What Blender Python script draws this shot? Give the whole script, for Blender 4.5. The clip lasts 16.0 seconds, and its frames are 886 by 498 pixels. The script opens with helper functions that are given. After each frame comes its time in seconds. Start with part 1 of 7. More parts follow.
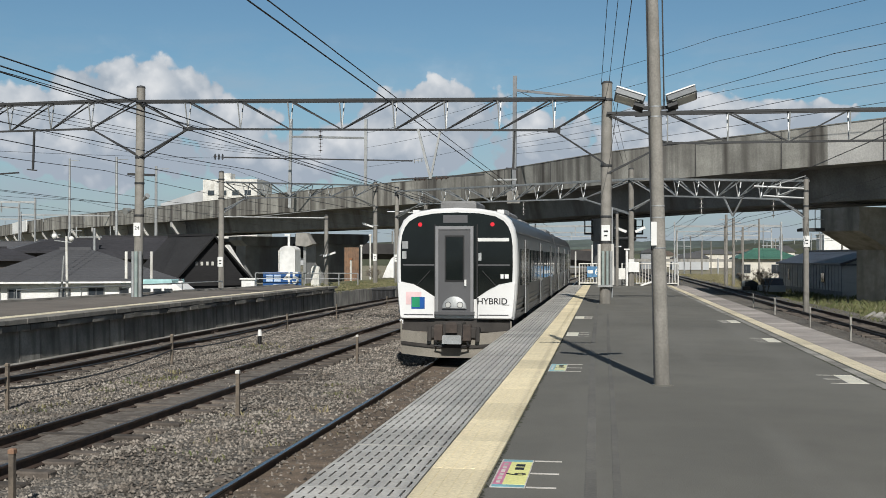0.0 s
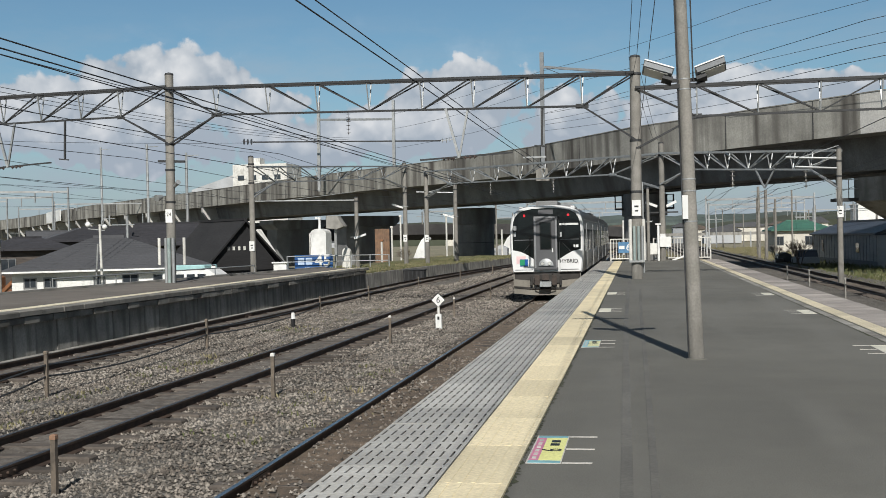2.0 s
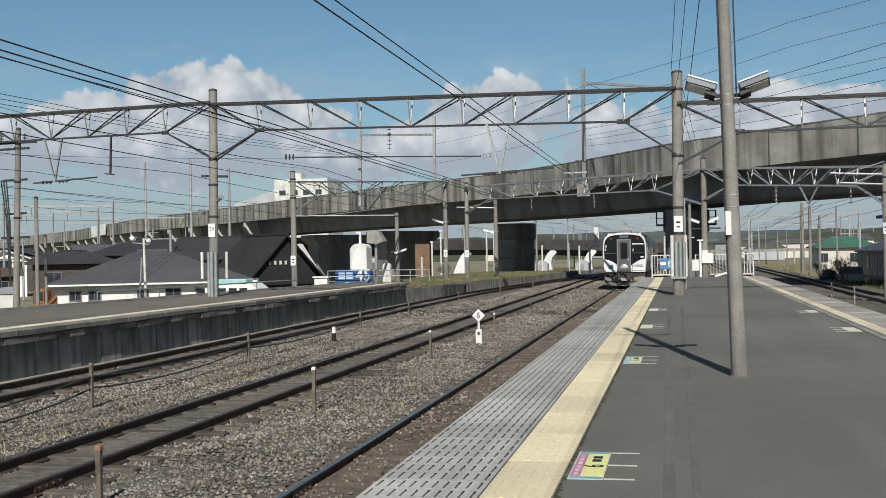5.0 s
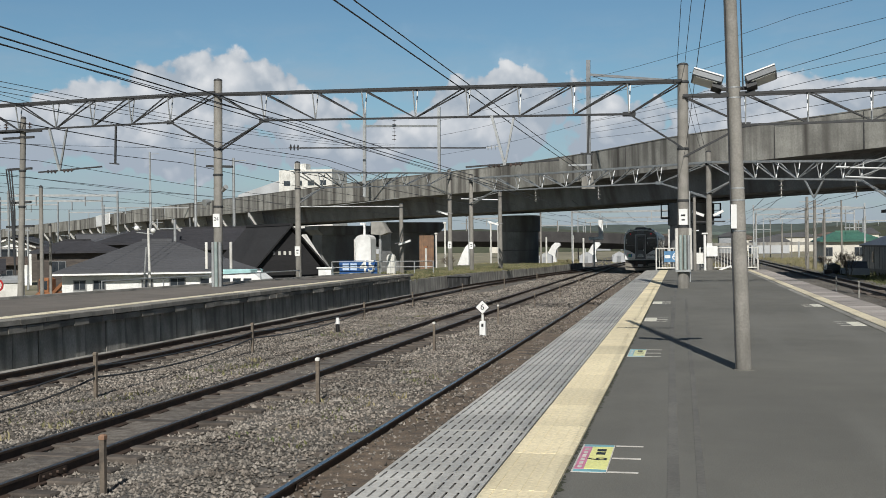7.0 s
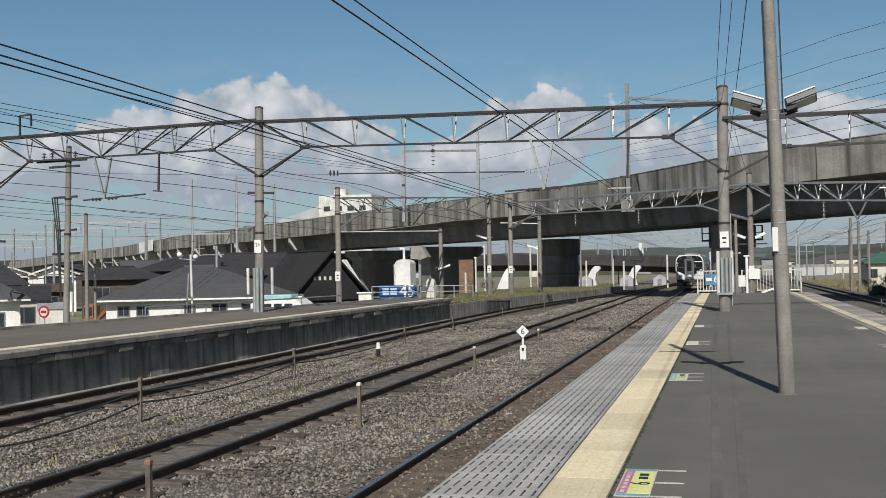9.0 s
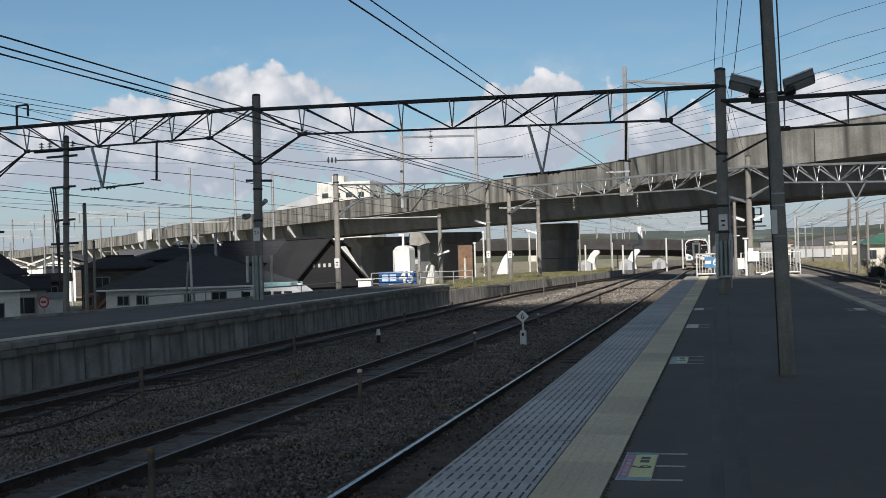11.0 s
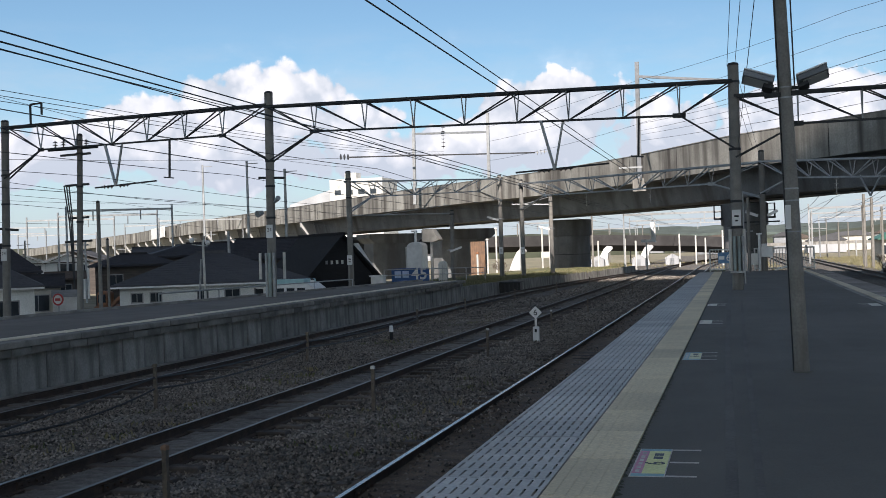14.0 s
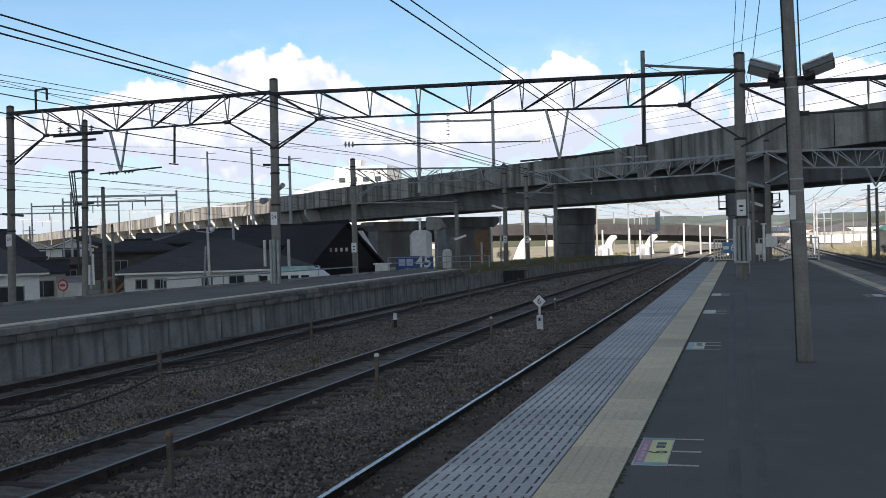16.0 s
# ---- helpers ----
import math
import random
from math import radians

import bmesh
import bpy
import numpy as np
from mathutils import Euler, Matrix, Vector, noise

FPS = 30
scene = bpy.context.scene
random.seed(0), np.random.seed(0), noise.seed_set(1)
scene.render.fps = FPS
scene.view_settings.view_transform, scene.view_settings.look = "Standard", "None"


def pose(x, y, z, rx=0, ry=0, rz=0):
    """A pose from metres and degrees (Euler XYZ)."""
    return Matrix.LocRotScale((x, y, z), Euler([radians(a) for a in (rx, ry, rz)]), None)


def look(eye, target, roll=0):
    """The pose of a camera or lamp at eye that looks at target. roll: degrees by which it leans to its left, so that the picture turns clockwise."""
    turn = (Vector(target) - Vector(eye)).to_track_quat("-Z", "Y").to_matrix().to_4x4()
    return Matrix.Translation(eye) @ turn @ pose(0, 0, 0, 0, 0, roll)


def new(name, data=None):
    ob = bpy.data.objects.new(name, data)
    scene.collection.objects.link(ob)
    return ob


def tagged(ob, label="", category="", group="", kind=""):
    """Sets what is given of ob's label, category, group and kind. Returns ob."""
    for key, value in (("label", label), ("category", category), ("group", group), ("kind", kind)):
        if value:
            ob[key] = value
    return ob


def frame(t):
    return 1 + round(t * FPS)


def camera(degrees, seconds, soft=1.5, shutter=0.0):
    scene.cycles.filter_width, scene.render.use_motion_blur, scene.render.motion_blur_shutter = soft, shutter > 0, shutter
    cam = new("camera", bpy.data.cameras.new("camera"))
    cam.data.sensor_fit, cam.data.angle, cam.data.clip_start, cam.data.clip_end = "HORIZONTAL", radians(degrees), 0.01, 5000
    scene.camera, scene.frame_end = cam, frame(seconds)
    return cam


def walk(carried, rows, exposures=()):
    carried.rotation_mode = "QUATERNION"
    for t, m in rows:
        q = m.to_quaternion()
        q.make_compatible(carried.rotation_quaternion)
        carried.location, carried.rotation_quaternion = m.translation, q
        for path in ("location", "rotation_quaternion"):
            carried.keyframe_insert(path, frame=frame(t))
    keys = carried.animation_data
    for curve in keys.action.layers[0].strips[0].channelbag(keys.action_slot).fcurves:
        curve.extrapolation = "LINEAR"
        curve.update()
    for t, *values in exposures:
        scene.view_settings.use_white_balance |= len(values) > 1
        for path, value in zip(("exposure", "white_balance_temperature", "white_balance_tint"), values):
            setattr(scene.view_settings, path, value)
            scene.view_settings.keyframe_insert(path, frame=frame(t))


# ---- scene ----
cam = camera(44.0, 16.0, soft=0.62)
PATH = [
    (0.0, pose(0.022, 0.024, 1.509, 90.470, -0.057, 8.410)),
    (0.5, pose(0.032, 0.021, 1.503, 90.846, 0.274, 9.030)),
    (1.0, pose(0.018, 0.011, 1.497, 90.049, 0.582, 9.818)),
    (1.5, pose(0.017, 0.016, 1.500, 89.309, 1.019, 9.956)),
    (2.0, pose(0.020, 0.016, 1.501, 89.426, 1.306, 10.000)),
    (2.5, pose(0.019, 0.016, 1.502, 89.421, 1.349, 10.122)),
    (3.0, pose(0.024, -0.006, 1.504, 90.078, 1.193, 10.804)),
    (3.5, pose(0.020, -0.013, 1.500, 90.480, 0.761, 11.770)),
    (4.0, pose(0.015, -0.020, 1.500, 90.556, 0.892, 11.952)),
    (6.5, pose(0.002, -0.006, 1.495, 89.706, 1.121, 12.153)),
    (7.0, pose(0.000, -0.005, 1.500, 89.827, 0.691, 12.301)),
    (7.5, pose(0.006, -0.022, 1.503, 90.415, 0.683, 13.064)),
    (8.0, pose(0.003, -0.029, 1.499, 90.861, 0.570, 13.404)),
    (8.5, pose(0.006, -0.078, 1.505, 91.141, 0.802, 14.163)),
    (11.0, pose(0.002, -0.085, 1.513, 90.375, 1.676, 14.315)),
    (11.5, pose(0.012, -0.069, 1.507, 90.200, 1.756, 14.264)),
    (12.0, pose(0.017, -0.079, 1.515, 90.209, 2.106, 14.267)),
    (12.5, pose(0.006, -0.090, 1.518, 89.832, 1.980, 14.690)),
    (13.0, pose(-0.006, -0.122, 1.518, 90.505, 0.820, 16.552)),
    (13.5, pose(0.004, -0.159, 1.524, 90.105, 1.171, 16.474)),
    (14.0, pose(0.002, -0.076, 1.514, 90.210, 1.868, 14.975)),
    (14.5, pose(-0.000, -0.103, 1.519, 89.859, 1.885, 14.841)),
    (15.0, pose(0.001, -0.089, 1.515, 89.636, 1.772, 15.009)),
    (15.5, pose(0.005, -0.067, 1.508, 89.755, 1.391, 15.146)),
    (16.0, pose(0.004, -0.096, 1.516, 89.593, 1.519, 15.193)),
]
# exposure follows the picture: the film camera opens up once the cloud has covered the sun
walk(cam, PATH, [(0.0, 0.12, 6500, 10), (7.8, 0.12, 6500, 10), (8.5, 0.03, 6500, 11), (8.8, 0.03, 6510, 11), (10.8, 0.30, 6600, 13), (11.5, 0.46, 6650, 14), (12.5, 0.62, 6650, 15),
                 (13.5, 0.74, 6700, 16), (16.0, 1.08, 6750, 18)])

# ---------------------------------------------------------------- light
SUN_FROM = Vector((0.19, -1.0, 0.80)).normalized()
world = bpy.data.worlds.new("sky")
scene.world = world
world.use_nodes = True


def sky_nodes():
    nt = world.node_tree
    nt.nodes.clear()
    N, L = nt.nodes.new, nt.links.new
    out, bg = N("ShaderNodeOutputWorld"), N("ShaderNodeBackground")
    sky = N("ShaderNodeTexSky")
    sky.sky_type, sky.sun_disc = "NISHITA", False
    sky.sun_elevation = math.asin(SUN_FROM.z)
    sky.sun_rotation = math.atan2(SUN_FROM.x, SUN_FROM.y)
    sky.air_density, sky.dust_density, sky.ozone_density = 1.0, 0.6, 1.4
    geo = N("ShaderNodeTexCoord")
    # cloud banks: heaps at a few bearings, broken up by noise and rounded billows
    warp = N("ShaderNodeTexNoise")
    warp.inputs["Scale"].default_value, warp.inputs["Detail"].default_value = 15.0, 12.0
    warp.inputs["Roughness"].default_value = 0.58
    L(geo.outputs["Generated"], warp.inputs["Vector"])
    bent = N("ShaderNodeMixRGB")
    bent.blend_type, bent.inputs[0].default_value = "ADD", 0.035
    L(geo.outputs["Generated"], bent.inputs[1])
    L(warp.outputs["Color"], bent.inputs[2])
    billow = N("ShaderNodeTexVoronoi")
    billow.feature, billow.inputs["Scale"].default_value = "SMOOTH_F1", 42.0
    billow.inputs["Detail"].default_value, billow.inputs["Roughness"].default_value = 2.0, 0.5
    L(bent.outputs[0], billow.inputs["Vector"])
    stretch = N("ShaderNodeMapping")
    stretch.inputs["Scale"].default_value = (1.0, 1.0, 3.2)
    L(geo.outputs["Generated"], stretch.inputs["Vector"])
    streak = N("ShaderNodeTexNoise")
    streak.inputs["Scale"].default_value, streak.inputs["Detail"].default_value = 11.0, 10.0
    streak.inputs["Roughness"].default_value = 0.62
    L(stretch.outputs[0], streak.inputs["Vector"])

    def math_node(op, a, b=None, clamp=False):
        n = N("ShaderNodeMath")
        n.operation, n.use_clamp = op, clamp
        for k, v in enumerate((a, b)):
            if v is None:
                continue
            if isinstance(v, (int, float)):
                n.inputs[k].default_value = v
            else:
                L(v, n.inputs[k])
        return n.outputs[0]

    sep = N("ShaderNodeSeparateXYZ")
    L(geo.outputs["Generated"], sep.inputs[0])
    bearing = math_node("MULTIPLY", math_node("ARCTAN2", sep.outputs[0], sep.outputs[1]), 57.2958)
    height = math_node("MULTIPLY", math_node("ARCSINE", sep.outputs[2]), 57.2958)
    mass = crown = None
    # bearing, height, half-width, half-height in degrees; the crown is each heap's upper, sunlit half
    for b, h, w, t in HEAPS:
        dx = math_node("DIVIDE", math_node("SUBTRACT", bearing, b), w)
        dy = math_node("DIVIDE", math_node("SUBTRACT", height, h), t)
        side = math_node("MULTIPLY", dx, dx)
        m = math_node("SUBTRACT", 1.0, math_node("ADD", side, math_node("MULTIPLY", dy, dy)))
        lift = math_node("SUBTRACT", dy, 0.55)
        c = math_node("SUBTRACT", 1.0, math_node("ADD", side, math_node("MULTIPLY", lift, lift)))
        mass = m if mass is None else math_node("MAXIMUM", mass, m)
        crown = c if crown is None else math_node("MAXIMUM", crown, c)
    lumps = math_node("ADD", math_node("MULTIPLY", math_node("SUBTRACT", warp.outputs[0], 0.5), 2.5), math_node("MULTIPLY", math_node("SUBTRACT", 0.42, billow.outputs["Distance"]), 1.3))
    puff = math_node("ADD", math_node("ADD", math_node("MAXIMUM", mass, -2.0), 0.5), lumps)
    heaps = N("ShaderNodeMapRange")
    heaps.inputs["From Min"].default_value, heaps.inputs["From Max"].default_value = 0.0, 0.34
    heaps.interpolation_type = "SMOOTHSTEP"
    L(puff, heaps.inputs[0])
    # thin layered cloud low over the horizon, fading upwards
    low = math_node("SUBTRACT", 1.0, math_node("DIVIDE", height, 12.0), True)
    thin = N("ShaderNodeMapRange")
    thin.inputs["From Min"].default_value, thin.inputs["From Max"].default_value = 0.42, 0.75
    thin.inputs["To Max"].default_value = 0.85
    L(streak.outputs[0], thin.inputs[0])
    layer = math_node("MULTIPLY", thin.outputs[0], math_node("POWER", low, 0.7))
    cover = math_node("MAXIMUM", heaps.outputs[0], layer, True)
    shade = N("ShaderNodeMixRGB")
    shade.inputs[1].default_value, shade.inputs[2].default_value = CLOUD_DARK, CLOUD_LIGHT
    depth = N("ShaderNodeMapRange")
    depth.inputs["From Min"].default_value, depth.inputs["From Max"].default_value = -0.35, 0.78
    # billows: lit crests and grey hollows, brighter towards the crowns
    fold = math_node("ADD", math_node("MULTIPLY", math_node("SUBTRACT", warp.outputs[0], 0.5), 2.2), math_node("MULTIPLY", math_node("SUBTRACT", 0.40, billow.outputs["Distance"]), 1.4))
    L(math_node("ADD", math_node("MULTIPLY", math_node("MAXIMUM", crown, -0.4), 0.62), fold), depth.inputs[0])
    L(depth.outputs[0], shade.inputs[0])
    mix = N("ShaderNodeMixRGB")
    L(cover, mix.inputs[0])
    tint = N("ShaderNodeMixRGB")
    tint.blend_type, tint.inputs[0].default_value, tint.inputs[2].default_value = "MULTIPLY", 1.0, SKY_TINT
    L(sky.outputs[0], tint.inputs[1])
    L(tint.outputs[0], mix.inputs[1])
    L(shade.outputs[0], mix.inputs[2])
    # unseen grey veil above 20 degrees, added to dim and neutralise the sky's fill
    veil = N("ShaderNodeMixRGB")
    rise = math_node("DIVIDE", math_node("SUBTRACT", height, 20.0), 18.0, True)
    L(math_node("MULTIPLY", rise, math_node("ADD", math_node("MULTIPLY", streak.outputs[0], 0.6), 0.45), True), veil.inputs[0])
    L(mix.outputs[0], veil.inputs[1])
    veil.inputs[2].default_value = FILL_VEIL
    # pale haze towards the horizon
    haze, near = N("ShaderNodeMixRGB"), math_node("SUBTRACT", 1.0, math_node("DIVIDE", math_node("ABSOLUTE", height), 10.0), True)
    L(math_node("MULTIPLY", math_node("POWER", near, 1.6), 0.85), haze.inputs[0])
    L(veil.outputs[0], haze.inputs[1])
    haze.inputs[2].default_value = HAZE
    L(haze.outputs[0], bg.inputs[0])
    bg.inputs[1].default_value = SKY_STRENGTH
    L(bg.outputs[0], out.inputs[0])


# the last three heaps, unseen behind the camera, are added to brighten upright faces
HEAPS = [(-24.2, 7.95, 4.7, 2.1), (-20.2, 6.7, 3.4, 1.4), (-29.0, 7.0, 3.6, 1.4), (-33, 5.4, 5, 1.7), (-26, 5.4, 8, 1.7), (-9.0, 7.25, 4.3, 1.9), (-12.5, 5.6, 6, 1.5),
         (-17, 5.2, 5, 1.3), (-2.8, 5.9, 3.6, 1.8), (4.2, 6.5, 5.0, 1.9), (0.5, 5.3, 4, 1.2), (9.5, 7.0, 2.4, 0.9), (-40, 5, 6, 2), (16, 5, 4, 1.5), (-60, 7, 9, 3), (40, 8, 9, 3),
         (90, 12, 20, 6), (-110, 12, 20, 5), (175, 15, 34, 7), (-160, 16, 22, 6), (135, 14, 22, 6)]
SKY_TINT = (0.72, 0.94, 1.0, 1)
# grey of the added overhead veil, kept low to cut ambient light
FILL_VEIL = (1.02, 1.17, 1.42, 1)
SKY_STRENGTH = 0.070
HAZE = (4.5, 5.2, 6.4, 1)
CLOUD_DARK, CLOUD_LIGHT = (5.0, 5.8, 6.7, 1), (10.2, 10.4, 10.6, 1)
sky_nodes()

lamp = new("sun", bpy.data.lights.new("sun", "SUN"))
lamp.data.energy, lamp.data.angle, lamp.data.color = 4.7, radians(0.5), (1.0, 0.972, 0.915)
lamp.matrix_world = look(SUN_FROM * 100, (0, 0, 0))

# ---------------------------------------------------------------- materials
MATS = {}


def mat(name, c1, c2=None, scale=3.0, rough=0.8, metal=0.0, bump=0.15, big=0.25, stretch=(1, 1, 1), dirt=None, fine=40.0, vary=0.0,
        fmin=0.35, fmax=0.65, glow=0.0, grain=None):
    """A worn surface: two colours mixed by broad noise, a finer grain, dirt in streaks, and relief."""
    if name in MATS:
        return MATS[name]
    m = bpy.data.materials.new(name)
    m.use_nodes = True
    nt = m.node_tree
    N, L = nt.nodes.new, nt.links.new
    bsdf = nt.nodes["Principled BSDF"]
    bsdf.inputs["Roughness"].default_value, bsdf.inputs["Metallic"].default_value = rough, metal
    c2 = c2 or tuple(c * 0.75 for c in c1)
    tc, mp = N("ShaderNodeTexCoord"), N("ShaderNodeMapping")
    info = N("ShaderNodeObjectInfo")
    L(tc.outputs["Object"], mp.inputs["Vector"])
    shift = N("ShaderNodeMath")
    shift.operation, shift.inputs[1].default_value = "MULTIPLY", 37.0
    L(info.outputs["Random"], shift.inputs[0])
    L(shift.outputs[0], mp.inputs["Location"])
    mp.inputs["Scale"].default_value = stretch
    n1, n2, n3 = N("ShaderNodeTexNoise"), N("ShaderNodeTexNoise"), N("ShaderNodeTexNoise")
    for n, s, d in ((n1, scale, 6.0), (n2, big, 3.0), (n3, fine, 2.0)):
        n.inputs["Scale"].default_value, n.inputs["Detail"].default_value = s, d
        L(mp.outputs[0], n.inputs["Vector"])
    r1 = N("ShaderNodeMapRange")
    r1.inputs["From Min"].default_value, r1.inputs["From Max"].default_value = fmin, fmax
    L(n1.outputs[0], r1.inputs[0])
    mix = N("ShaderNodeMixRGB")
    mix.inputs[1].default_value, mix.inputs[2].default_value = (*c1, 1), (*c2, 1)
    L(r1.outputs[0], mix.inputs[0])
    mul = N("ShaderNodeMapRange")
    mul.inputs["From Min"].default_value, mul.inputs["From Max"].default_value = 0.3, 0.7
    mul.inputs["To Min"].default_value, mul.inputs["To Max"].default_value = 0.82, 1.15
    L(n2.outputs[0], mul.inputs[0])
    g = N("ShaderNodeMapRange")
    g.inputs["From Min"].default_value, g.inputs["From Max"].default_value = 0.25, 0.75
    grain = grain if grain is not None else (0.03 if rough < 0.5 else 0.16)
    g.inputs["To Min"].default_value, g.inputs["To Max"].default_value = 1 - grain, 1 + grain
    L(n3.outputs[0], g.inputs[0])
    val = N("ShaderNodeMath")
    val.operation = "MULTIPLY"
    L(mul.outputs[0], val.inputs[0])
    L(g.outputs[0], val.inputs[1])
    last = val.outputs[0]
    if vary:
        rv = N("ShaderNodeMapRange")
        rv.inputs["To Min"].default_value, rv.inputs["To Max"].default_value = 1 - vary, 1 + vary
        L(info.outputs["Random"], rv.inputs[0])
        v2 = N("ShaderNodeMath")
        v2.operation = "MULTIPLY"
        L(last, v2.inputs[0])
        L(rv.outputs[0], v2.inputs[1])
        last = v2.outputs[0]
    hsv = N("ShaderNodeHueSaturation")
    L(mix.outputs[0], hsv.inputs["Color"])
    L(last, hsv.inputs["Value"])
    col = hsv.outputs[0]
    if dirt:
        # streaks that run down the face
        mp2, n4, r4, mx = N("ShaderNodeMapping"), N("ShaderNodeTexNoise"), N("ShaderNodeMapRange"), N("ShaderNodeMixRGB")
        mp2.inputs["Scale"].default_value = dirt[1]
        L(tc.outputs["Object"], mp2.inputs["Vector"])
        L(mp2.outputs[0], n4.inputs["Vector"])
        n4.inputs["Scale"].default_value, n4.inputs["Detail"].default_value = 1.0, 5.0
        r4.inputs["From Min"].default_value, r4.inputs["From Max"].default_value = dirt[2], dirt[3]
        L(n4.outputs[0], r4.inputs[0])
        L(r4.outputs[0], mx.inputs[0])
        L(col, mx.inputs[1])
        mx.inputs[2].default_value = (*dirt[0], 1)
        col = mx.outputs[0]
    L(col, bsdf.inputs["Base Color"])
    if bump:
        b = N("ShaderNodeBump")
        b.inputs["Strength"].default_value, b.inputs["Distance"].default_value = bump, 0.02
        L(n3.outputs[0], b.inputs["Height"])
        L(b.outputs[0], bsdf.inputs["Normal"])
    if glow:
        bsdf.inputs["Emission Color"].default_value, bsdf.inputs["Emission Strength"].default_value = (*c1, 1), glow
    MATS[name] = m
    return m


def ballast_mat():
    m = mat("ballast", (0.172, 0.158, 0.138), (0.082, 0.072, 0.06), scale=14, rough=0.95, bump=0.9, big=0.35, fine=26)
    nt = m.node_tree
    N, L = nt.nodes.new, nt.links.new
    vor = N("ShaderNodeTexVoronoi")
    vor.inputs["Scale"].default_value = 27.0
    tc = next(n for n in nt.nodes if n.type == "TEX_COORD")
    L(tc.outputs["Object"], vor.inputs["Vector"])
    bsdf = nt.nodes["Principled BSDF"]
    old = bsdf.inputs["Base Color"].links[0].from_socket
    mx, bw = N("ShaderNodeMixRGB"), N("ShaderNodeRGBToBW")
    mx.blend_type, mx.inputs[0].default_value = "MULTIPLY", 1.0
    rng = N("ShaderNodeMapRange")
    L(vor.outputs["Color"], bw.inputs[0])
    L(bw.outputs[0], rng.inputs[0])
    rng.inputs["To Min"].default_value, rng.inputs["To Max"].default_value = 0.55, 1.6
    L(old, mx.inputs[1])
    L(rng.outputs[0], mx.inputs[2])
    L(mx.outputs[0], bsdf.inputs["Base Color"])
    b = next(n for n in nt.nodes if n.type == "BUMP")
    L(vor.outputs["Distance"], b.inputs["Height"])
    b.invert, b.inputs["Distance"].default_value = True, 0.05
    return m


def stone_mat():
    m = mat("loose_stone", (0.166, 0.150, 0.130), (0.108, 0.092, 0.077), scale=1.5, rough=0.95, bump=0.3)
    nt = m.node_tree
    N, L = nt.nodes.new, nt.links.new
    geo, rng, hsv = N("ShaderNodeNewGeometry"), N("ShaderNodeMapRange"), N("ShaderNodeHueSaturation")
    bsdf = nt.nodes["Principled BSDF"]
    old = bsdf.inputs["Base Color"].links[0].from_socket
    L(geo.outputs["Random Per Island"], rng.inputs[0])
    rng.inputs["To Min"].default_value, rng.inputs["To Max"].default_value = 0.25, 2.15
    L(old, hsv.inputs["Color"])
    L(rng.outputs[0], hsv.inputs["Value"])
    L(hsv.outputs[0], bsdf.inputs["Base Color"])
    return m


def glass_mat(name, tone, rough=0.06):
    m = mat(name, tone, tuple(c * 0.8 for c in tone), rough=rough, bump=0.0)
    m.node_tree.nodes["Principled BSDF"].inputs["Coat Weight"].default_value = 0.6
    return m


M_ASPHALT = mat("asphalt", (0.124, 0.120, 0.104), (0.106, 0.103, 0.090), scale=1.3, rough=0.92, bump=0.25, big=0.18, fine=70,
                dirt=((0.146, 0.142, 0.127), (0.9, 0.12, 1), 0.5, 0.78), grain=0.08)
M_PLATFORM_L = mat("old_asphalt", (0.15, 0.13, 0.11), (0.11, 0.097, 0.083), scale=1.0, rough=0.95)
M_CONC = mat("concrete", (0.30, 0.29, 0.265), (0.22, 0.21, 0.19), scale=2.0, rough=0.9, bump=0.2, dirt=((0.10, 0.095, 0.085), (1.2, 1.2, 0.15), 0.48, 0.75))
M_VIADUCT = mat("viaduct_concrete", (0.345, 0.335, 0.30), (0.25, 0.243, 0.217), scale=0.8, rough=0.92, bump=0.1, big=0.12, fine=9,
                dirt=((0.075, 0.068, 0.06), (0.9, 0.9, 0.06), 0.42, 0.66))
M_PALECONC = mat("pale_concrete", (0.50, 0.49, 0.46), (0.43, 0.42, 0.40), scale=1.0, rough=0.9, bump=0.1, fine=9)
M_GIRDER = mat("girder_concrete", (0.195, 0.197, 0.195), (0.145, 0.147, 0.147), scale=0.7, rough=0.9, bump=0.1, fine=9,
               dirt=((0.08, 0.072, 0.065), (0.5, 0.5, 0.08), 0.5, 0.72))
M_WALL_DARK = mat("stained_wall", (0.29, 0.28, 0.255), (0.19, 0.185, 0.17), scale=1.5, rough=0.92, fine=20,
                  dirt=((0.07, 0.066, 0.06), (2.5, 2.5, 0.3), 0.46, 0.74), vary=0.08)
M_COPING = mat("coping_stone", (0.20, 0.19, 0.17), (0.12, 0.115, 0.10), scale=2.5, rough=0.9, vary=0.25)
M_GRATE = mat("grey_edge_panel", (0.44, 0.425, 0.39), (0.36, 0.345, 0.315), scale=2.2, rough=0.5, bump=0.06, fine=30, vary=0.06)
M_EDGE_SLAB = mat("edge_slab", (0.30, 0.275, 0.255), (0.22, 0.20, 0.185), scale=1.5, rough=0.85, bump=0.2, vary=0.2)
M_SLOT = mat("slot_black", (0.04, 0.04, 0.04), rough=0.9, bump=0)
M_TACT_FADED = mat("faded_yellow", (0.64, 0.57, 0.41), (0.54, 0.48, 0.36), scale=2.0, rough=0.8, bump=0.15, big=0.5, fine=35, vary=0.06)
M_TACT = mat("tactile_yellow", (0.72, 0.63, 0.43), (0.64, 0.555, 0.375), scale=2.0, rough=0.75, bump=0.15, big=0.5, fine=35, vary=0.06)
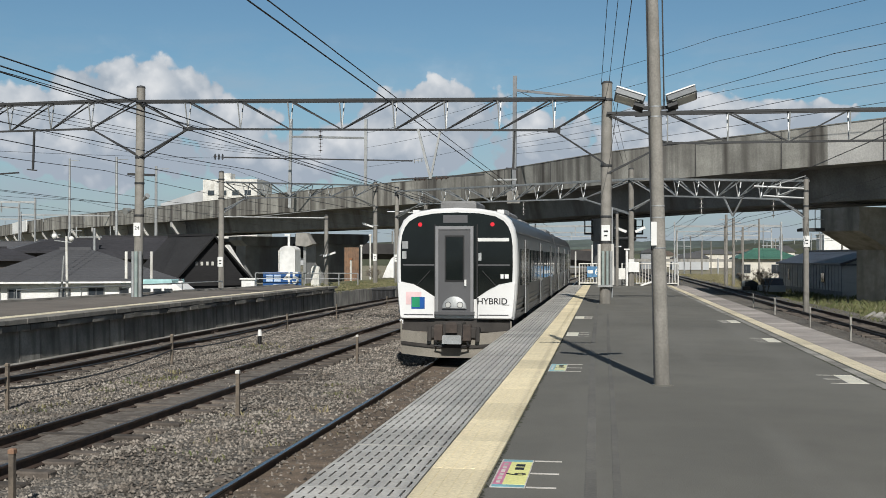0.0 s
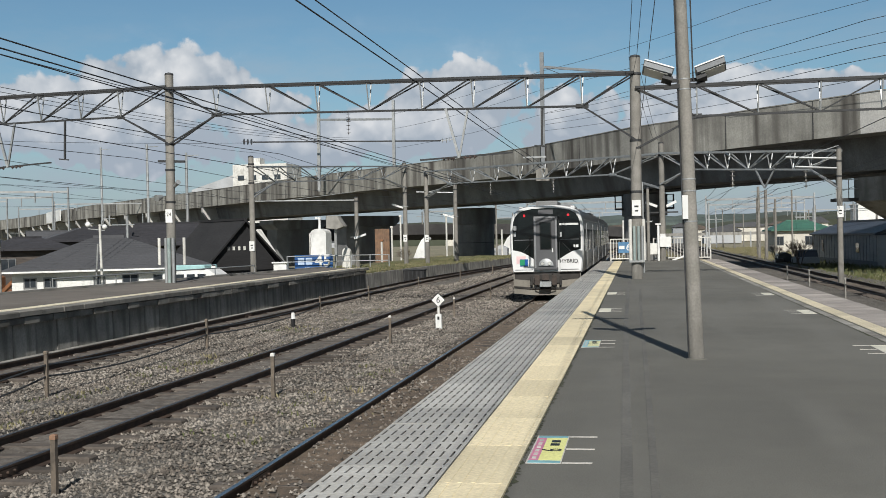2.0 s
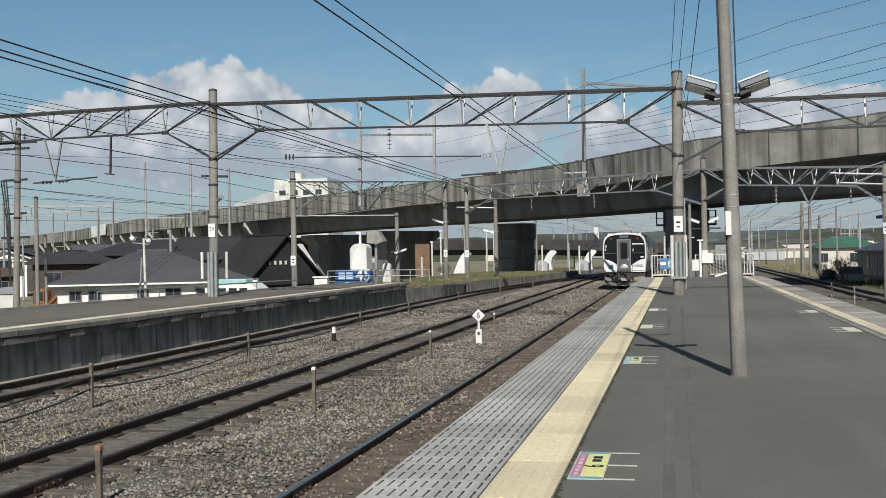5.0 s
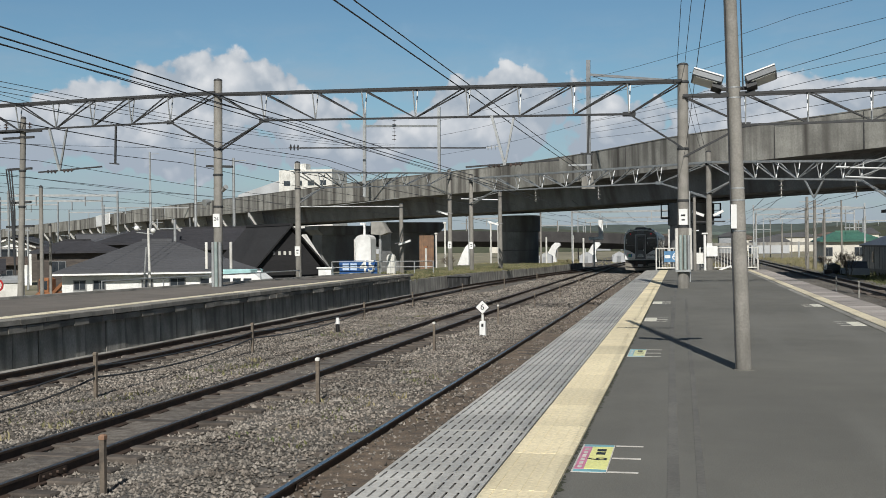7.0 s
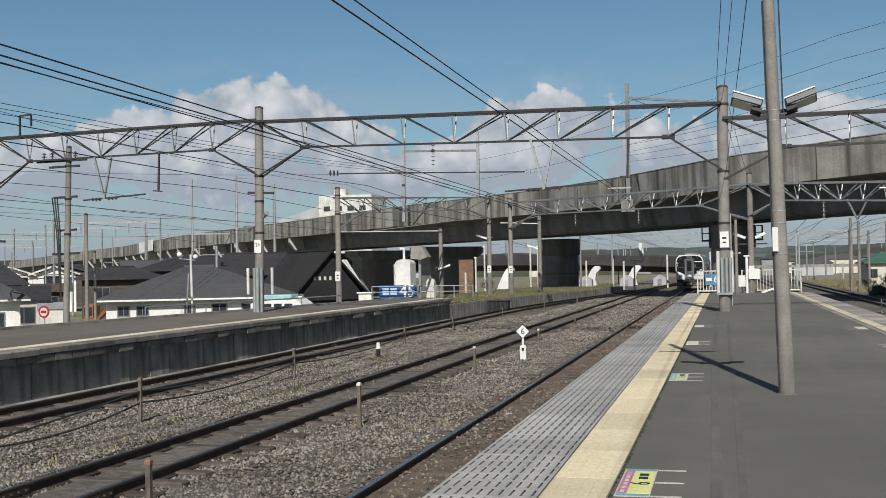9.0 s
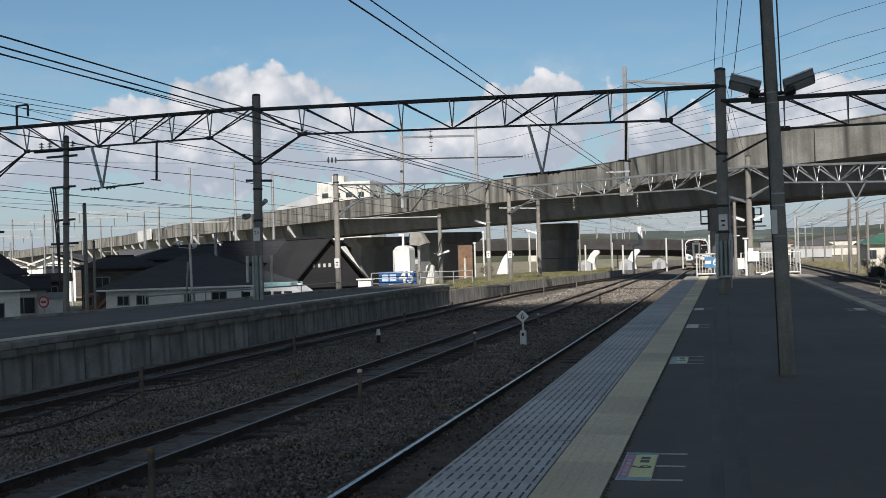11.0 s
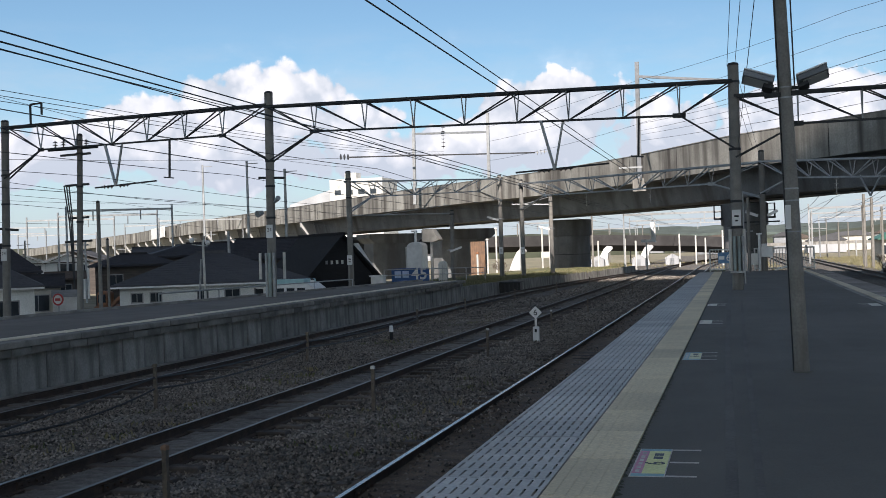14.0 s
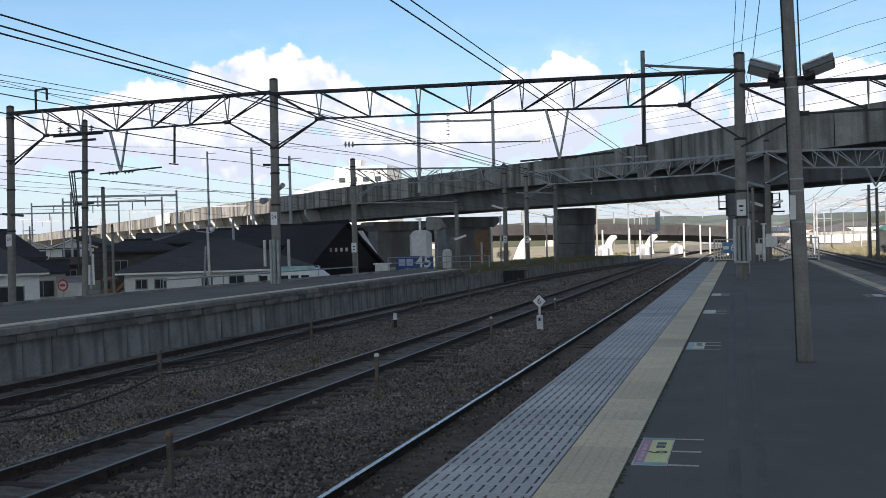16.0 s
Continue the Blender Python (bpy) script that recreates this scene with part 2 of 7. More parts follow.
M_LINE_OLD = mat("worn_yellow_line", (0.74, 0.67, 0.50), (0.56, 0.50, 0.37), scale=1.5, rough=0.9)
M_RAIL = mat("rail_rust", (0.075, 0.050, 0.037), (0.045, 0.032, 0.026), scale=6, rough=0.75, metal=0.3)
M_RAILSHINE = mat("polished_rail_head", (0.26, 0.255, 0.255), (0.20, 0.195, 0.195), scale=2, rough=0.25, metal=1.0, bump=0.02, stretch=(1, 0.2, 1))
M_RAILTOP = mat("rail_head", (0.13, 0.112, 0.10), (0.085, 0.072, 0.064), scale=2, rough=0.42, metal=0.8, bump=0.05, stretch=(1, 0.2, 1))
M_SLEEPER = mat("sleeper_wood", (0.105, 0.088, 0.074), (0.062, 0.052, 0.044), scale=5, rough=0.95, bump=0.4, vary=0.3)
M_POLE = mat("spun_concrete", (0.235, 0.222, 0.20), (0.185, 0.175, 0.155), scale=4, rough=0.85, bump=0.12, dirt=((0.10, 0.095, 0.085), (3, 3, 0.3), 0.5, 0.75))
M_STEEL = mat("grey_steel", (0.034, 0.035, 0.037), (0.024, 0.025, 0.026), scale=4, rough=0.7, metal=0.0, bump=0.05)
M_GALV = mat("galvanised", (0.38, 0.39, 0.39), (0.29, 0.30, 0.30), scale=3, rough=0.5, metal=0.5, bump=0.05)
M_WIRE = mat("wire", (0.035, 0.037, 0.04), rough=0.6, bump=0)
M_INSUL = mat("insulator", (0.55, 0.54, 0.50), (0.35, 0.34, 0.32), rough=0.25, bump=0)
M_INSUL_D = mat("insulator_dark", (0.10, 0.07, 0.06), rough=0.3, bump=0)
M_WHITE = mat("white_paint", (0.76, 0.76, 0.74), (0.66, 0.66, 0.64), scale=3, rough=0.45, bump=0.05)
M_WHITE_OLD = mat("weathered_white", (0.66, 0.65, 0.61), (0.50, 0.49, 0.45), scale=2, rough=0.7, dirt=((0.25, 0.23, 0.2), (2, 2, 0.3), 0.55, 0.8))
M_CREAM = mat("cream_render", (0.58, 0.55, 0.48), (0.50, 0.47, 0.41), scale=1.2, rough=0.85, fine=18)
M_WHITEWALL = mat("white_render", (0.78, 0.78, 0.75), (0.70, 0.70, 0.67), scale=1.2, rough=0.85, fine=18)
M_DULL = mat("dull_zinc", (0.20, 0.21, 0.22), (0.15, 0.16, 0.17), scale=2, rough=0.7)
M_GREYWALL = mat("grey_siding", (0.28, 0.29, 0.30), (0.21, 0.22, 0.23), scale=1.0, rough=0.7, stretch=(1, 1, 6))
M_BROWNWALL = mat("brown_siding", (0.085, 0.07, 0.06), (0.05, 0.042, 0.037), scale=1.5, rough=0.8, stretch=(1, 1, 6))
M_ROOF = mat("slate_roof", (0.070, 0.071, 0.077), (0.058, 0.059, 0.064), scale=6, rough=0.8, bump=0.2, vary=0.15)
M_ROOF_DARK = mat("dark_slate_roof", (0.034, 0.033, 0.038), (0.023, 0.023, 0.027), scale=3, rough=0.85, bump=0.3, vary=0.15)
M_ROOF_BROWN = mat("brown_tile_roof", (0.10, 0.075, 0.06), (0.06, 0.048, 0.04), scale=3, rough=0.75, bump=0.3, vary=0.15)
M_SHED = mat("pale_grey_siding", (0.42, 0.43, 0.445), (0.35, 0.36, 0.375), scale=1.0, rough=0.7, stretch=(1, 1, 6))
M_GREYLIGHT = mat("pale_grey_render", (0.42, 0.43, 0.44), (0.35, 0.36, 0.37), scale=0.5, rough=0.8)
M_GREYCAR = mat("dark_car_paint", (0.045, 0.05, 0.055), rough=0.25, metal=0.3, bump=0)
M_ROOF_BLUE = mat("blue_grey_metal_roof", (0.075, 0.085, 0.105), (0.055, 0.062, 0.08), scale=1.5, rough=0.5)
M_ROOF_GREEN = mat("green_metal_roof", (0.05, 0.15, 0.105), (0.04, 0.11, 0.08), scale=1.5, rough=0.5)
M_PANE = glass_mat("window_glass", (0.035, 0.042, 0.05))
M_FRAME = mat("aluminium_frame", (0.30, 0.30, 0.30), rough=0.4, metal=0.6, bump=0)
M_BLUE = mat("blue_sign", (0.02, 0.075, 0.24), (0.025, 0.085, 0.22), rough=0.4, bump=0.02)
M_BLACK = mat("black_paint", (0.012, 0.012, 0.013), rough=0.5, bump=0.05)
M_GRASS = mat("dry_grass", (0.17, 0.15, 0.075), (0.085, 0.10, 0.04), scale=6, rough=0.95, vary=0.2)
M_STONE = stone_mat()
M_BALLAST = ballast_mat()
M_DUST = mat("grey_track_dust", (0.155, 0.138, 0.118), (0.085, 0.071, 0.059), scale=7, rough=0.98, bump=0.6, big=0.8, fine=45, grain=0.4)
M_FINES = mat("brown_track_dirt", (0.150, 0.112, 0.080), (0.085, 0.066, 0.050), scale=5, rough=0.98, bump=0.6, big=0.6, fine=45, grain=0.35)
M_EARTH = mat("waste_ground", (0.25, 0.215, 0.155), (0.145, 0.14, 0.08), scale=0.25, rough=0.95, bump=0.5, big=0.03, fine=3.0)


# ---------------------------------------------------------------- building helpers
class MB:
    """A mesh under construction, in world or local metres."""

    def __init__(self):
        self.v, self.f = [], []

    def add(self, vs, fs):
        n = len(self.v)
        self.v += [tuple(p) for p in vs]
        self.f += [tuple(i + n for i in f) for f in fs]
        return self

    def box(self, x0, x1, y0, y1, z0, z1, m=None, bev=0.0):
        if bev:
            b = bev
            ring = lambda z, d: [(x0 + d, y0 + d, z), (x1 - d, y0 + d, z), (x1 - d, y1 - d, z), (x0 + d, y1 - d, z)]
            vs = ring(z0, 0) + ring(z1 - b, 0) + ring(z1, b)
            fs = [(3, 2, 1, 0), (8, 9, 10, 11)]
            for k in (0, 4):
                fs += [(k + i, k + (i + 1) % 4, k + 4 + (i + 1) % 4, k + 4 + i) for i in range(4)]
        else:
            vs = [(x, y, z) for z in (z0, z1) for x, y in ((x0, y0), (x1, y0), (x1, y1), (x0, y1))]
            fs = [(3, 2, 1, 0), (4, 5, 6, 7), (0, 1, 5, 4), (1, 2, 6, 5), (2, 3, 7, 6), (3, 0, 4, 7)]
        if m is not None:
            vs = [m @ Vector(p) for p in vs]
        return self.add(vs, fs)

    def bar(self, a, b, w, h=None):
        """A square bar from a to b."""
        a, b, h = Vector(a), Vector(b), h or w
        d = (b - a).normalized()
        up = Vector((0, 0, 1)) if abs(d.z) < 0.95 else Vector((0, 1, 0))
        s = d.cross(up).normalized()
        u = s.cross(d)
        vs = [p + s * (i * w / 2) + u * (j * h / 2) for p in (a, b) for i, j in ((-1, -1), (1, -1), (1, 1), (-1, 1))]
        return self.add(vs, [(0, 1, 2, 3), (7, 6, 5, 4)] + [(i, i + 4, (i + 1) % 4 + 4, (i + 1) % 4) for i in range(4)])

    def tube(self, a, b, r0, r1=None, n=10):
        a, b, r1 = Vector(a), Vector(b), r0 if r1 is None else r1
        d = (b - a).normalized()
        s = d.orthogonal().normalized()
        u = d.cross(s)
        vs = []
        for p, r in ((a, r0), (b, r1)):
            vs += [p + (s * math.cos(k * math.tau / n) + u * math.sin(k * math.tau / n)) * r for k in range(n)]
        fs = [(i, (i + 1) % n, n + (i + 1) % n, n + i) for i in range(n)]
        return self.add(vs, fs + [tuple(range(n - 1, -1, -1)), tuple(range(n, 2 * n))])

    def lathe(self, c, prof, n=14):
        """Profile of (radius, z) turned about the vertical through c."""
        vs = [(c[0] + r * math.cos(k * math.tau / n), c[1] + r * math.sin(k * math.tau / n), c[2] + z) for r, z in prof for k in range(n)]
        fs = [(j * n + i, j * n + (i + 1) % n, (j + 1) * n + (i + 1) % n, (j + 1) * n + i) for j in range(len(prof) - 1) for i in range(n)]
        return self.add(vs, fs + [tuple(range(n - 1, -1, -1)), tuple(range((len(prof) - 1) * n, len(prof) * n))])

    def prism(self, outline, d0, d1, axis="y"):
        """A flat outline (u, z) pushed from d0 to d1 along y (or x)."""
        put = (lambda u, d, z: (u, d, z)) if axis == "y" else (lambda u, d, z: (d, u, z))
        n = len(outline)
        vs = [put(u, d, z) for d in (d0, d1) for u, z in outline]
        fs = [tuple(range(n)), tuple(range(2 * n - 1, n - 1, -1))] + [(i, n + i, n + (i + 1) % n, (i + 1) % n) for i in range(n)]
        return self.add(vs, fs)

    def sweep(self, path, section):
        """A section (sideways, up) carried along a path of points, in plan."""
        n, vs, fs = len(section), [], []
        for k, p in enumerate(path):
            a, b = Vector(path[max(k - 1, 0)]), Vector(path[min(k + 1, len(path) - 1)])
            d = (b - a).to_2d().normalized()
            s = Vector((d.y, -d.x))
            vs += [(p[0] + s.x * u, p[1] + s.y * u, p[2] + w) for u, w in section]
        for k in range(len(path) - 1):
            fs += [(k * n + i, k * n + (i + 1) % n, (k + 1) * n + (i + 1) % n, (k + 1) * n + i) for i in range(n)]
        fs += [tuple(range(n - 1, -1, -1)), tuple(range((len(path) - 1) * n, len(path) * n))]
        return self.add(vs, fs)

    def mesh(self, name, material, org=(0, 0, 0), smooth=False):
        me = bpy.data.meshes.new(name)
        me.from_pydata([(p[0] - org[0], p[1] - org[1], p[2] - org[2]) for p in self.v], [], self.f)
        bm = bmesh.new()
        bm.from_mesh(me)
        bmesh.ops.recalc_face_normals(bm, faces=bm.faces)
        bm.to_mesh(me)
        bm.free()
        me.materials.append(material)
        if smooth:
            me.polygons.foreach_set("use_smooth", [True] * len(me.polygons))
            me.set_sharp_from_angle(angle=radians(38))
        return me


ORG = {}


def thing(name, label, category, base=(0, 0, 0), group="", kind=""):
    ob = new(name)
    ob.empty_display_size = 0.2
    ob.location = base
    ORG[ob.name] = tuple(base)
    return tagged(ob, label, category, group, kind)


def part(name, mb, material, parent, label="", smooth=False):
    org = ORG[parent.name]
    ob = new(name, mb.mesh(name, material, org, smooth))
    ob.parent = parent
    ORG[ob.name] = org
    if label:
        ob["label"] = label
    return ob


def solo(name, mb, material, label, category, kind="", base=(0, 0, 0), group="", smooth=False):
    ob = new(name, mb.mesh(name, material, base, smooth))
    ob.location = base
    ORG[ob.name] = tuple(base)
    return tagged(ob, label, category, group, kind)


def piece(name, me, parent, at):
    """One of many alike pieces: its own object on shared mesh data."""
    ob = new(name, me)
    ob.parent = parent
    org = ORG[parent.name]
    ob.location = (at[0] - org[0], at[1] - org[1], at[2] - org[2])
    return ob


def text_part(name, words, size, m, material, parent, label="", bold=0.0):
    cu = bpy.data.curves.new(name, "FONT")
    cu.body, cu.size, cu.align_x, cu.align_y, cu.extrude = words, size, "CENTER", "CENTER", 0.002
    cu.offset = bold
    tmp = new("lettering", cu)
    me = bpy.data.meshes.new_from_object(tmp)
    bpy.data.objects.remove(tmp)
    me.materials.clear()
    me.materials.append(material)
    ob = new(name, me)
    ob.parent = parent
    org = ORG[parent.name]
    ob.matrix_local = Matrix.Translation((-org[0], -org[1], -org[2])) @ m
    if label:
        ob["label"] = label
    return ob


# ---------------------------------------------------------------- levels of the place
RAIL, BED, GROUND = -0.95, -1.12, -1.35
P_LEFT, P_RIGHT, P_END = -1.97, 4.42, 62.0   # the near platform
TRACKS = [-3.45, -7.60, -12.72, 5.92, 9.65]


def ground_height(x, y):
    z = GROUND
    if x < -21.5:
        z -= min(1.5, (-21.5 - x) * 0.25)
    return z


def build_ground():
    xs = [-2500, -900, -400, -200, -120, -90, -70, -55, -45, -38, -32, -28, -25, -23, -21.5, -19, -15, -8, 0, 6, 12, 20, 30, 45, 70, 120, 250, 600, 2500]
    ys = [-2500, -600, -200, -80, -40, -15, 0, 15, 30, 45, 55, 62, 68, 76, 84, 95, 110, 140, 190, 260, 400, 800, 1500, 2600]
    mb = MB()
    mb.v = [(x, y, ground_height(x, y)) for y in ys for x in xs]
    n = len(xs)
    mb.f = [(j * n + i, j * n + i + 1, (j + 1) * n + i + 1, (j + 1) * n + i) for j in range(len(ys) - 1) for i in range(n - 1)]
    solo("ground", mb, M_EARTH, "patchy dry grass and bare earth round the railway", "ground", "structure")


build_ground()


def build_beds():
    for name, x0, x1 in (("track_bed_west", -14.62, P_LEFT + 0.35), ("track_bed_east", P_RIGHT - 0.3, 12.4)):
        mb, rng = MB(), random.Random(5)
        nx, ys = 18, [-14 + k * 1.2 for k in range(66)] + [66 + k * 6 for k in range(36)]
        for j, y in enumerate(ys):
            for i in range(nx + 1):
                xe = x1 if y < 63 or x0 > 0 else P_RIGHT - 0.25
                x = x0 + (xe - x0) * i / nx
                edge = -0.16 if i in (0, nx) else 0
                mb.v.append((x, y, BED + edge + 0.05 * noise.noise((x * 0.7, y * 0.5, 3)) + rng.uniform(-0.012, 0.012)))
        mb.f = [(j * (nx + 1) + i, j * (nx + 1) + i + 1, (j + 1) * (nx + 1) + i + 1, (j + 1) * (nx + 1) + i) for j in range(len(ys) - 1) for i in range(nx)]
        solo(name, mb, M_BALLAST, "rusty brown and grey crushed stone ballast under the tracks", "ballast", "structure")


build_beds()


def build_stones():
    """Loose stones on the bed, nearest to the platform the thickest."""
    rng = np.random.default_rng(4)
    count = 150000
    y = 5.0 + 40 * rng.random(count) ** 1.6
    s = rng.uniform(0.012, 0.034, count)
    y[125000:] = rng.uniform(40, 95, 25000)
    s[125000:] = rng.uniform(0.03, 0.06, 25000)
    x = rng.uniform(-13.9, -2.6, count)
    x[y > 60] = rng.uniform(-10.5, -2.2, int((y > 60).sum()))
    unit = np.array([(1, 0, 0), (-0.9, 0.2, 0), (0.1, 1, 0), (-0.1, -1, 0.1), (0.25, -0.15, 0.95), (0, 0, -0.6)])
    keep = (np.abs(x - TRACKS[0]) > 0.95) | (rng.random(count) < 0.30)
    x, y, s = x[keep], y[keep], s[keep]
    count = len(x)
    ang = rng.uniform(0, math.tau, count)
    jit = unit[None] * rng.uniform(0.7, 1.3, (count, 6, 1)) * s[:, None, None]
    ca, sa = np.cos(ang)[:, None], np.sin(ang)[:, None]
    px = jit[..., 0] * ca - jit[..., 1] * sa + x[:, None]
    py = jit[..., 0] * sa + jit[..., 1] * ca + y[:, None]
    hz = np.array([BED + 0.05 * noise.noise((a * 0.7, b * 0.5, 3)) for a, b in zip(x, y)])
    # stones on the trodden dirt of the near track lie a little higher
    hz = hz + np.where(x > -4.36, 0.058, 0.0)
    pz = jit[..., 2] + hz[:, None] + 0.008
    verts = np.stack([px, py, pz], -1).reshape(-1, 3)
    tri = np.array([(0, 2, 4), (2, 1, 4), (1, 3, 4), (3, 0, 4), (2, 0, 5), (1, 2, 5), (3, 1, 5), (0, 3, 5)])
    faces = (tri[None] + (np.arange(count) * 6)[:, None, None]).reshape(-1, 3)
    me = bpy.data.meshes.new("loose_stones")
    me.from_pydata(verts.tolist(), [], faces.tolist())
    me.materials.append(M_STONE)
    tagged(new("loose_stones", me), "loose angular ballast stones, brown and grey", "stones", kind="stuff")


build_stones()


def build_fines():
    """Trodden dirt and grit that half buries the sleepers of the near tracks."""
    rng = random.Random(14)
    for k, (x0, x1, top) in enumerate(((-4.42, P_LEFT + 0.1, -1.058), (-8.12, -7.08, -1.072), (-13.24, -12.20, -1.072))):
        mb, nx, ys = MB(), 14 if k == 0 else 8, [-12 + j * 0.33 for j in range(250)]
        for y in ys:
            for i in range(nx + 1):
                x = x0 + (x1 - x0) * i / nx
                edge = -0.10 if i in (0, nx) else 0.0
                mb.v.append((x + (rng.uniform(-0.08, 0.08) if edge else 0), y, top + edge + 0.035 * noise.noise((x * 1.3, y * 0.9, 7)) + rng.uniform(-0.006, 0.006)))
        mb.f = [(j * (nx + 1) + i, j * (nx + 1) + i + 1, (j + 1) * (nx + 1) + i + 1, (j + 1) * (nx + 1) + i) for j in range(len(ys) - 1) for i in range(nx)]
        solo("track_dirt", mb, M_FINES if k == 0 else M_DUST, "trodden brown dirt and grit between the rails", "dirt", "structure", smooth=True)


build_fines()


STATIONS = [-14, 10, 30, 50, 60, 66, 72, 78, 84, 90, 96, 102, 108, 114, 120, 126, 132, 138, 146, 154, 162, 170, 180, 190, 200, 212]


def smooth(t):
    t = min(1, max(0, t))
    return t * t * (3 - 2 * t)


def veer(y):
    """How far the western tracks have swung to the east at y."""
    return 2.2 * (max(0.0, y - 120) / 51) ** 2


def build_tracks():
    rng = random.Random(8)
    sleeper = MB().box(-1.05, 1.05, -0.11, 0.11, -0.14, 0, bev=0.02).mesh("sleeper", M_SLEEPER)
    foot = [(-0.065, 0), (0.065, 0), (0.065, 0.012), (0.012, 0.03), (0.012, 0.118), (0.034, 0.128), (0.034, 0.15), (-0.034, 0.15), (-0.034, 0.128), (-0.012, 0.118), (-0.012, 0.03), (-0.065, 0.012)]
    for tx in TRACKS:
        side = 5.12 if tx == TRACKS[2] else 0.0
        bend = lambda y: tx + side * smooth((y - 60) / 78) + (veer(y) if tx < 0 else 0.0)
        tr = thing("railway_track", "rusty steel rails on weathered sleepers sunk in ballast", "track", (tx, 0, RAIL), "tracks of the station", "structure")
        for s in (-1, 1):
            x = tx + s * 0.566
            rail = part("rail", MB().sweep([(bend(y) + s * 0.566, y, RAIL - 0.153) for y in STATIONS], foot), M_RAIL, tr, "dark rusty rail")
            part("rail_head", MB().sweep([(bend(y) + s * 0.566, y, RAIL) for y in STATIONS], [(-0.03, -0.005), (0.03, -0.005), (0.03, 0.0), (-0.03, 0.0)]), M_RAILSHINE if tx == TRACKS[0] else M_RAILTOP, rail, "worn running surface")
        y = -10.0
        while y < (70 if tx < 0 else 60):
            sl = piece("sleeper", sleeper, tr, (tx + rng.uniform(-0.04, 0.04), y, RAIL - 0.118 + rng.uniform(-0.015, 0.01)))
            sl.rotation_euler = (0, 0, rng.uniform(-0.02, 0.02))
            y += 0.66
        # fishplates and clips at the joints
        for yj in (11.2, 36.2, 61.2):
            for s in (-1, 1):
                x = tx + s * 0.566
                mb = MB()
                for q in (-1, 1):
                    mb.box(x + q * 0.02 - 0.012, x + q * 0.02 + 0.012, yj - 0.28, yj + 0.28, RAIL - 0.12, RAIL - 0.035)
                    for k in range(4):
                        mb.tube((x + q * 0.03, yj - 0.21 + k * 0.14, RAIL - 0.075), (x + q * 0.062, yj - 0.21 + k * 0.14, RAIL - 0.075), 0.016, n=6)
                part("fishplate", mb, M_RAIL, tr, "bolted joint plate")


build_tracks()


# ---------------------------------------------------------------- the near platform
def build_platform():
    pf = thing("platform", "island platform with grey asphalt top and concrete sides", "platform", (1.2, 25, 0), kind="structure")
    part("body", MB().box(P_LEFT + 0.32, P_RIGHT - 0.32, -12, P_END, GROUND - 0.2, -0.16), M_WALL_DARK, pf)
    part("asphalt_top", MB().box(-0.765, 3.215, -12, P_END, -0.17, 0.0), M_ASPHALT, pf, "grey worn asphalt")
    # near-black block puts the shade beneath the edge panels into its colour
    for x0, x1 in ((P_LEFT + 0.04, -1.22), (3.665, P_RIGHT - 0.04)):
        part("edge_beam", MB().box(x0, x1, -12, P_END, -0.28, -0.055), M_SLOT, pf, "black backing painted for the shade under the edge panels")
    for x0, x1 in ((-1.215, -0.77), (3.22, 3.66)):
        part("strip_bed", MB().box(x0, x1, -12, P_END, -0.17, -0.012), M_CONC, pf)
    # slotted edge panels, three rows of staggered slots in each
    w, ln = 0.745, 0.81
    mb = MB()
    cols, rows_n = 10, 3
    px, py = w / cols, ln / rows_n
    for r in range(rows_n):
        y0, y1 = r * py, (r + 1) * py
        ya, yb = y0 + 0.045, y1 - 0.035
        mb.add([(0, y0, 0), (w, y0, 0), (w, ya, 0), (0, ya, 0)], [(0, 1, 2, 3)])
        mb.add([(0, yb, 0), (w, yb, 0), (w, y1, 0), (0, y1, 0)], [(0, 1, 2, 3)])
        x = 0.0
        for c in range(cols):
            a = c * px + px * 0.38
            b = a + 0.016
            if b > w - 0.01:
                break
            mb.add([(x, ya, 0), (a, ya, 0), (a, yb, 0), (x, yb, 0)], [(0, 1, 2, 3)])
            mb.add([(a, ya, 0), (a, yb, 0), (a, yb, -0.03), (a, ya, -0.03)], [(0, 1, 2, 3)])
            mb.add([(b, ya, 0), (b, yb, 0), (b, yb, -0.03), (b, ya, -0.03)], [(0, 1, 2, 3)])
            x = b
        mb.add([(x, ya, 0), (w, ya, 0), (w, yb, 0), (x, yb, 0)], [(0, 1, 2, 3)])
    mb.add([(0, 0, 0), (w, 0, 0), (w, 0, -0.05), (0, 0, -0.05)], [(0, 1, 2, 3)])
    mb.add([(0, 0, 0), (0, ln, 0), (0, ln, -0.09), (0, 0, -0.09)], [(0, 1, 2, 3)])
    mb.add([(w, 0, 0), (w, ln, 0), (w, ln, -0.09), (w, 0, -0.09)], [(0, 1, 2, 3)])
    panel = mb.mesh("edge_panel", M_GRATE)
    mb = MB().box(0, w, 0.01, ln - 0.01, -0.09, 0, bev=0.008)
    for k in range(1, 4):
        mb.box(0.02, w - 0.02, k * 0.2, k * 0.2 + 0.012, -0.001, 0.003)
    plain = mb.mesh("edge_slab", M_EDGE_SLAB)
    rng = random.Random(2)
    for k in range(87):
        for x in (P_LEFT, 3.67):
            y = -9.225 + k * 0.815
            if y < P_END - 0.9:
                piece("edge_panel", panel if x < 0 else plain, pf, (x, y, 0.002 + rng.uniform(-0.002, 0.002)))
    # tactile paving slabs with raised bars
    mb = MB().box(0, 0.437, 0, 1.198, -0.03, 0, bev=0.001)
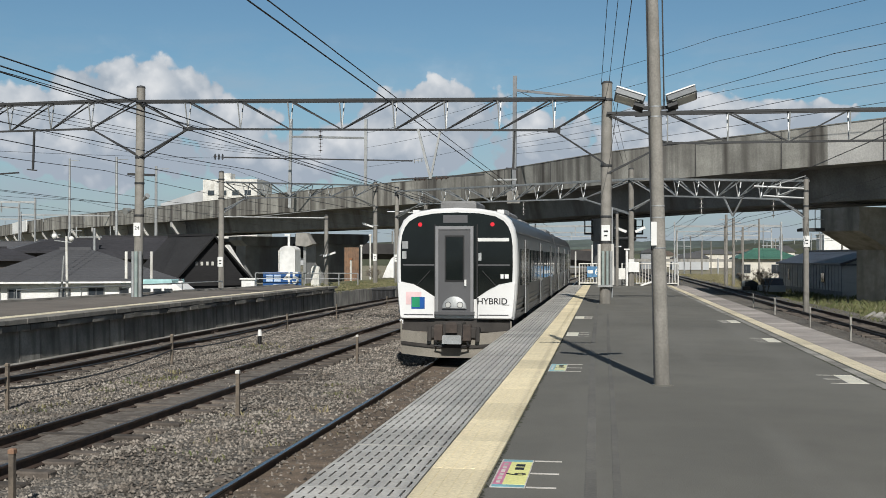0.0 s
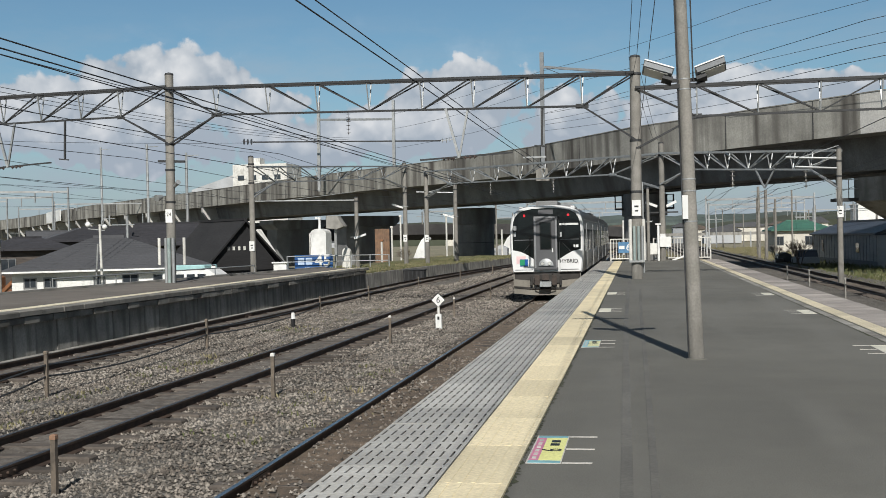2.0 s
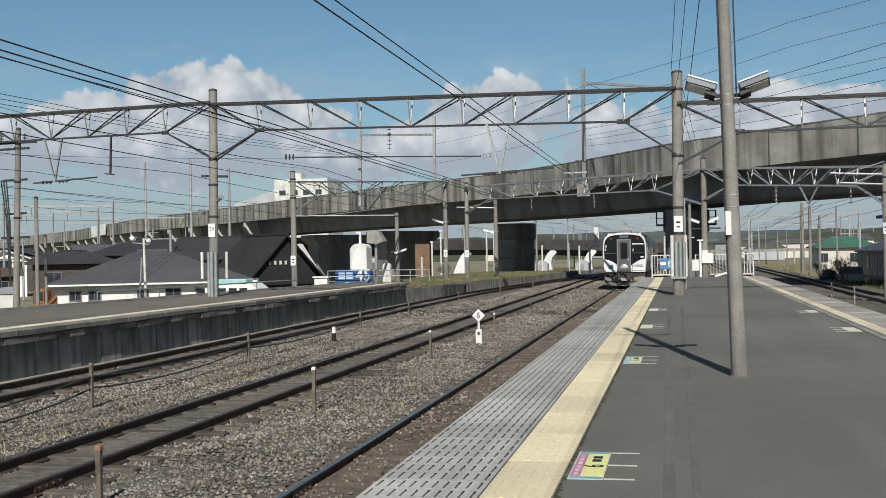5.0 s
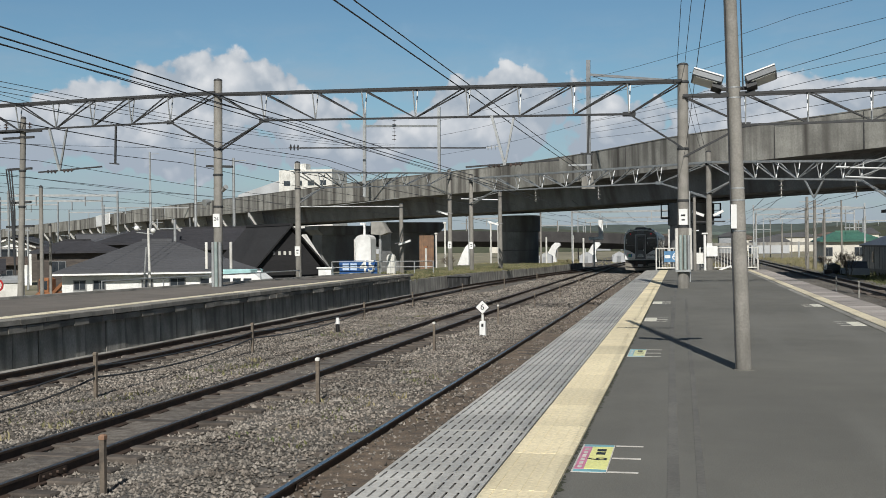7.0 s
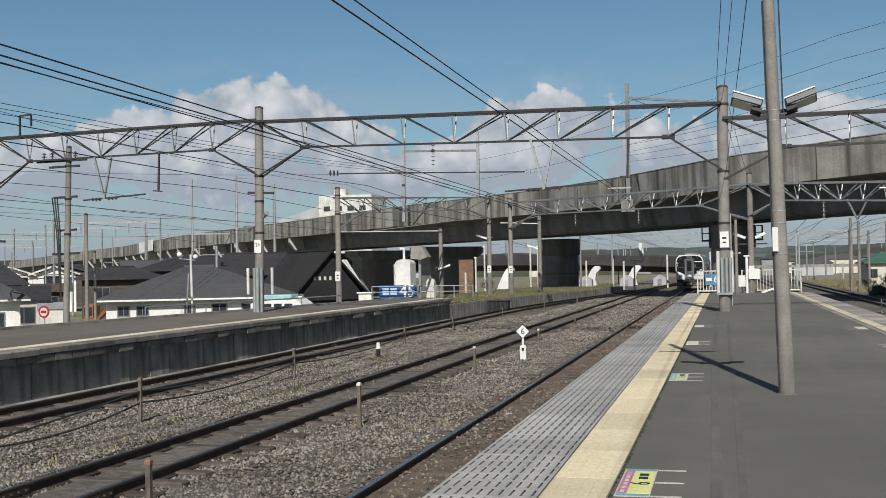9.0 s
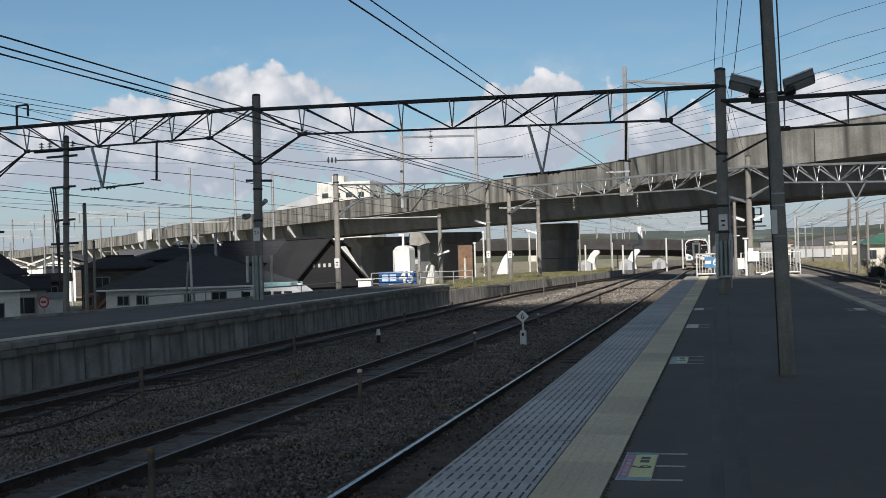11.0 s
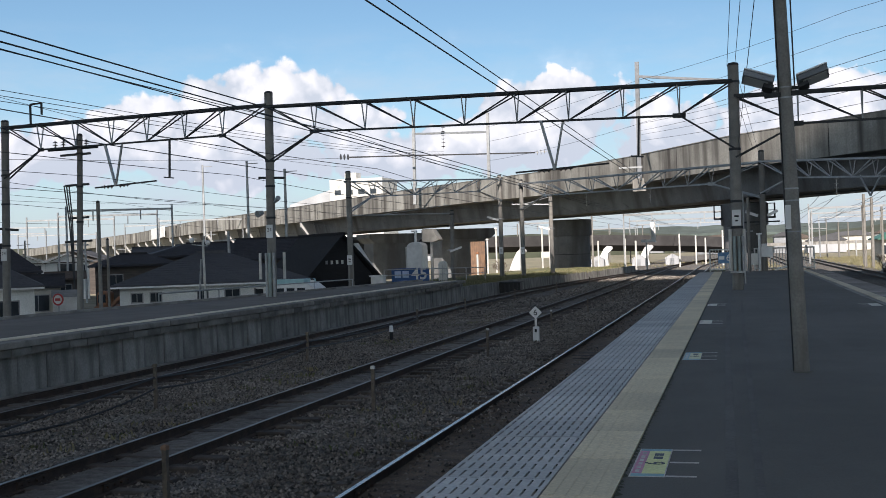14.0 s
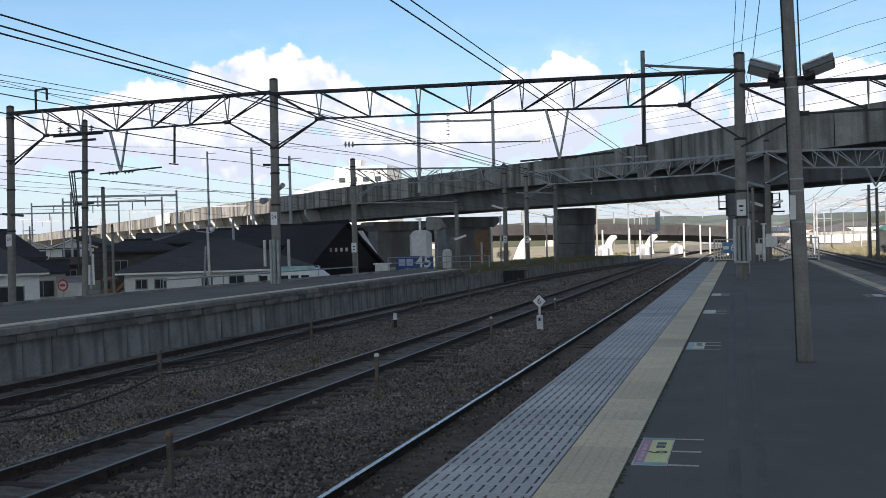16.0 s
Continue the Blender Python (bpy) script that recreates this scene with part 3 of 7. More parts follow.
    for k in range(5):
        mb.box(0.045 + k * 0.08, 0.075 + k * 0.08, 0.01, 1.19, -0.001, 0.003)
    slab = mb.mesh("tactile_slab", M_TACT)
    mb = MB().box(0, 0.265, 0, 1.196, -0.03, 0, bev=0.003)
    for k in range(3):
        mb.box(0.03 + k * 0.08, 0.06 + k * 0.08, 0.01, 1.19, -0.001, 0.003)
    worn = mb.mesh("faded_slab", M_TACT_FADED)
    for k in range(59):
        for x, shape in ((-1.212, slab), (3.395, worn)):
            piece("tactile_slab", shape, pf, (x, -9.0 + k * 1.2, 0.004 + rng.uniform(-0.0004, 0.0004)))
    # old patches and seams in the asphalt
    for wide, path in ((0.04, [(-0.05, 4), (-0.07, 7), (-0.12, 12), (-0.18, 18), (-0.22, 30), (-0.2, 44)]), (0.028, [(0.10, 4), (0.10, 12), (0.08, 20), (0.09, 30)])):
        part("asphalt_seam", MB().sweep([(x, y, 0.0) for x, y in path], [(-wide, 0.0005), (wide, 0.0005), (wide * 0.8, 0.003), (-wide * 0.8, 0.003)]), M_SEAM, pf, "dark tarred seam")
    return pf


M_SEAM = mat("tar_seam", (0.098, 0.095, 0.086), (0.116, 0.112, 0.10), scale=1.5, rough=0.9, fmin=0.4, fmax=0.6)
build_platform()


def build_left_platform():
    pf = thing("platform", "low island platform, brownish asphalt and stained concrete wall", "platform", (-17, 25, 0), kind="structure")
    top = [(-14.45, -12), (-14.45, 57.5), (-16.9, 58.5), (-20.6, 29), (-21.6, -12)]
    n = len(top)
    mb = MB().add([(x, y, z) for z in (GROUND - 1.0, -0.05) for x, y in top], [tuple(range(n)), tuple(range(n, 2 * n))] + [(i, (i + 1) % n, n + (i + 1) % n, n + i) for i in range(n)])
    part("body", mb, M_WALL_DARK, pf)
    mb = MB().add([(x, y, z) for z in (-0.048, 0.0) for x, y in [(-14.75, -12), (-14.75, 57.4), (-16.8, 58.3), (-20.5, 29), (-21.5, -12)]],
                  [tuple(range(n)), tuple(range(n, 2 * n))] + [(i, (i + 1) % n, n + (i + 1) % n, n + i) for i in range(n)])
    part("asphalt_top", mb, M_PLATFORM_L, pf)
    part("edge_line", MB().box(-15.05, -14.62, -12, 57.2, -0.002, 0.013), M_LINE_OLD, pf, "faded cream edge line")
    part("back_kerb", MB().sweep([(-21.5, -12, -0.02), (-20.52, 29, -0.02), (-16.9, 58.3, -0.02)], [(-0.1, -0.2), (0.1, -0.2), (0.1, 0.1), (-0.1, 0.1)]), M_CONC, pf, "pale concrete kerb")
    rng = random.Random(6)
    cop = MB().box(0, 0.54, 0, 0.985, -0.13, 0, bev=0.02).mesh("coping_block", M_COPING)
    low = MB().box(0, 0.46, 0, 0.64, -0.30, -0.14, bev=0.02).mesh("edge_stone", M_COPING)
    y = -11.5
    while y < 56.6:
        piece("coping_block", cop, pf, (-14.18 - 0.54 + rng.uniform(-0.012, 0.012), y, 0.004 + rng.uniform(-0.008, 0.004)))
        y += 1.0
    y = -11.5
    while y < 56.6:
        piece("edge_stone", low, pf, (-14.21 - 0.46 + rng.uniform(-0.025, 0.025), y, rng.uniform(-0.01, 0.006)))
        y += 0.665
    pan = MB().box(0, 0.05, 0.014, 0.986, -1.16, -0.31).mesh("wall_panel", M_WALL_DARK)
    for k in range(70):
        y = -11.5 + k * 1.0
        if y < 56.6:
            piece("wall_panel", pan, pf, (-14.445 + rng.uniform(-0.012, 0.008), y, 0))
    part("footing", MB().box(-14.40, -14.16, -12, 57, GROUND - 0.2, -1.10), M_CONC, pf, "rough pale concrete footing")


build_left_platform()


def build_low_bank():
    """The disused end of the left platform: a grassy bank behind a low wall."""
    pf = thing("embankment", "low disused platform end, grass-grown behind a concrete wall", "embankment", (-17, 70, GROUND), kind="structure")
    path = [(-15.0, 57.4, 0), (-14.9, 62, 0), (-14.5, 70, 0), (-13.6, 80, 0), (-12.2, 92, 0), (-11.0, 100, 0), (-10.0, 112, 0)]
    part("retaining_wall", MB().sweep(path, [(-0.3, -1.5), (0.12, -1.5), (0.05, -0.42), (-0.3, -0.42)]), M_WALL_DARK, pf)
    mb = MB()
    for y, x0 in ((57.4, -15.3), (62, -15.2), (70, -14.8), (80, -13.9), (92, -12.5), (100, -11.3), (112, -10.3)):
        for k in range(12):
            x = x0 - k * 0.85
            mb.v.append((x, y, -0.42 + 0.22 * noise.noise((x * 0.6, y * 0.3, 1)) - (0.5 if k == 11 else 0)))
    mb.f = [(j * 12 + i, j * 12 + i + 1, (j + 1) * 12 + i + 1, (j + 1) * 12 + i) for j in range(6) for i in range(11)]
    part("grass_top", mb, M_GRASS, pf, "rough dry grass")


build_low_bank()


# ---------------------------------------------------------------- the road viaduct
V_PATH = [(57.0, 7.5), (37.2, 34.6), (15.5, 64.5), (6.0, 75.0), (0.0, 81.8), (-8.7, 96.0), (-17.3, 107.2), (-24.4, 114.0), (-33.5, 122.6), (-48.3, 137.6), (-63.2, 153.6), (-80.5, 171.6), (-102.8, 193.3), (-138.8, 235.4), (-170.9, 265.1), (-235.4, 324.7)]
V_TOP = [9.25, 9.25, 9.36, 9.30, 9.30, 9.30, 9.30, 9.30, 9.30, 9.25, 9.19, 9.19, 9.06, 8.68, 8.31, 7.08]


def build_viaduct():
    via = thing("road_viaduct", "long weathered concrete road viaduct crossing over the tracks", "viaduct", (-14, 86, GROUND))
    path = [(x, y, z) for (x, y), z in zip(V_PATH, V_TOP)]
    # sideways runs from the near face to the far one
    def sec(*pts):
        return list(pts)
    joint = (13.0, 67.26, 9.35)
    part("parapet", MB().sweep(path[:3] + [joint], sec((0, 0), (0.25, 0), (0.25, -1.2), (0.35, -2.32), (0.02, -2.34))), M_PALECONC, via, "newer pale concrete parapet")
    part("parapet", MB().sweep([joint] + path[3:], sec((0, 0), (0.25, 0), (0.25, -1.2), (0.35, -2.32), (0.02, -2.34))), M_VIADUCT, via, "streaked concrete parapet and fascia")
    part("parapet", MB().sweep(path, sec((10.9, 0), (11.15, 0), (11.13, -2.34), (10.8, -2.32), (10.9, -1.2))), M_VIADUCT, via)
    part("parapet_rail", MB().sweep(path, sec((-0.03, 0), (0.28, 0), (0.28, 0.06), (-0.03, 0.06))), M_CONC, via, "dark capping of the parapet")
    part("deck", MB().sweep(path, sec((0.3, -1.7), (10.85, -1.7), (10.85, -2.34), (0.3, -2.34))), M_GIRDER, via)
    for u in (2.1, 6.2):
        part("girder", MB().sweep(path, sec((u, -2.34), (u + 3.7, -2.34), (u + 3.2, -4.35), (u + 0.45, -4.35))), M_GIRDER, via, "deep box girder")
    # pale wedges added under the far spans' near edge for sunlit pier-cap faces
    for k in range(10, 14):
        a, b = Vector((*V_PATH[k], V_TOP[k])), Vector((*V_PATH[k + 1], V_TOP[k + 1]))
        d = (b - a).normalized()
        n = max(2, int((b - a).length / 9))
        for j in range(n):
            p = a + (b - a) * (j / n)
            m = Matrix.Translation(p) @ Matrix.Rotation(math.atan2(-d.y, -d.x), 4, "Z")
            mb = MB().prism([(0.1, -2.36), (0.1, -3.1), (2.6, -6.4), (3.6, -6.4), (3.6, -2.36)], -0.35, 0.35, axis="x")
            mb.v = [tuple(m @ Vector(q)) for q in mb.v]
            part("bracket", mb, M_PALECONC, via, "pale wedge shaped for a pier cap's sunlit face")
    # upright joints in the fascia
    for k in range(2, 12):
        a, b = Vector((*V_PATH[k], V_TOP[k])), Vector((*V_PATH[k + 1], V_TOP[k + 1]))
        d = (b - a).normalized()
        s = Vector((-d.y, d.x, 0))
        m = max(1, int((b - a).length / 7))
        for j in range(m):
            p = a + (b - a) * (j / m)
            mb = MB()
            mb.bar(p + s * 0.0 + Vector((0, 0, -2.3)), p + s * 0.0 + Vector((0, 0, -0.05)), 0.05, 0.03)
            part("joint", mb, M_SLOT, via, "dark open joint")
    return via


build_viaduct()


def pier(x, y, shape, turn, top, wide=1.0, size=1.7, end=0.55, neck=1.3, stuff=None):
    p = thing("viaduct_pier", "stout weathered concrete bridge pier with a wide cap", "pier", (x, y, GROUND - 0.6), "piers of the viaduct")
    if shape == "round":
        step = top - 1.75
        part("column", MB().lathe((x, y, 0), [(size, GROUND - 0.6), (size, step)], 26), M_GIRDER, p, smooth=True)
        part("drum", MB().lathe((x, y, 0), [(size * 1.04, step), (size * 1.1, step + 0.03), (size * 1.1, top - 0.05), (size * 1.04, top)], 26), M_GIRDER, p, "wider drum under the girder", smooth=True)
        part("band", MB().lathe((x, y, 0.9), [(size + 0.004, 0), (size + 0.012, 0.01), (size + 0.012, 0.04), (size + 0.004, 0.05)], 26), M_SLOT, p, "casting joint")
        return p
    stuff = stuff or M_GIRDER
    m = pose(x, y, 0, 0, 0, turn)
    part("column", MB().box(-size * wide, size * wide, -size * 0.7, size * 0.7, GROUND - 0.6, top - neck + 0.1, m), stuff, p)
    m = pose(x, y, 0, 0, 0, turn)
    mb = MB()
    a = 4.2
    b = size * 1.0
    vs = [m @ Vector(q) for q in ((-size * wide, -b, top - neck), (size * wide, -b, top - neck), (size * wide, b, top - neck), (-size * wide, b, top - neck),
                                  (-a, -b, top - end), (a, -b, top - end), (a, b, top - end), (-a, b, top - end),
                                  (-a, -b, top), (a, -b, top), (a, b, top), (-a, b, top))]
    fs = [(3, 2, 1, 0), (8, 9, 10, 11)]
    for k in (0, 4):
        fs += [(k + i, k + (i + 1) % 4, k + 4 + (i + 1) % 4, k + 4 + i) for i in range(4)]
    part("cap", mb.add(vs, fs), stuff, p, "tapered pier cap")
    return p


def build_piers():
    pier(-17.1, 117.6, "round", 45, 4.63, size=2.0)
    pier(17.6, 72.6, "square", 37, 4.63, size=1.5, end=1.45, neck=2.6, stuff=M_CONC)
    pier(45.0, 33.0, "square", 37, 4.5, size=1.7)
    mid = pier(0.7, 88.6, "round", 0, 4.63, size=1.62)
    for x0, x1 in ((-1.62, -0.95), (2.4, 3.0)):
        part("gallery_floor", MB().box(x0, x1, 87.6, 89.2, 3.40, 3.52), M_STEEL, mid, "small steel inspection gallery")
        for x in (x0 + 0.04, x1 - 0.04):
            for y in (87.65, 89.15):
                part("gallery_post", MB().bar((x, y, 3.5), (x, y, 4.55), 0.07), M_STEEL, mid)
        for z in (4.0, 4.52):
            part("gallery_rail", MB().bar((x0, 87.65, z), (x1, 87.65, z), 0.06), M_STEEL, mid)
    for k, (x, y) in enumerate(((-33.6, 133.6), (-47.3, 147.9), (-59.5, 161), (-76.5, 180.5), (-99.0, 200.5), (-124, 228), (-151, 254), (-186, 288))):
        pier(x, y, "square", 45, 4.45 - max(0, k - 3) * 0.3, wide=1.6, size=2.1)


build_piers()


# ---------------------------------------------------------------- poles, truss beams and wires
def concrete_pole(x, y, z0, z1, r0=0.17, r1=None, lean=(0, 0), plate=None, name="catenary_pole", label="round grey spun-concrete pole carrying the overhead lines", steps=None, figures=""):
    p = thing(name, label, "pole", (x, y, z0), "overhead line poles")
    top = (x + lean[0], y + lean[1], z1)
    r1 = r1 or r0 * 0.85
    part("shaft", MB().tube((x, y, z0 - 0.1), top, r0, r1, 18), M_POLE, p, smooth=True)
    part("cap", MB().lathe(top, [(r1, 0), (r1 * 1.06, 0.01), (r1 * 0.9, 0.07), (r1 * 0.3, 0.1)], 16), M_STEEL, p, "dark cap", smooth=True)
    if plate:
        zp, r = plate, r0 * 0.97
        cx = x + lean[0] * (zp - z0) / (z1 - z0)
        part("number_plate", MB().box(cx - 0.14, cx + 0.14, y - r - 0.012, y - r + 0.004, zp - 0.26, zp + 0.26), M_WHITE, p, "white plate with a dark mark")
        if not figures:
            part("plate_mark", MB().box(cx - 0.07, cx + 0.07, y - r - 0.016, y - r - 0.011, zp + 0.02, zp + 0.08), M_BLACK, p)
            part("plate_mark", MB().box(cx - 0.05, cx + 0.05, y - r - 0.016, y - r - 0.011, zp - 0.12, zp - 0.07), M_BLACK, p)
        else:
            text_part("plate_number", figures, 0.2, pose(cx, y - r - 0.014, zp + 0.05, 90, 0, 0), M_BLACK, p)
    for z in steps or ():
        part("band", MB().lathe((x + lean[0] * (z - z0) / (z1 - z0), y, z), [(r0 * 1.03, 0), (r0 * 1.06, 0.01), (r0 * 1.06, 0.07), (r0 * 1.03, 0.08)], 16), M_STEEL, p, "steel clamp")
    return p


def insulator(mb_at, parent, up=True, n=4, length=0.6, r=0.11, axis=(0, 0, 1), material=None):
    """A string of ribbed discs starting at a point and running along axis."""
    a, d = Vector(mb_at), Vector(axis).normalized()
    mb = MB().tube(a, a + d * length, 0.022, n=6)
    for k in range(n):
        c = a + d * (length * (k + 0.5) / n)
        mb.tube(c - d * 0.03, c + d * 0.015, r, r * 0.4, 10)
    return part("insulator", mb, material or M_INSUL, parent, "ribbed porcelain insulator")


def truss_beam(a, b, depth, nodes, lo, hi, turn, width=0.45, chord=0.062, name="truss_beam", pale=False, foot=None):
    """A lattice beam from pole a to pole b (chord heights at the ends); nodes: shares of the span at which posts stand;
    lo..hi: the stretch of the bottom chord; turn: node at which the diagonals change direction."""
    a, b = Vector(a), Vector(b)
    at = lambda s, dz=0.0: a + (b - a) * s + Vector((0, 0, dz))
    d = (b - a).normalized()
    side = Vector((-d.y, d.x, 0)).normalized() * (width / 2)
    t = thing(name, "dark steel lattice beam spanning the tracks between two poles", "truss beam", at(0.5, -depth), "lattice beams of the overhead line")
    m = M_GALV if pale else M_STEEL
    # triangular section: two top chords over one bottom chord
    part("bottom_chord", MB().bar(at(lo, -depth), at(hi, -depth), chord * 1.15), m, t)
    full = [0.0] + list(nodes) + [1.0]
    for s in (-1, 1):
        edge = side * s
        part("top_chord", MB().bar(at(0) + edge, at(1) + edge, chord * 1.35, chord * 1.35), m, t)
        for u in nodes:
            part("post", MB().bar(at(u) + edge, at(u, -depth), chord * 0.62), M_GALV, t)
        for k in range(len(full) - 1):
            u0, u1 = full[k], full[k + 1]
            if k < turn:
                p0, p1 = at(u0) + edge, at(u1, -depth)
            else:
                p0, p1 = at(u0, -depth), at(u1) + edge
            part("diagonal", MB().bar(p0, p1, chord * 0.72), m, t)
        if foot:
            part("brace", MB().bar(at(lo, -depth), at(0, -foot) + edge * 0.7, chord * 0.9), m, t, "brace down to the pole")
            part("brace", MB().bar(at(hi, -depth), at(1, -foot) + edge * 0.7, chord * 0.9), m, t, "brace down to the pole")
    for u in nodes:
        part("tie", MB().bar(at(u) + side, at(u) - side, chord * 0.6), m, t)
    for u in (lo, hi):
        part("gusset", MB().bar(at(u - 0.012, -depth), at(u + 0.012, -depth), chord * 0.5, chord * 2.6), m, t)
    return t


def build_gantry():
    # the gantry that spans the whole station, three bays on four poles
    pa = concrete_pole(-17.87, 40.3, 0, 8.08, 0.18, 0.165, lean=(0.10, 0), plate=2.6, figures="24", steps=(7.5, 5.35, 4.35, 3.1))
    pc = concrete_pole(0.02, 37.0, 0, 7.33, 0.185, 0.175, lean=(0.07, 0), plate=2.35, steps=(6.75, 4.55, 2.85, 2.0))
    pl = concrete_pole(-30.7, 41.0, -2.7, 7.8, 0.175, 0.16, lean=(0.24, 0), plate=2.05, figures="24", steps=(7.3, 5.45, 4.2, 2.4))
    concrete_pole(13.4, 37.0, GROUND, 7.3, 0.18, 0.17, steps=(6.5, 4.6))
    nodes = [0.117, 0.241, 0.355, 0.469, 0.582, 0.688, 0.795, 0.901]
    main = truss_beam((-17.8, 40.3, 7.55), (0.08, 37.0, 6.82), 1.05, nodes, 0.117, 0.901, 4, foot=2.2)
    left = truss_beam((-30.45, 41.0, 7.55), (-17.8, 40.3, 7.62), 1.06, [0.143, 0.283, 0.423, 0.558, 0.699, 0.836], 0.143, 0.836, 3, foot=2.2)
    right = truss_beam((0.08, 37.0, 6.32), (13.4, 37.0, 6.3), 1.0, [0.149, 0.295, 0.441, 0.582, 0.725, 0.862], 0.149, 0.862, 3, foot=2.0)
    # pipes and cladding up pole C
    for k, (ang, r, z0, z1, m) in enumerate(((-150, 0.06, 0.62, 1.98, M_WHITE_OLD), (-110, 0.05, 0.62, 1.75, M_PIPE), (-75, 0.05, 0.62, 1.75, M_PIPE), (-40, 0.055, 0.62, 1.75, M_GALV), (-10, 0.06, 0.62, 1.98, M_WHITE_OLD), (20, 0.03, 0.2, 3.2, M_GALV))):
        x, y = 0.03 + 0.235 * math.cos(radians(ang)), 37.0 + 0.235 * math.sin(radians(ang))
        part("cable_pipe", MB().tube((x, y, z0), (x, y, z1), r, n=10), m, pc, "pale cable guard", smooth=True)
    part("cable_base", MB().box(-0.22, 0.28, 36.74, 37.25, 0.55, 0.62), M_GALV, pc)
    for k, ang in enumerate((-130, -90, -50)):
        x, y = -17.85 + 0.23 * math.cos(radians(ang)), 40.3 + 0.23 * math.sin(radians(ang))
        part("cable_pipe", MB().tube((x, y, 0), (x, y, 1.75), 0.07, n=10), M_PIPE if k == 1 else M_GALV, pa, "pale green cable guard", smooth=True)
    for x in (-18.35, -17.32):
        part("cable_guard", MB().tube((x, 40.3, 0.7), (x, 40.3, 1.75), 0.06, n=10), M_WHITE_OLD, pa, "white guard tube", smooth=True)
    # loudspeaker and small arms on pole A
    part("loudspeaker", MB().tube((-18.05, 40.0, 3.35), (-18.16, 39.75, 3.28), 0.08, 0.14, 12), M_GALV, pa, "round grey loudspeaker", smooth=True)
    part("loudspeaker", MB().tube((-17.6, 40.2, 3.75), (-17.36, 40.0, 3.90), 0.06, 0.10, 12), M_GALV, pa, "round grey loudspeaker", smooth=True)
    part("cross_arm", MB().bar((-18.3, 40.3, 4.75), (-17.2, 40.3, 4.7), 0.09), M_STEEL, pa)
    part("cross_arm", MB().bar((-30.9, 40.9, 3.2), (-29.9, 40.9, 3.1), 0.1), M_STEEL, pl)
    # hangers under the beams that hold the contact wires away from the poles
    for (x, y, zt, dx, tilt) in ((-6.05, 38.1, 6.05, -0.5, 0.12), (-24.9, 40.6, 6.5, 0.55, -0.1)):
        h = thing("wire_hanger", "galvanised steel hanger bracket under a lattice beam", "bracket", (x, y, zt - 1.7), "wire hangers")
        part("leg", MB().bar((x - 0.45, y, zt), (x, y, zt - 1.75), 0.09), M_GALV, h)
        part("leg", MB().bar((x + 0.35, y, zt), (x, y, zt - 1.75), 0.07), M_GALV, h)
        part("arm", MB().bar((x - 1.4 * (1 if dx < 0 else 0.7), y, zt - 1.78), (x + 1.9, y, zt - 1.62), 0.06), M_STEEL, h)
        insulator((x - 0.15, y, zt - 1.77), h, axis=(-1, 0, 0.02), n=3, length=0.5, r=0.08, material=M_INSUL_D)
        insulator((x + 0.15, y, zt - 1.75), h, axis=(1, 0, 0.06), n=3, length=0.5, r=0.08, material=M_INSUL_D)
    for x, y, z0, z1 in ((-3.05, 37.6, 5.9, 4.6), (-22.3, 40.5, 6.5, 5.0)):
        h = thing("drop_bar", "thin steel drop bar under a lattice beam", "bar", (x, y, z1), "drop bars")
        part("rod", MB().bar((x, y, z0), (x - 0.05, y, z1), 0.07), M_STEEL, h)
        part("clip", MB().bar((x - 0.3, y, z1), (x + 0.12, y, z1 - 0.05), 0.05), M_STEEL, h)
    # small frames that stand on the beams
    h = thing("line_bracket", "small square steel frame on the lattice beam", "frame", (-28.85, 40.9, 7.6))
    part("bar", MB().bar((-29.1, 40.9, 7.55), (-29.1, 40.9, 8.47), 0.07).bar((-29.1, 40.9, 8.47), (-28.55, 40.9, 8.5), 0.07).bar((-28.55, 40.9, 8.5), (-28.55, 40.9, 8.0), 0.07), M_STEEL, h)


M_PIPE = mat("pale_green_guard", (0.30, 0.36, 0.34), (0.23, 0.28, 0.27), rough=0.5, bump=0.03)
build_gantry()


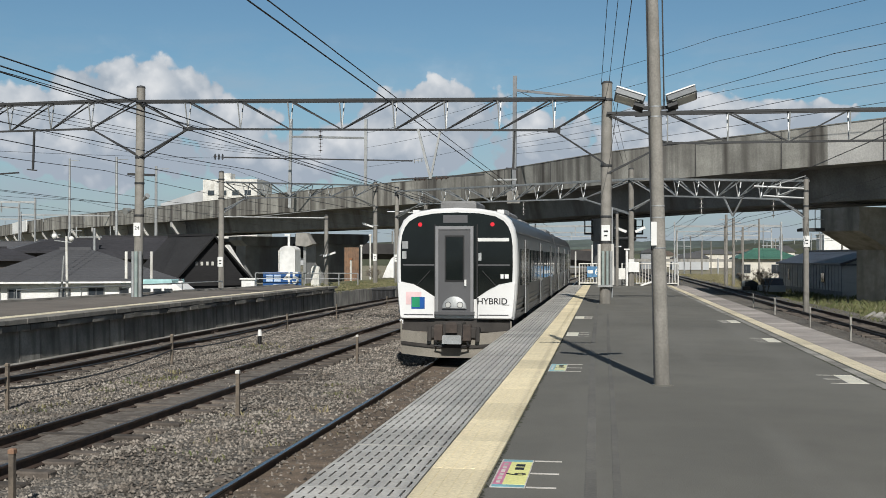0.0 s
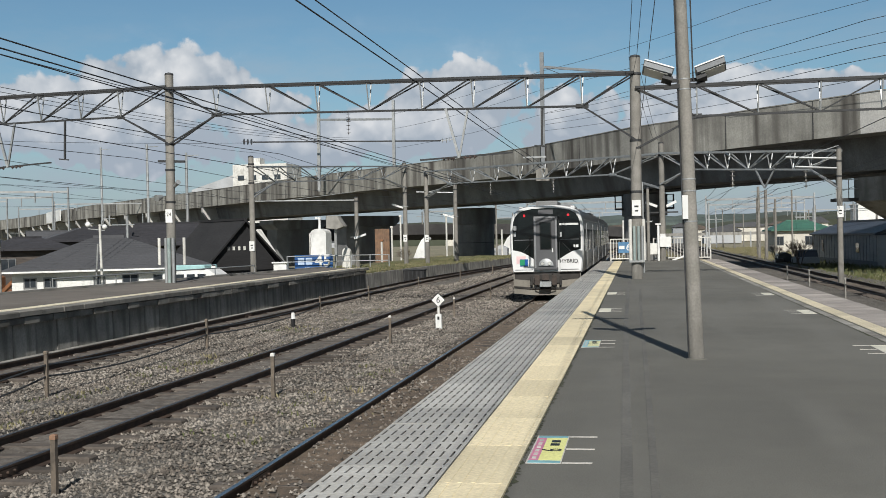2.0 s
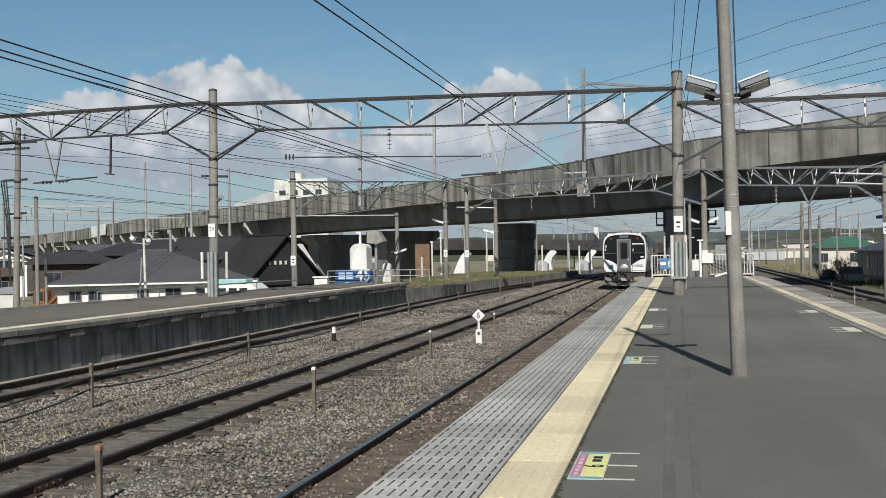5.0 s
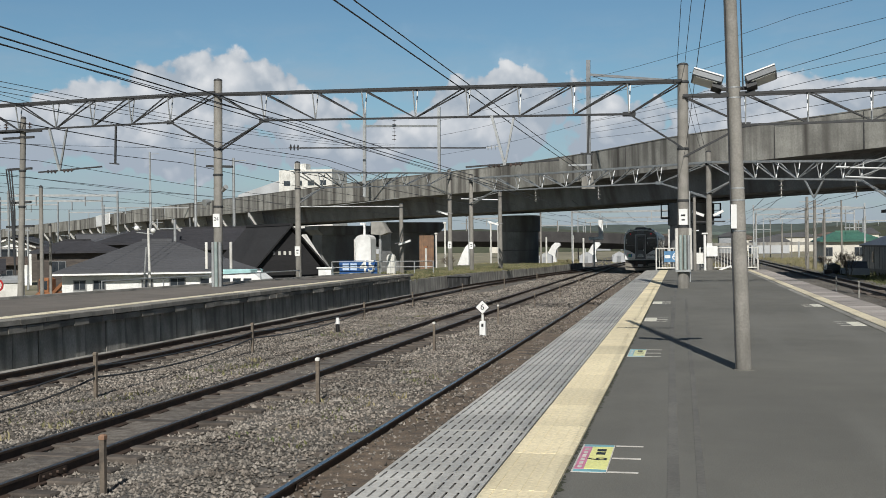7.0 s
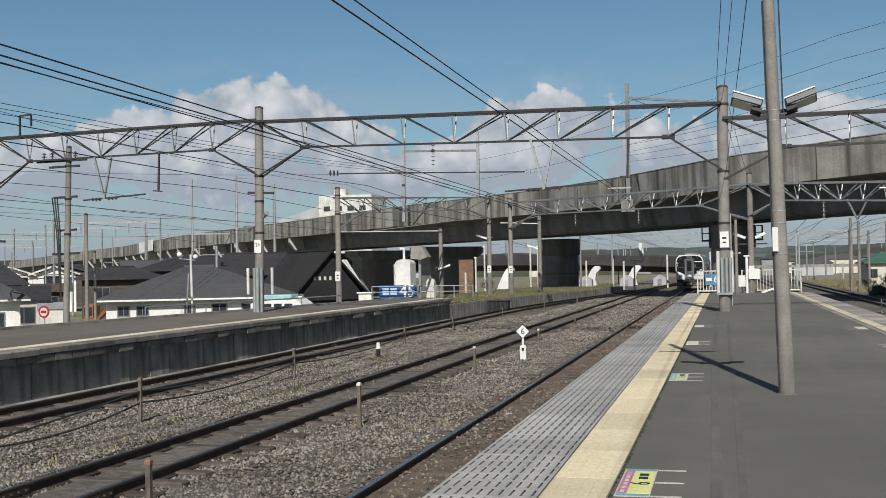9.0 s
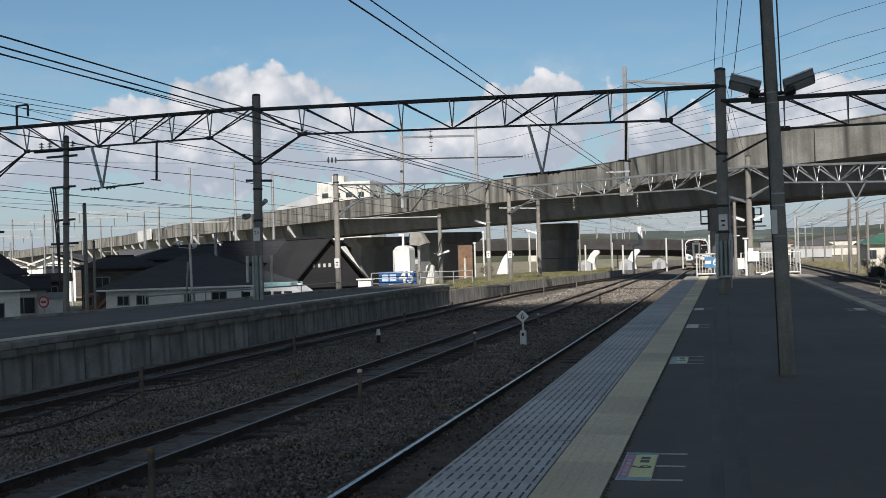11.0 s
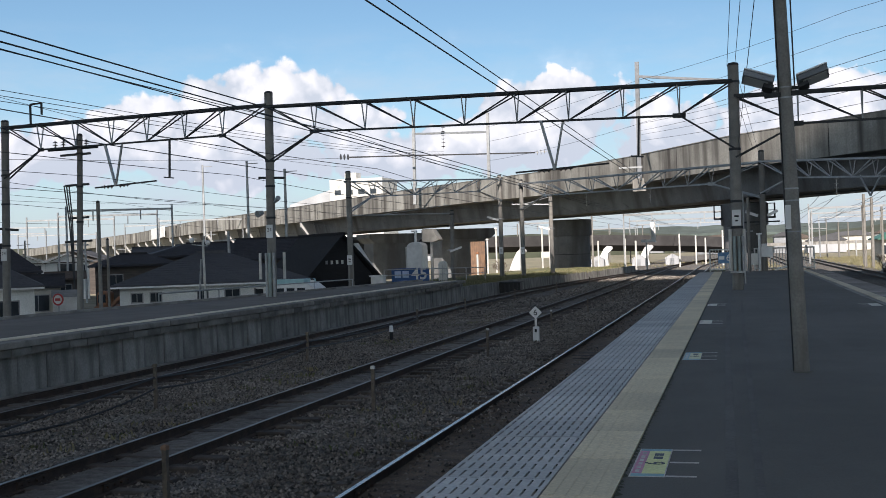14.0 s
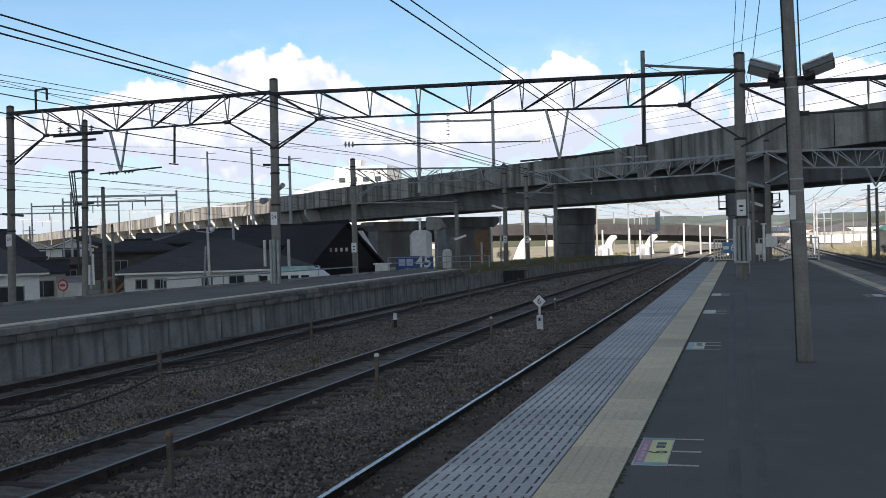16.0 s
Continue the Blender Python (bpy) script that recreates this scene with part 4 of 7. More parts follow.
def build_lamp_pole():
    x0, y = 0.695, 13.3
    lx = lambda z: x0 - 0.0245 * z
    p = thing("lamp_pole", "leaning grey concrete pole with two floodlights on the platform", "lamp post", (x0, y, 0))
    part("shaft", MB().tube((x0, y, -0.05), (lx(6.6), y, 6.6), 0.089, 0.056, 24), M_POLE, p, smooth=True)
    part("base_collar", MB().lathe((x0, y, 0), [(0.125, 0), (0.12, 0.008), (0.098, 0.014)], 20), M_ASPHALT, p)
    for z in (1.62, 1.98, 2.12, 3.18, 3.3):
        part("band", MB().lathe((lx(z), y, z), [(0.085 - z * 0.005, 0), (0.092 - z * 0.005, 0.004), (0.092 - z * 0.005, 0.018), (0.085 - z * 0.005, 0.022)], 18), M_GALV, p, "thin steel strap")
    part("notice", MB().box(lx(1.8) - 0.09, lx(1.8) - 0.025, y - 0.098, y - 0.085, 1.66, 1.94), M_WHITE, p, "narrow white notice")
    part("bracket", MB().bar((lx(3.24) - 0.24, y - 0.02, 3.22), (lx(3.24) + 0.24, y - 0.02, 3.24), 0.05).bar((lx(3.3) - 0.18, y, 3.3), (lx(3.3) + 0.18, y, 3.3), 0.04), M_STEEL, p)
    part("cross_arm", MB().bar((lx(5.15) - 0.5, y, 5.12), (lx(5.15) + 0.5, y, 5.15), 0.07), M_STEEL, p)
    part("cable", MB().tube((lx(0) - 0.094, y - 0.02, 0.0), (lx(4.6) - 0.074, y - 0.02, 4.6), 0.009, n=6), M_WIRE, p)
    part("cable", MB().tube((lx(3.3) + 0.1, y - 0.05, 3.3), (lx(6.2) + 0.12, y - 0.1, 6.2), 0.009, n=6), M_WIRE, p)
    for s in (-1, 1):
        m = pose(lx(3.3) + s * 0.16, y - 0.03, 3.33, -18, -s * 19, 0)
        box = lambda a, b, c, d, e, f: MB().box(min(s * a, s * b), max(s * a, s * b), c, d, e, f, m, bev=0.012)
        lampb = part("floodlight", box(0.0, 0.34, -0.12, 0.12, 0.0, 0.07), M_DULL, p, "grey box floodlight tilted outwards")
        part("lid", box(-0.01, 0.35, -0.13, 0.13, 0.07, 0.092), M_WHITE, lampb, "bright top lid")
        part("lens", box(0.04, 0.32, -0.10, 0.10, -0.012, -0.001), M_LENS, lampb, "frosted glass")
        part("gear_box", box(-0.03, 0.09, -0.07, 0.07, -0.06, -0.001), M_STEEL, lampb, "ballast box")


M_LENS = mat("frosted_lens", (0.55, 0.55, 0.52), (0.45, 0.45, 0.43), rough=0.35, bump=0.02)
build_lamp_pole()


def build_far_gantries():
    concrete_pole(-20.0, 55.5, 0, 6.0, 0.155, 0.14, plate=1.3, steps=(5.6, 4.6))
    concrete_pole(-19.35, 75.0, -0.55, 4.45, 0.16, 0.14, steps=(4.2,))
    concrete_pole(-16.9, 80.0, -0.5, 7.1, 0.17, 0.15, plate=1.55, steps=(6.4, 4.9))
    concrete_pole(-15.27, 80.0, -0.5, 6.7, 0.165, 0.15, plate=1.5, steps=(6.1, 4.5))
    concrete_pole(-13.76, 84.0, -0.5, 5.6, 0.17, 0.15, steps=(5.2,))
    concrete_pole(1.44, 61.0, 0, 6.37, 0.165, 0.15, plate=1.2, steps=(5.7, 4.1))
    concrete_pole(9.28, 53.0, -1.3, 5.2, 0.135, 0.12, plate=2.3, steps=(4.6, 3.9))
    concrete_pole(0.66, 60.0, 0, 3.9, 0.085, 0.08, name="steel_post", label="thin pale steel post at the end of the platform")
    truss_beam((-15.27, 80.0, 6.45), (1.46, 61.0, 5.82), 0.98, [0.131, 0.252, 0.368, 0.476, 0.574, 0.666, 0.755, 0.839], 0.131, 0.839, 4, chord=0.075, pale=True, foot=1.9)
    truss_beam((1.46, 61.0, 5.85), (9.28, 53.0, 5.12), 0.88, [0.17, 0.29, 0.41, 0.53, 0.65, 0.77, 0.86], 0.17, 0.86, 4, chord=0.075, pale=True, foot=1.7)
    truss_beam((-20.0, 55.5, 5.5), (-16.9, 80.0, 6.9), 0.85, [0.119, 0.227, 0.357, 0.489, 0.629, 0.819], 0.119, 0.819, 3, chord=0.06, pale=True, foot=1.6)
    # bracket arms with insulators on the far poles
    for x, y, z, w in ((-19.4, 75.0, 4.3, -7.5), (9.28, 53.0, 4.75, -2.4), (9.28, 53.0, 4.3, -2.0), (-13.76, 84, 5.0, -3.0)):
        h = thing("bracket_arm", "slim galvanised bracket arm for the overhead wires", "bracket", (x, y, z), "bracket arms")
        part("tube", MB().tube((x, y, z), (x + w, y - 0.3, z + 0.12), 0.05, n=8), M_GALV, h)
        part("stay", MB().tube((x, y, z + 0.6), (x + w * 0.7, y - 0.2, z + 0.1), 0.025, n=6), M_GALV, h)
        insulator((x + w * 0.45, y - 0.12, z + 0.05), h, axis=(-1 if w < 0 else 1, 0, 0.02), n=4, length=0.5, r=0.09)
    # insulators hung from the far beams
    for x, y, z in ((-9.6, 73.56, 5.25), (-5.0, 68.33, 5.08), (4.9, 57.5, 4.65), (8.0, 54.3, 4.35)):
        h = thing("insulator_string", "string of pale porcelain insulators under a beam", "insulator", (x, y, z - 0.9), "hanging insulators")
        insulator((x, y, z), h, axis=(0, 0, -1), n=4, length=0.9, r=0.14)
    h = thing("wire_hanger", "pale v-shaped steel hanger under the far beam", "bracket", (6.3, 56.05, 3.6), "wire hangers")
    part("leg", MB().bar((5.9, 56.46, 4.6), (6.3, 56.05, 3.6), 0.07), M_GALV, h)
    part("leg", MB().bar((6.75, 55.6, 4.55), (6.3, 56.05, 3.6), 0.07), M_GALV, h)
    # feeder masts on the viaduct
    f = thing("feeder_mast", "tall steel feeder frame standing on the road viaduct", "mast", (-30.23, 119.56, 8.81), "feeder masts")
    part("post", MB().bar((-35.06, 119.44, 7.08), (-34.94, 119.44, 17.11), 0.32), M_GALV, f)
    part("post", MB().bar((-25.59, 115.85, 7.08), (-25.53, 115.85, 16.49), 0.3), M_GALV, f)
    part("cross_bar", MB().bar((-34.94, 119.44, 15.13), (-25.53, 115.85, 14.45), 0.22), M_GALV, f)
    insulator((-31.05, 117.70, 15.62), f, axis=(0, 0, -1), n=6, length=2.5, r=0.26, material=M_INSUL_D)
    b = part("bus_bar", MB().bar((-42.13, 117.70, 12.75), (-20.76, 117.70, 12.09), 0.14), M_STEEL, f, "long dark bus bar")
    insulator((-42.13, 117.70, 12.78), f, axis=(-1, 0, 0.05), n=3, length=1.3, r=0.36, material=M_INSUL_D)
    insulator((-20.70, 117.70, 12.09), f, axis=(1, 0, 0.08), n=4, length=1.6, r=0.3)
    f = thing("feeder_mast", "tall grey feeder mast clamped to the viaduct parapet", "mast", (-7.69, 94.16, 7.70), "feeder masts")
    part("post", MB().bar((-7.71, 94.16, 6.95), (-7.65, 94.16, 17.18), 0.34), M_DULL, f)
    part("arm", MB().bar((-7.56, 94.16, 15.94), (-0.13, 94.16, 15.07), 0.2), M_DULL, f)
    part("stay", MB().bar((-7.56, 94.16, 15.94), (-5.32, 93.67, 14.88), 0.05), M_STEEL, f)
    part("clamp", MB().bar((-9.42, 94.04, 8.25), (-5.21, 94.04, 8.25), 0.14), M_GALV, f, "pale clamp bar")
    part("clamp_plate", MB().box(-8.3, -7.2, 93.8, 94.2, 6.2, 7.3), M_CONC, f)


build_far_gantries()


def pipe(pts, r, n=5):
    """One continuous thin tube along points."""
    pts, mb = [Vector(p) for p in pts], MB()
    for k, p in enumerate(pts):
        d = (pts[min(k + 1, len(pts) - 1)] - pts[max(k - 1, 0)]).normalized()
        s = d.cross(Vector((0, 0, 1))).normalized()
        u = s.cross(d)
        mb.v += [tuple(p + (s * math.cos(i * math.tau / n) + u * math.sin(i * math.tau / n)) * r) for i in range(n)]
    mb.f = [(k * n + i, k * n + (i + 1) % n, (k + 1) * n + (i + 1) % n, (k + 1) * n + i) for k in range(len(pts) - 1) for i in range(n)]
    return mb


def sagging(pts, sag, n=10):
    out = []
    for a, b in zip(pts, pts[1:]):
        a, b = Vector(a), Vector(b)
        out += [a + (b - a) * (k / n) - Vector((0, 0, sag * 4 * (k / n) * (1 - k / n))) for k in range(n)]
    return out + [Vector(pts[-1])]


def wire(label, pts, sag, r=0.012, group="overhead wires"):
    return solo("overhead_wire", pipe(sagging(pts, sag), r), M_WIRE, label, "wire", base=pts[0], group=group)


def build_wires():
    def along(x, z, sag=0.12, y0=-14.0, y1=165.0, r=0.011, x1=None, z1=None):
        ys = [y0, 38.5, 82.0, 124.0, y1]
        pts = []
        for y in ys:
            s = (y - y0) / (y1 - y0)
            pts.append((x + ((x1 if x1 is not None else x) - x) * s, y, z + ((z1 if z1 is not None else z) - z) * s))
        return wire("thin dark overhead wire running along the tracks", pts, sag, r)
    along(-7.6, 7.09, 0.03, r=0.021)
    along(-7.6, 7.42, 0.03, r=0.018)
    along(-7.6, 4.10, 0.03)
    along(-7.6, 3.98, 0.03)
    along(-7.6, 3.90, 0.03, r=0.009)
    along(-12.7, 4.7, 0.35)
    along(-12.7, 4.05, 0.03)
    along(-13.6, 6.0, 0.3)
    along(-24.5, 5.0, 0.3)
    along(-24.5, 4.3, 0.05)
    along(-18.4, 4.75, 0.3)
    along(-28.8, 8.45, 0.5)
    along(9.6, 4.4, 0.2)
    along(9.6, 4.0, 0.03)
    along(5.9, 4.15, 0.03)
    # bundles that cross the view towards the viaduct's masts
    for k in range(3):
        wire("dark feeder line crossing above the tracks", [(-31 - k * 0.2, -10, 9.2 + k * 0.35), (-27.0 + 0.4 * k, 40.7, 8.0 + 0.12 * k), (-31, 117.7, 12.4 + 0.2 * k)], 0.5, 0.014)
    for x0, z0 in ((0.25, 8.9), (0.5, 8.9)):
        wire("thin dark line along the platform", [(x0 + 0.4, -8, z0), (x0 - 0.35, 37.0, 7.35), (x0 + 0.9, 66, 6.9)], 0.1, 0.009)
    wire("thin dark line along the platform", [(1.3, -8, 8.6), (0.55, 13.3, 6.2), (0.15, 37.0, 4.6)], 0.05, 0.008)
    for z, y in ((9.0, 40), (8.35, 42), (8.0, 43), (7.5, 45)):
        wire("thin dark line crossing towards the road bridge", [(34, y - 14, z + 2.8), (8, y, z - 0.3), (-7.5, 94.2, z + 3)], 0.15, 0.012)
    wire("thin feeder line under the sky", [(-60, 60, 9.5), (-35, 119.5, 12.7)], 0.5, 0.016)
    for z in (9.2, 10.9, 12.2):
        wire("thin feeder line over the far tracks", [(-25.5, 115.8, z * 1.23), (-7.7, 94.2, z * 1.23 + 0.6), (7, 71, z * 1.17 + 1.2), (47, 24, z + 5)], 0.25, 0.014)
    for k, (x, z) in enumerate(((-36, 6.2), (-40, 5.6), (-45, 6.8), (-50, 5.3), (-55, 7.4))):
        wire("thin far overhead wire", [(x, -5, z), (x - 1, 45, z), (x - 3, 95, z), (x - 12, 170, z)], 0.5, 0.014)


build_wires()


def build_utility_pole():
    """The equipment pole behind the left platform."""
    p = concrete_pole(-27.1, 41.0, -2.6, 7.0, 0.14, 0.115, lean=(0.3, 0), name="utility_pole", label="concrete utility pole with crossarms and black cables", steps=(6.2, 4.8, 3.3))
    for z, w in ((6.45, 1.5), (6.2, 0.9), (4.9, 0.7), (3.5, 0.6), (2.5, 0.8)):
        part("cross_arm", MB().bar((-26.85 - w, 41, z), (-26.85 + w * 0.6, 41, z + 0.03), 0.09), M_STEEL, p)
    for x in (-28.0, -27.6, -26.5):
        insulator((x, 41, 6.5), p, axis=(0, 0, 1), n=3, length=0.35, r=0.12, material=M_INSUL_D)
    for k in range(3):
        part("cable", MB().tube((-27.5 + 0.12 * k, 40.8, 4.9), (-27.3 + 0.08 * k, 40.8, 3.4), 0.03, n=6).tube((-27.3 + 0.08 * k, 40.8, 3.4), (-27.15, 40.82, 0.5), 0.028, n=6), M_WIRE, p, "hanging black cable")
    for x, y, z0, z1, r in ((-25.9, 40.8, -2.6, 4.1, 0.085), (-30.0, 48, -2.6, 2.7, 0.07), (-31.6, 40, -2.7, 1.2, 0.06)):
        concrete_pole(x, y, z0, z1, r, r * 0.9, name="steel_post", label="plain pale post beside the low platform")


build_utility_pole()


def build_street_pole():
    x, y = -34.45, 44.0
    p = concrete_pole(x, y, -2.8, 8.87, 0.13, 0.105, name="utility_pole", label="slim street pole with crossarms and slack black cables", steps=(7.5, 5.7))
    for z, a, b in ((7.5, -1.15, 0.4), (6.7, -0.8, 0.18), (5.75, -0.6, 0.26), (4.75, -0.5, 0.3), (3.8, -0.45, 0.45)):
        part("cross_arm", MB().bar((x + a, y, z), (x + b, y, z + 0.02), 0.085), M_STEEL, p)
    for dx in (-0.95, -0.5, 0.27):
        insulator((x + dx, y, 7.55), p, axis=(0, 0, 1), n=3, length=0.3, r=0.09, material=M_INSUL_D)
    part("drop_cable", pipe([(x + 0.1, y - 0.2, 7.4), (x + 0.3, y - 0.2, 6.85), (x + 0.1, y - 0.2, 6.3)], 0.045), M_WIRE, p, "looped black cable")
    part("drop_cable", pipe([(x - 0.8, y - 0.2, 7.4), (x - 0.66, y - 0.2, 5.8), (x - 0.13, y - 0.2, 4.75)], 0.035), M_WIRE, p, "slack black cable")
    part("plate", MB().box(x - 0.11, x + 0.11, y - 0.18, y - 0.15, 1.55, 1.9), M_WHITE_OLD, p, "blank white plate")


build_street_pole()


def build_round_lamps():
    x, y, z = -25.75, 50.0, 2.55
    p = thing("street_lamp", "thin white post with two round globe lamps", "street lamp", (x, y, -2.7))
    part("post", MB().tube((x, y, -2.8), (x - 0.1, y, z), 0.075, 0.06, 12), M_WHITE_OLD, p, smooth=True)
    part("arm", MB().bar((x - 0.72, y, z - 0.2), (x + 0.16, y, z - 0.3), 0.04), M_GALV, p)
    for dx, dz in ((-0.72, 0.0), (0.16, -0.13)):
        ball = [(0.13 * math.sin(math.pi * k / 10) + 0.001, -0.13 * math.cos(math.pi * k / 10)) for k in range(11)]
        part("globe", MB().lathe((x + dx, y, z + dz), ball, 14), M_WHITE, p, "white glass globe", smooth=True)
    part("strut", MB().tube((x - 0.7, y + 0.3, -2.7), (x - 0.22, y, 1.6), 0.05, n=8), M_GALV, p)


build_round_lamps()


# ---------------------------------------------------------------- the departing train
M_TSTEEL = mat("brushed_stainless", (0.105, 0.105, 0.11), (0.08, 0.08, 0.084), scale=1.2, rough=0.38, metal=0.8, bump=0.03, stretch=(1, 0.1, 3), dirt=((0.15, 0.145, 0.14), (2, 2, 0.4), 0.55, 0.8))
M_TWHITE = mat("train_white", (0.70, 0.70, 0.69), (0.65, 0.65, 0.64), scale=2, rough=0.3, bump=0.02)
M_TGLASS = mat("train_black_glass", (0.006, 0.009, 0.009), (0.004, 0.006, 0.006), rough=0.07, bump=0)
M_TDOOR = mat("train_grey_door", (0.108, 0.108, 0.112), (0.09, 0.09, 0.094), scale=2, rough=0.4, metal=0.2, bump=0.02)
M_DOORFRAME = mat("door_frame_grey", (0.24, 0.24, 0.245), (0.20, 0.20, 0.205), scale=2, rough=0.4, metal=0.3, bump=0.02)
M_UNDER = mat("underframe_grime", (0.045, 0.04, 0.036), (0.028, 0.025, 0.023), scale=3, rough=0.85)
M_SKIRT = mat("grey_skirt", (0.24, 0.22, 0.185), (0.17, 0.155, 0.13), scale=2, rough=0.7)
M_GREEN = mat("livery_green", (0.02, 0.25, 0.12), rough=0.35, bump=0)
M_LBLUE = mat("livery_blue", (0.015, 0.10, 0.36), rough=0.35, bump=0)
M_LPINK = mat("livery_pink", (0.78, 0.55, 0.55), rough=0.4, bump=0)
M_TAIL = mat("red_lamp", (0.55, 0.02, 0.03), rough=0.2, bump=0, glow=0.5)
M_ROOFT = mat("train_roof", (0.20, 0.20, 0.20), (0.15, 0.15, 0.15), scale=1.5, rough=0.7)


def shell(outline, stations, centre=(0.0, 2.3)):
    """A closed outline (x, z) carried through stations (y, inset): a front with softly rounded edges."""
    mb, n = MB(), len(outline)
    for y, inset in stations:
        for x, z in outline:
            d = Vector((centre[0] - x, centre[1] - z)).normalized() * inset
            mb.v.append((x + d.x, y, z + d.y))
    for k in range(len(stations) - 1):
        mb.f += [(k * n + i, k * n + (i + 1) % n, (k + 1) * n + (i + 1) % n, (k + 1) * n + i) for i in range(n)]
    mb.f += [tuple(range(n)), tuple(range((len(stations) - 1) * n, len(stations) * n))]
    return mb


def mirrored(half):
    return half + [(-x, z) for x, z in half[::-1] if x > 0]


def build_train():
    """Origin on the rail between the rails, at the face of the last car; the train reaches away along y."""
    tr = thing("train", "two-car stainless commuter train with a white and black end", "train", (0, 0, 0))
    half = [(1.34, 0.98), (1.41, 1.5), (1.44, 2.2), (1.42, 2.9), (1.34, 3.28), (1.10, 3.50), (0.6, 3.61), (0.0, 3.64)]
    ring = half + [(-x, z) for x, z in half[-2::-1]]
    for c in range(2):
        y0 = 0.30 if c == 0 else 20.6
        y1 = y0 + 19.5
        car = part("car_body", MB().prism(ring, y0, y1), M_TSTEEL, tr, "ribbed stainless steel car body", smooth=True)
        part("roof", MB().prism([(1.24, 3.33), (1.05, 3.50), (0.6, 3.60), (0, 3.63), (-0.6, 3.60), (-1.05, 3.50), (-1.24, 3.33)], y0 + 0.1, y1 - 0.02), M_ROOFT, car, "grey roof", smooth=True)
        part("roof_unit", MB().box(-0.75, 0.75, y0 + 5, y0 + 8.5, 3.55, 3.80, bev=0.06), M_ROOFT, car, "air-conditioning unit")
        part("roof_unit", MB().box(-0.7, 0.7, y0 + 11, y0 + 14.5, 3.55, 3.76, bev=0.06), M_ROOFT, car, "equipment box")
        for s in (-1, 1):
            for z in (1.18, 1.32, 1.46, 3.05):
                part("rib", MB().box(s * 1.432 - 0.006, s * 1.432 + 0.006, y0, y1, z, z + 0.03), M_TDOOR, car)
            for yd in (2.3, 9.0, 15.7):
                d = part("door", MB().box(s * 1.438 - 0.012, s * 1.438 + 0.012, y0 + yd, y0 + yd + 1.3, 1.05, 2.92), M_TDOOR, car, "sliding passenger door")
                for q in (0.12, 0.72):
                    part("door_window", MB().box(s * 1.452 - 0.008, s * 1.452 + 0.008, y0 + yd + q, y0 + yd + q + 0.46, 1.75, 2.70), M_TGLASS, d)
                part("door_edge", MB().box(s * 1.455 - 0.006, s * 1.455 + 0.006, y0 + yd - 0.04, y0 + yd - 0.015, 1.05, 2.92), M_GALV, car, "pale door edge")
            for yw in (0.9, 4.3, 5.75, 7.3, 11.0, 12.45, 13.9, 17.4):
                part("window", MB().box(s * 1.440 - 0.012, s * 1.440 + 0.012, y0 + yw, y0 + yw + 1.15, 1.80, 2.68), M_TGLASS, car, "dark side window")
            part("underframe_box", MB().box(s * 1.2 - 0.12, s * 1.2 + 0.12, y0 + 4.6, y0 + 15, 0.32, 0.97, bev=0.03), M_UNDER, car)
        for yb in (2.9, 16.6):
            bg = part("bogie", MB().box(-0.95, 0.95, y0 + yb - 1.5, y0 + yb + 1.5, 0.42, 0.75, bev=0.05), M_UNDER, tr, "grimy bogie frame")
            for q in (-1.05, 1.05):
                for s in (-1, 1):
                    part("wheel", MB().tube((s * 0.50, y0 + yb + q, 0.43), (s * 0.62, y0 + yb + q, 0.43), 0.43, n=20), M_RAIL, bg, "steel wheel", smooth=True)
        part("floor_frame", MB().box(-1.25, 1.25, y0 + 0.1, y1 - 0.1, 0.75, 1.0), M_UNDER, car)
    part("gangway", MB().box(-0.6, 0.6, 19.8, 20.6, 1.05, 3.1), M_UNDER, tr, "black gangway bellows")
    # the end of the last car: white mask, black glass, grey gangway door
    out = [(1.345, 1.0), (1.38, 1.2), (1.42, 1.6), (1.45, 2.1), (1.445, 2.6), (1.42, 2.92), (1.37, 3.17), (1.28, 3.36), (1.14, 3.48), (0.90, 3.57), (0.55, 3.63), (0, 3.655)]
    part("front_mask", shell(mirrored(out), ((0.36, 0.0), (0.14, 0.004), (0.085, 0.02), (0.05, 0.06))), M_TWHITE, tr, "glossy white front shell", smooth=True)
    g = [(1.325, 1.90), (1.335, 2.3), (1.33, 2.75), (1.30, 3.0), (1.23, 3.19), (1.12, 3.33), (0.92, 3.44), (0.55, 3.51), (0, 3.535)]
    gl = [(0.0, 1.36), (0.46, 1.50), (0.75, 1.70), (1.02, 1.84)] + g
    glass = part("windscreen", shell(mirrored(gl), ((0.10, 0.0), (0.045, 0.0), (0.030, 0.015))), M_TGLASS, tr, "wide black windscreen", smooth=True)
    for s in (-1, 1):
        low = [(s * 0.50, 1.03), (s * 1.30, 1.03), (s * 1.34, 1.08), (s * 1.385, 1.50), (s * 1.40, 1.87), (s * 1.30, 1.895), (s * 1.02, 1.835), (s * 0.75, 1.695), (s * 0.50, 1.535)]
        part("lower_panel", shell(low, ((0.10, 0.0), (0.0, 0.0), (-0.03, 0.025)), (s * 0.95, 1.4)), M_TWHITE, tr, "sloping white lower panel", smooth=True)
        part("panel_groove", MB().box(min(s * 0.54, s * 1.24), max(s * 0.54, s * 1.24), -0.036, -0.02, 1.11, 1.135), M_TDOOR, tr)
        part("screen_bar", MB().box(min(s * 0.52, s * 1.27), max(s * 0.52, s * 1.27), 0.022, 0.034, 2.28, 2.31), M_TDOOR, glass)
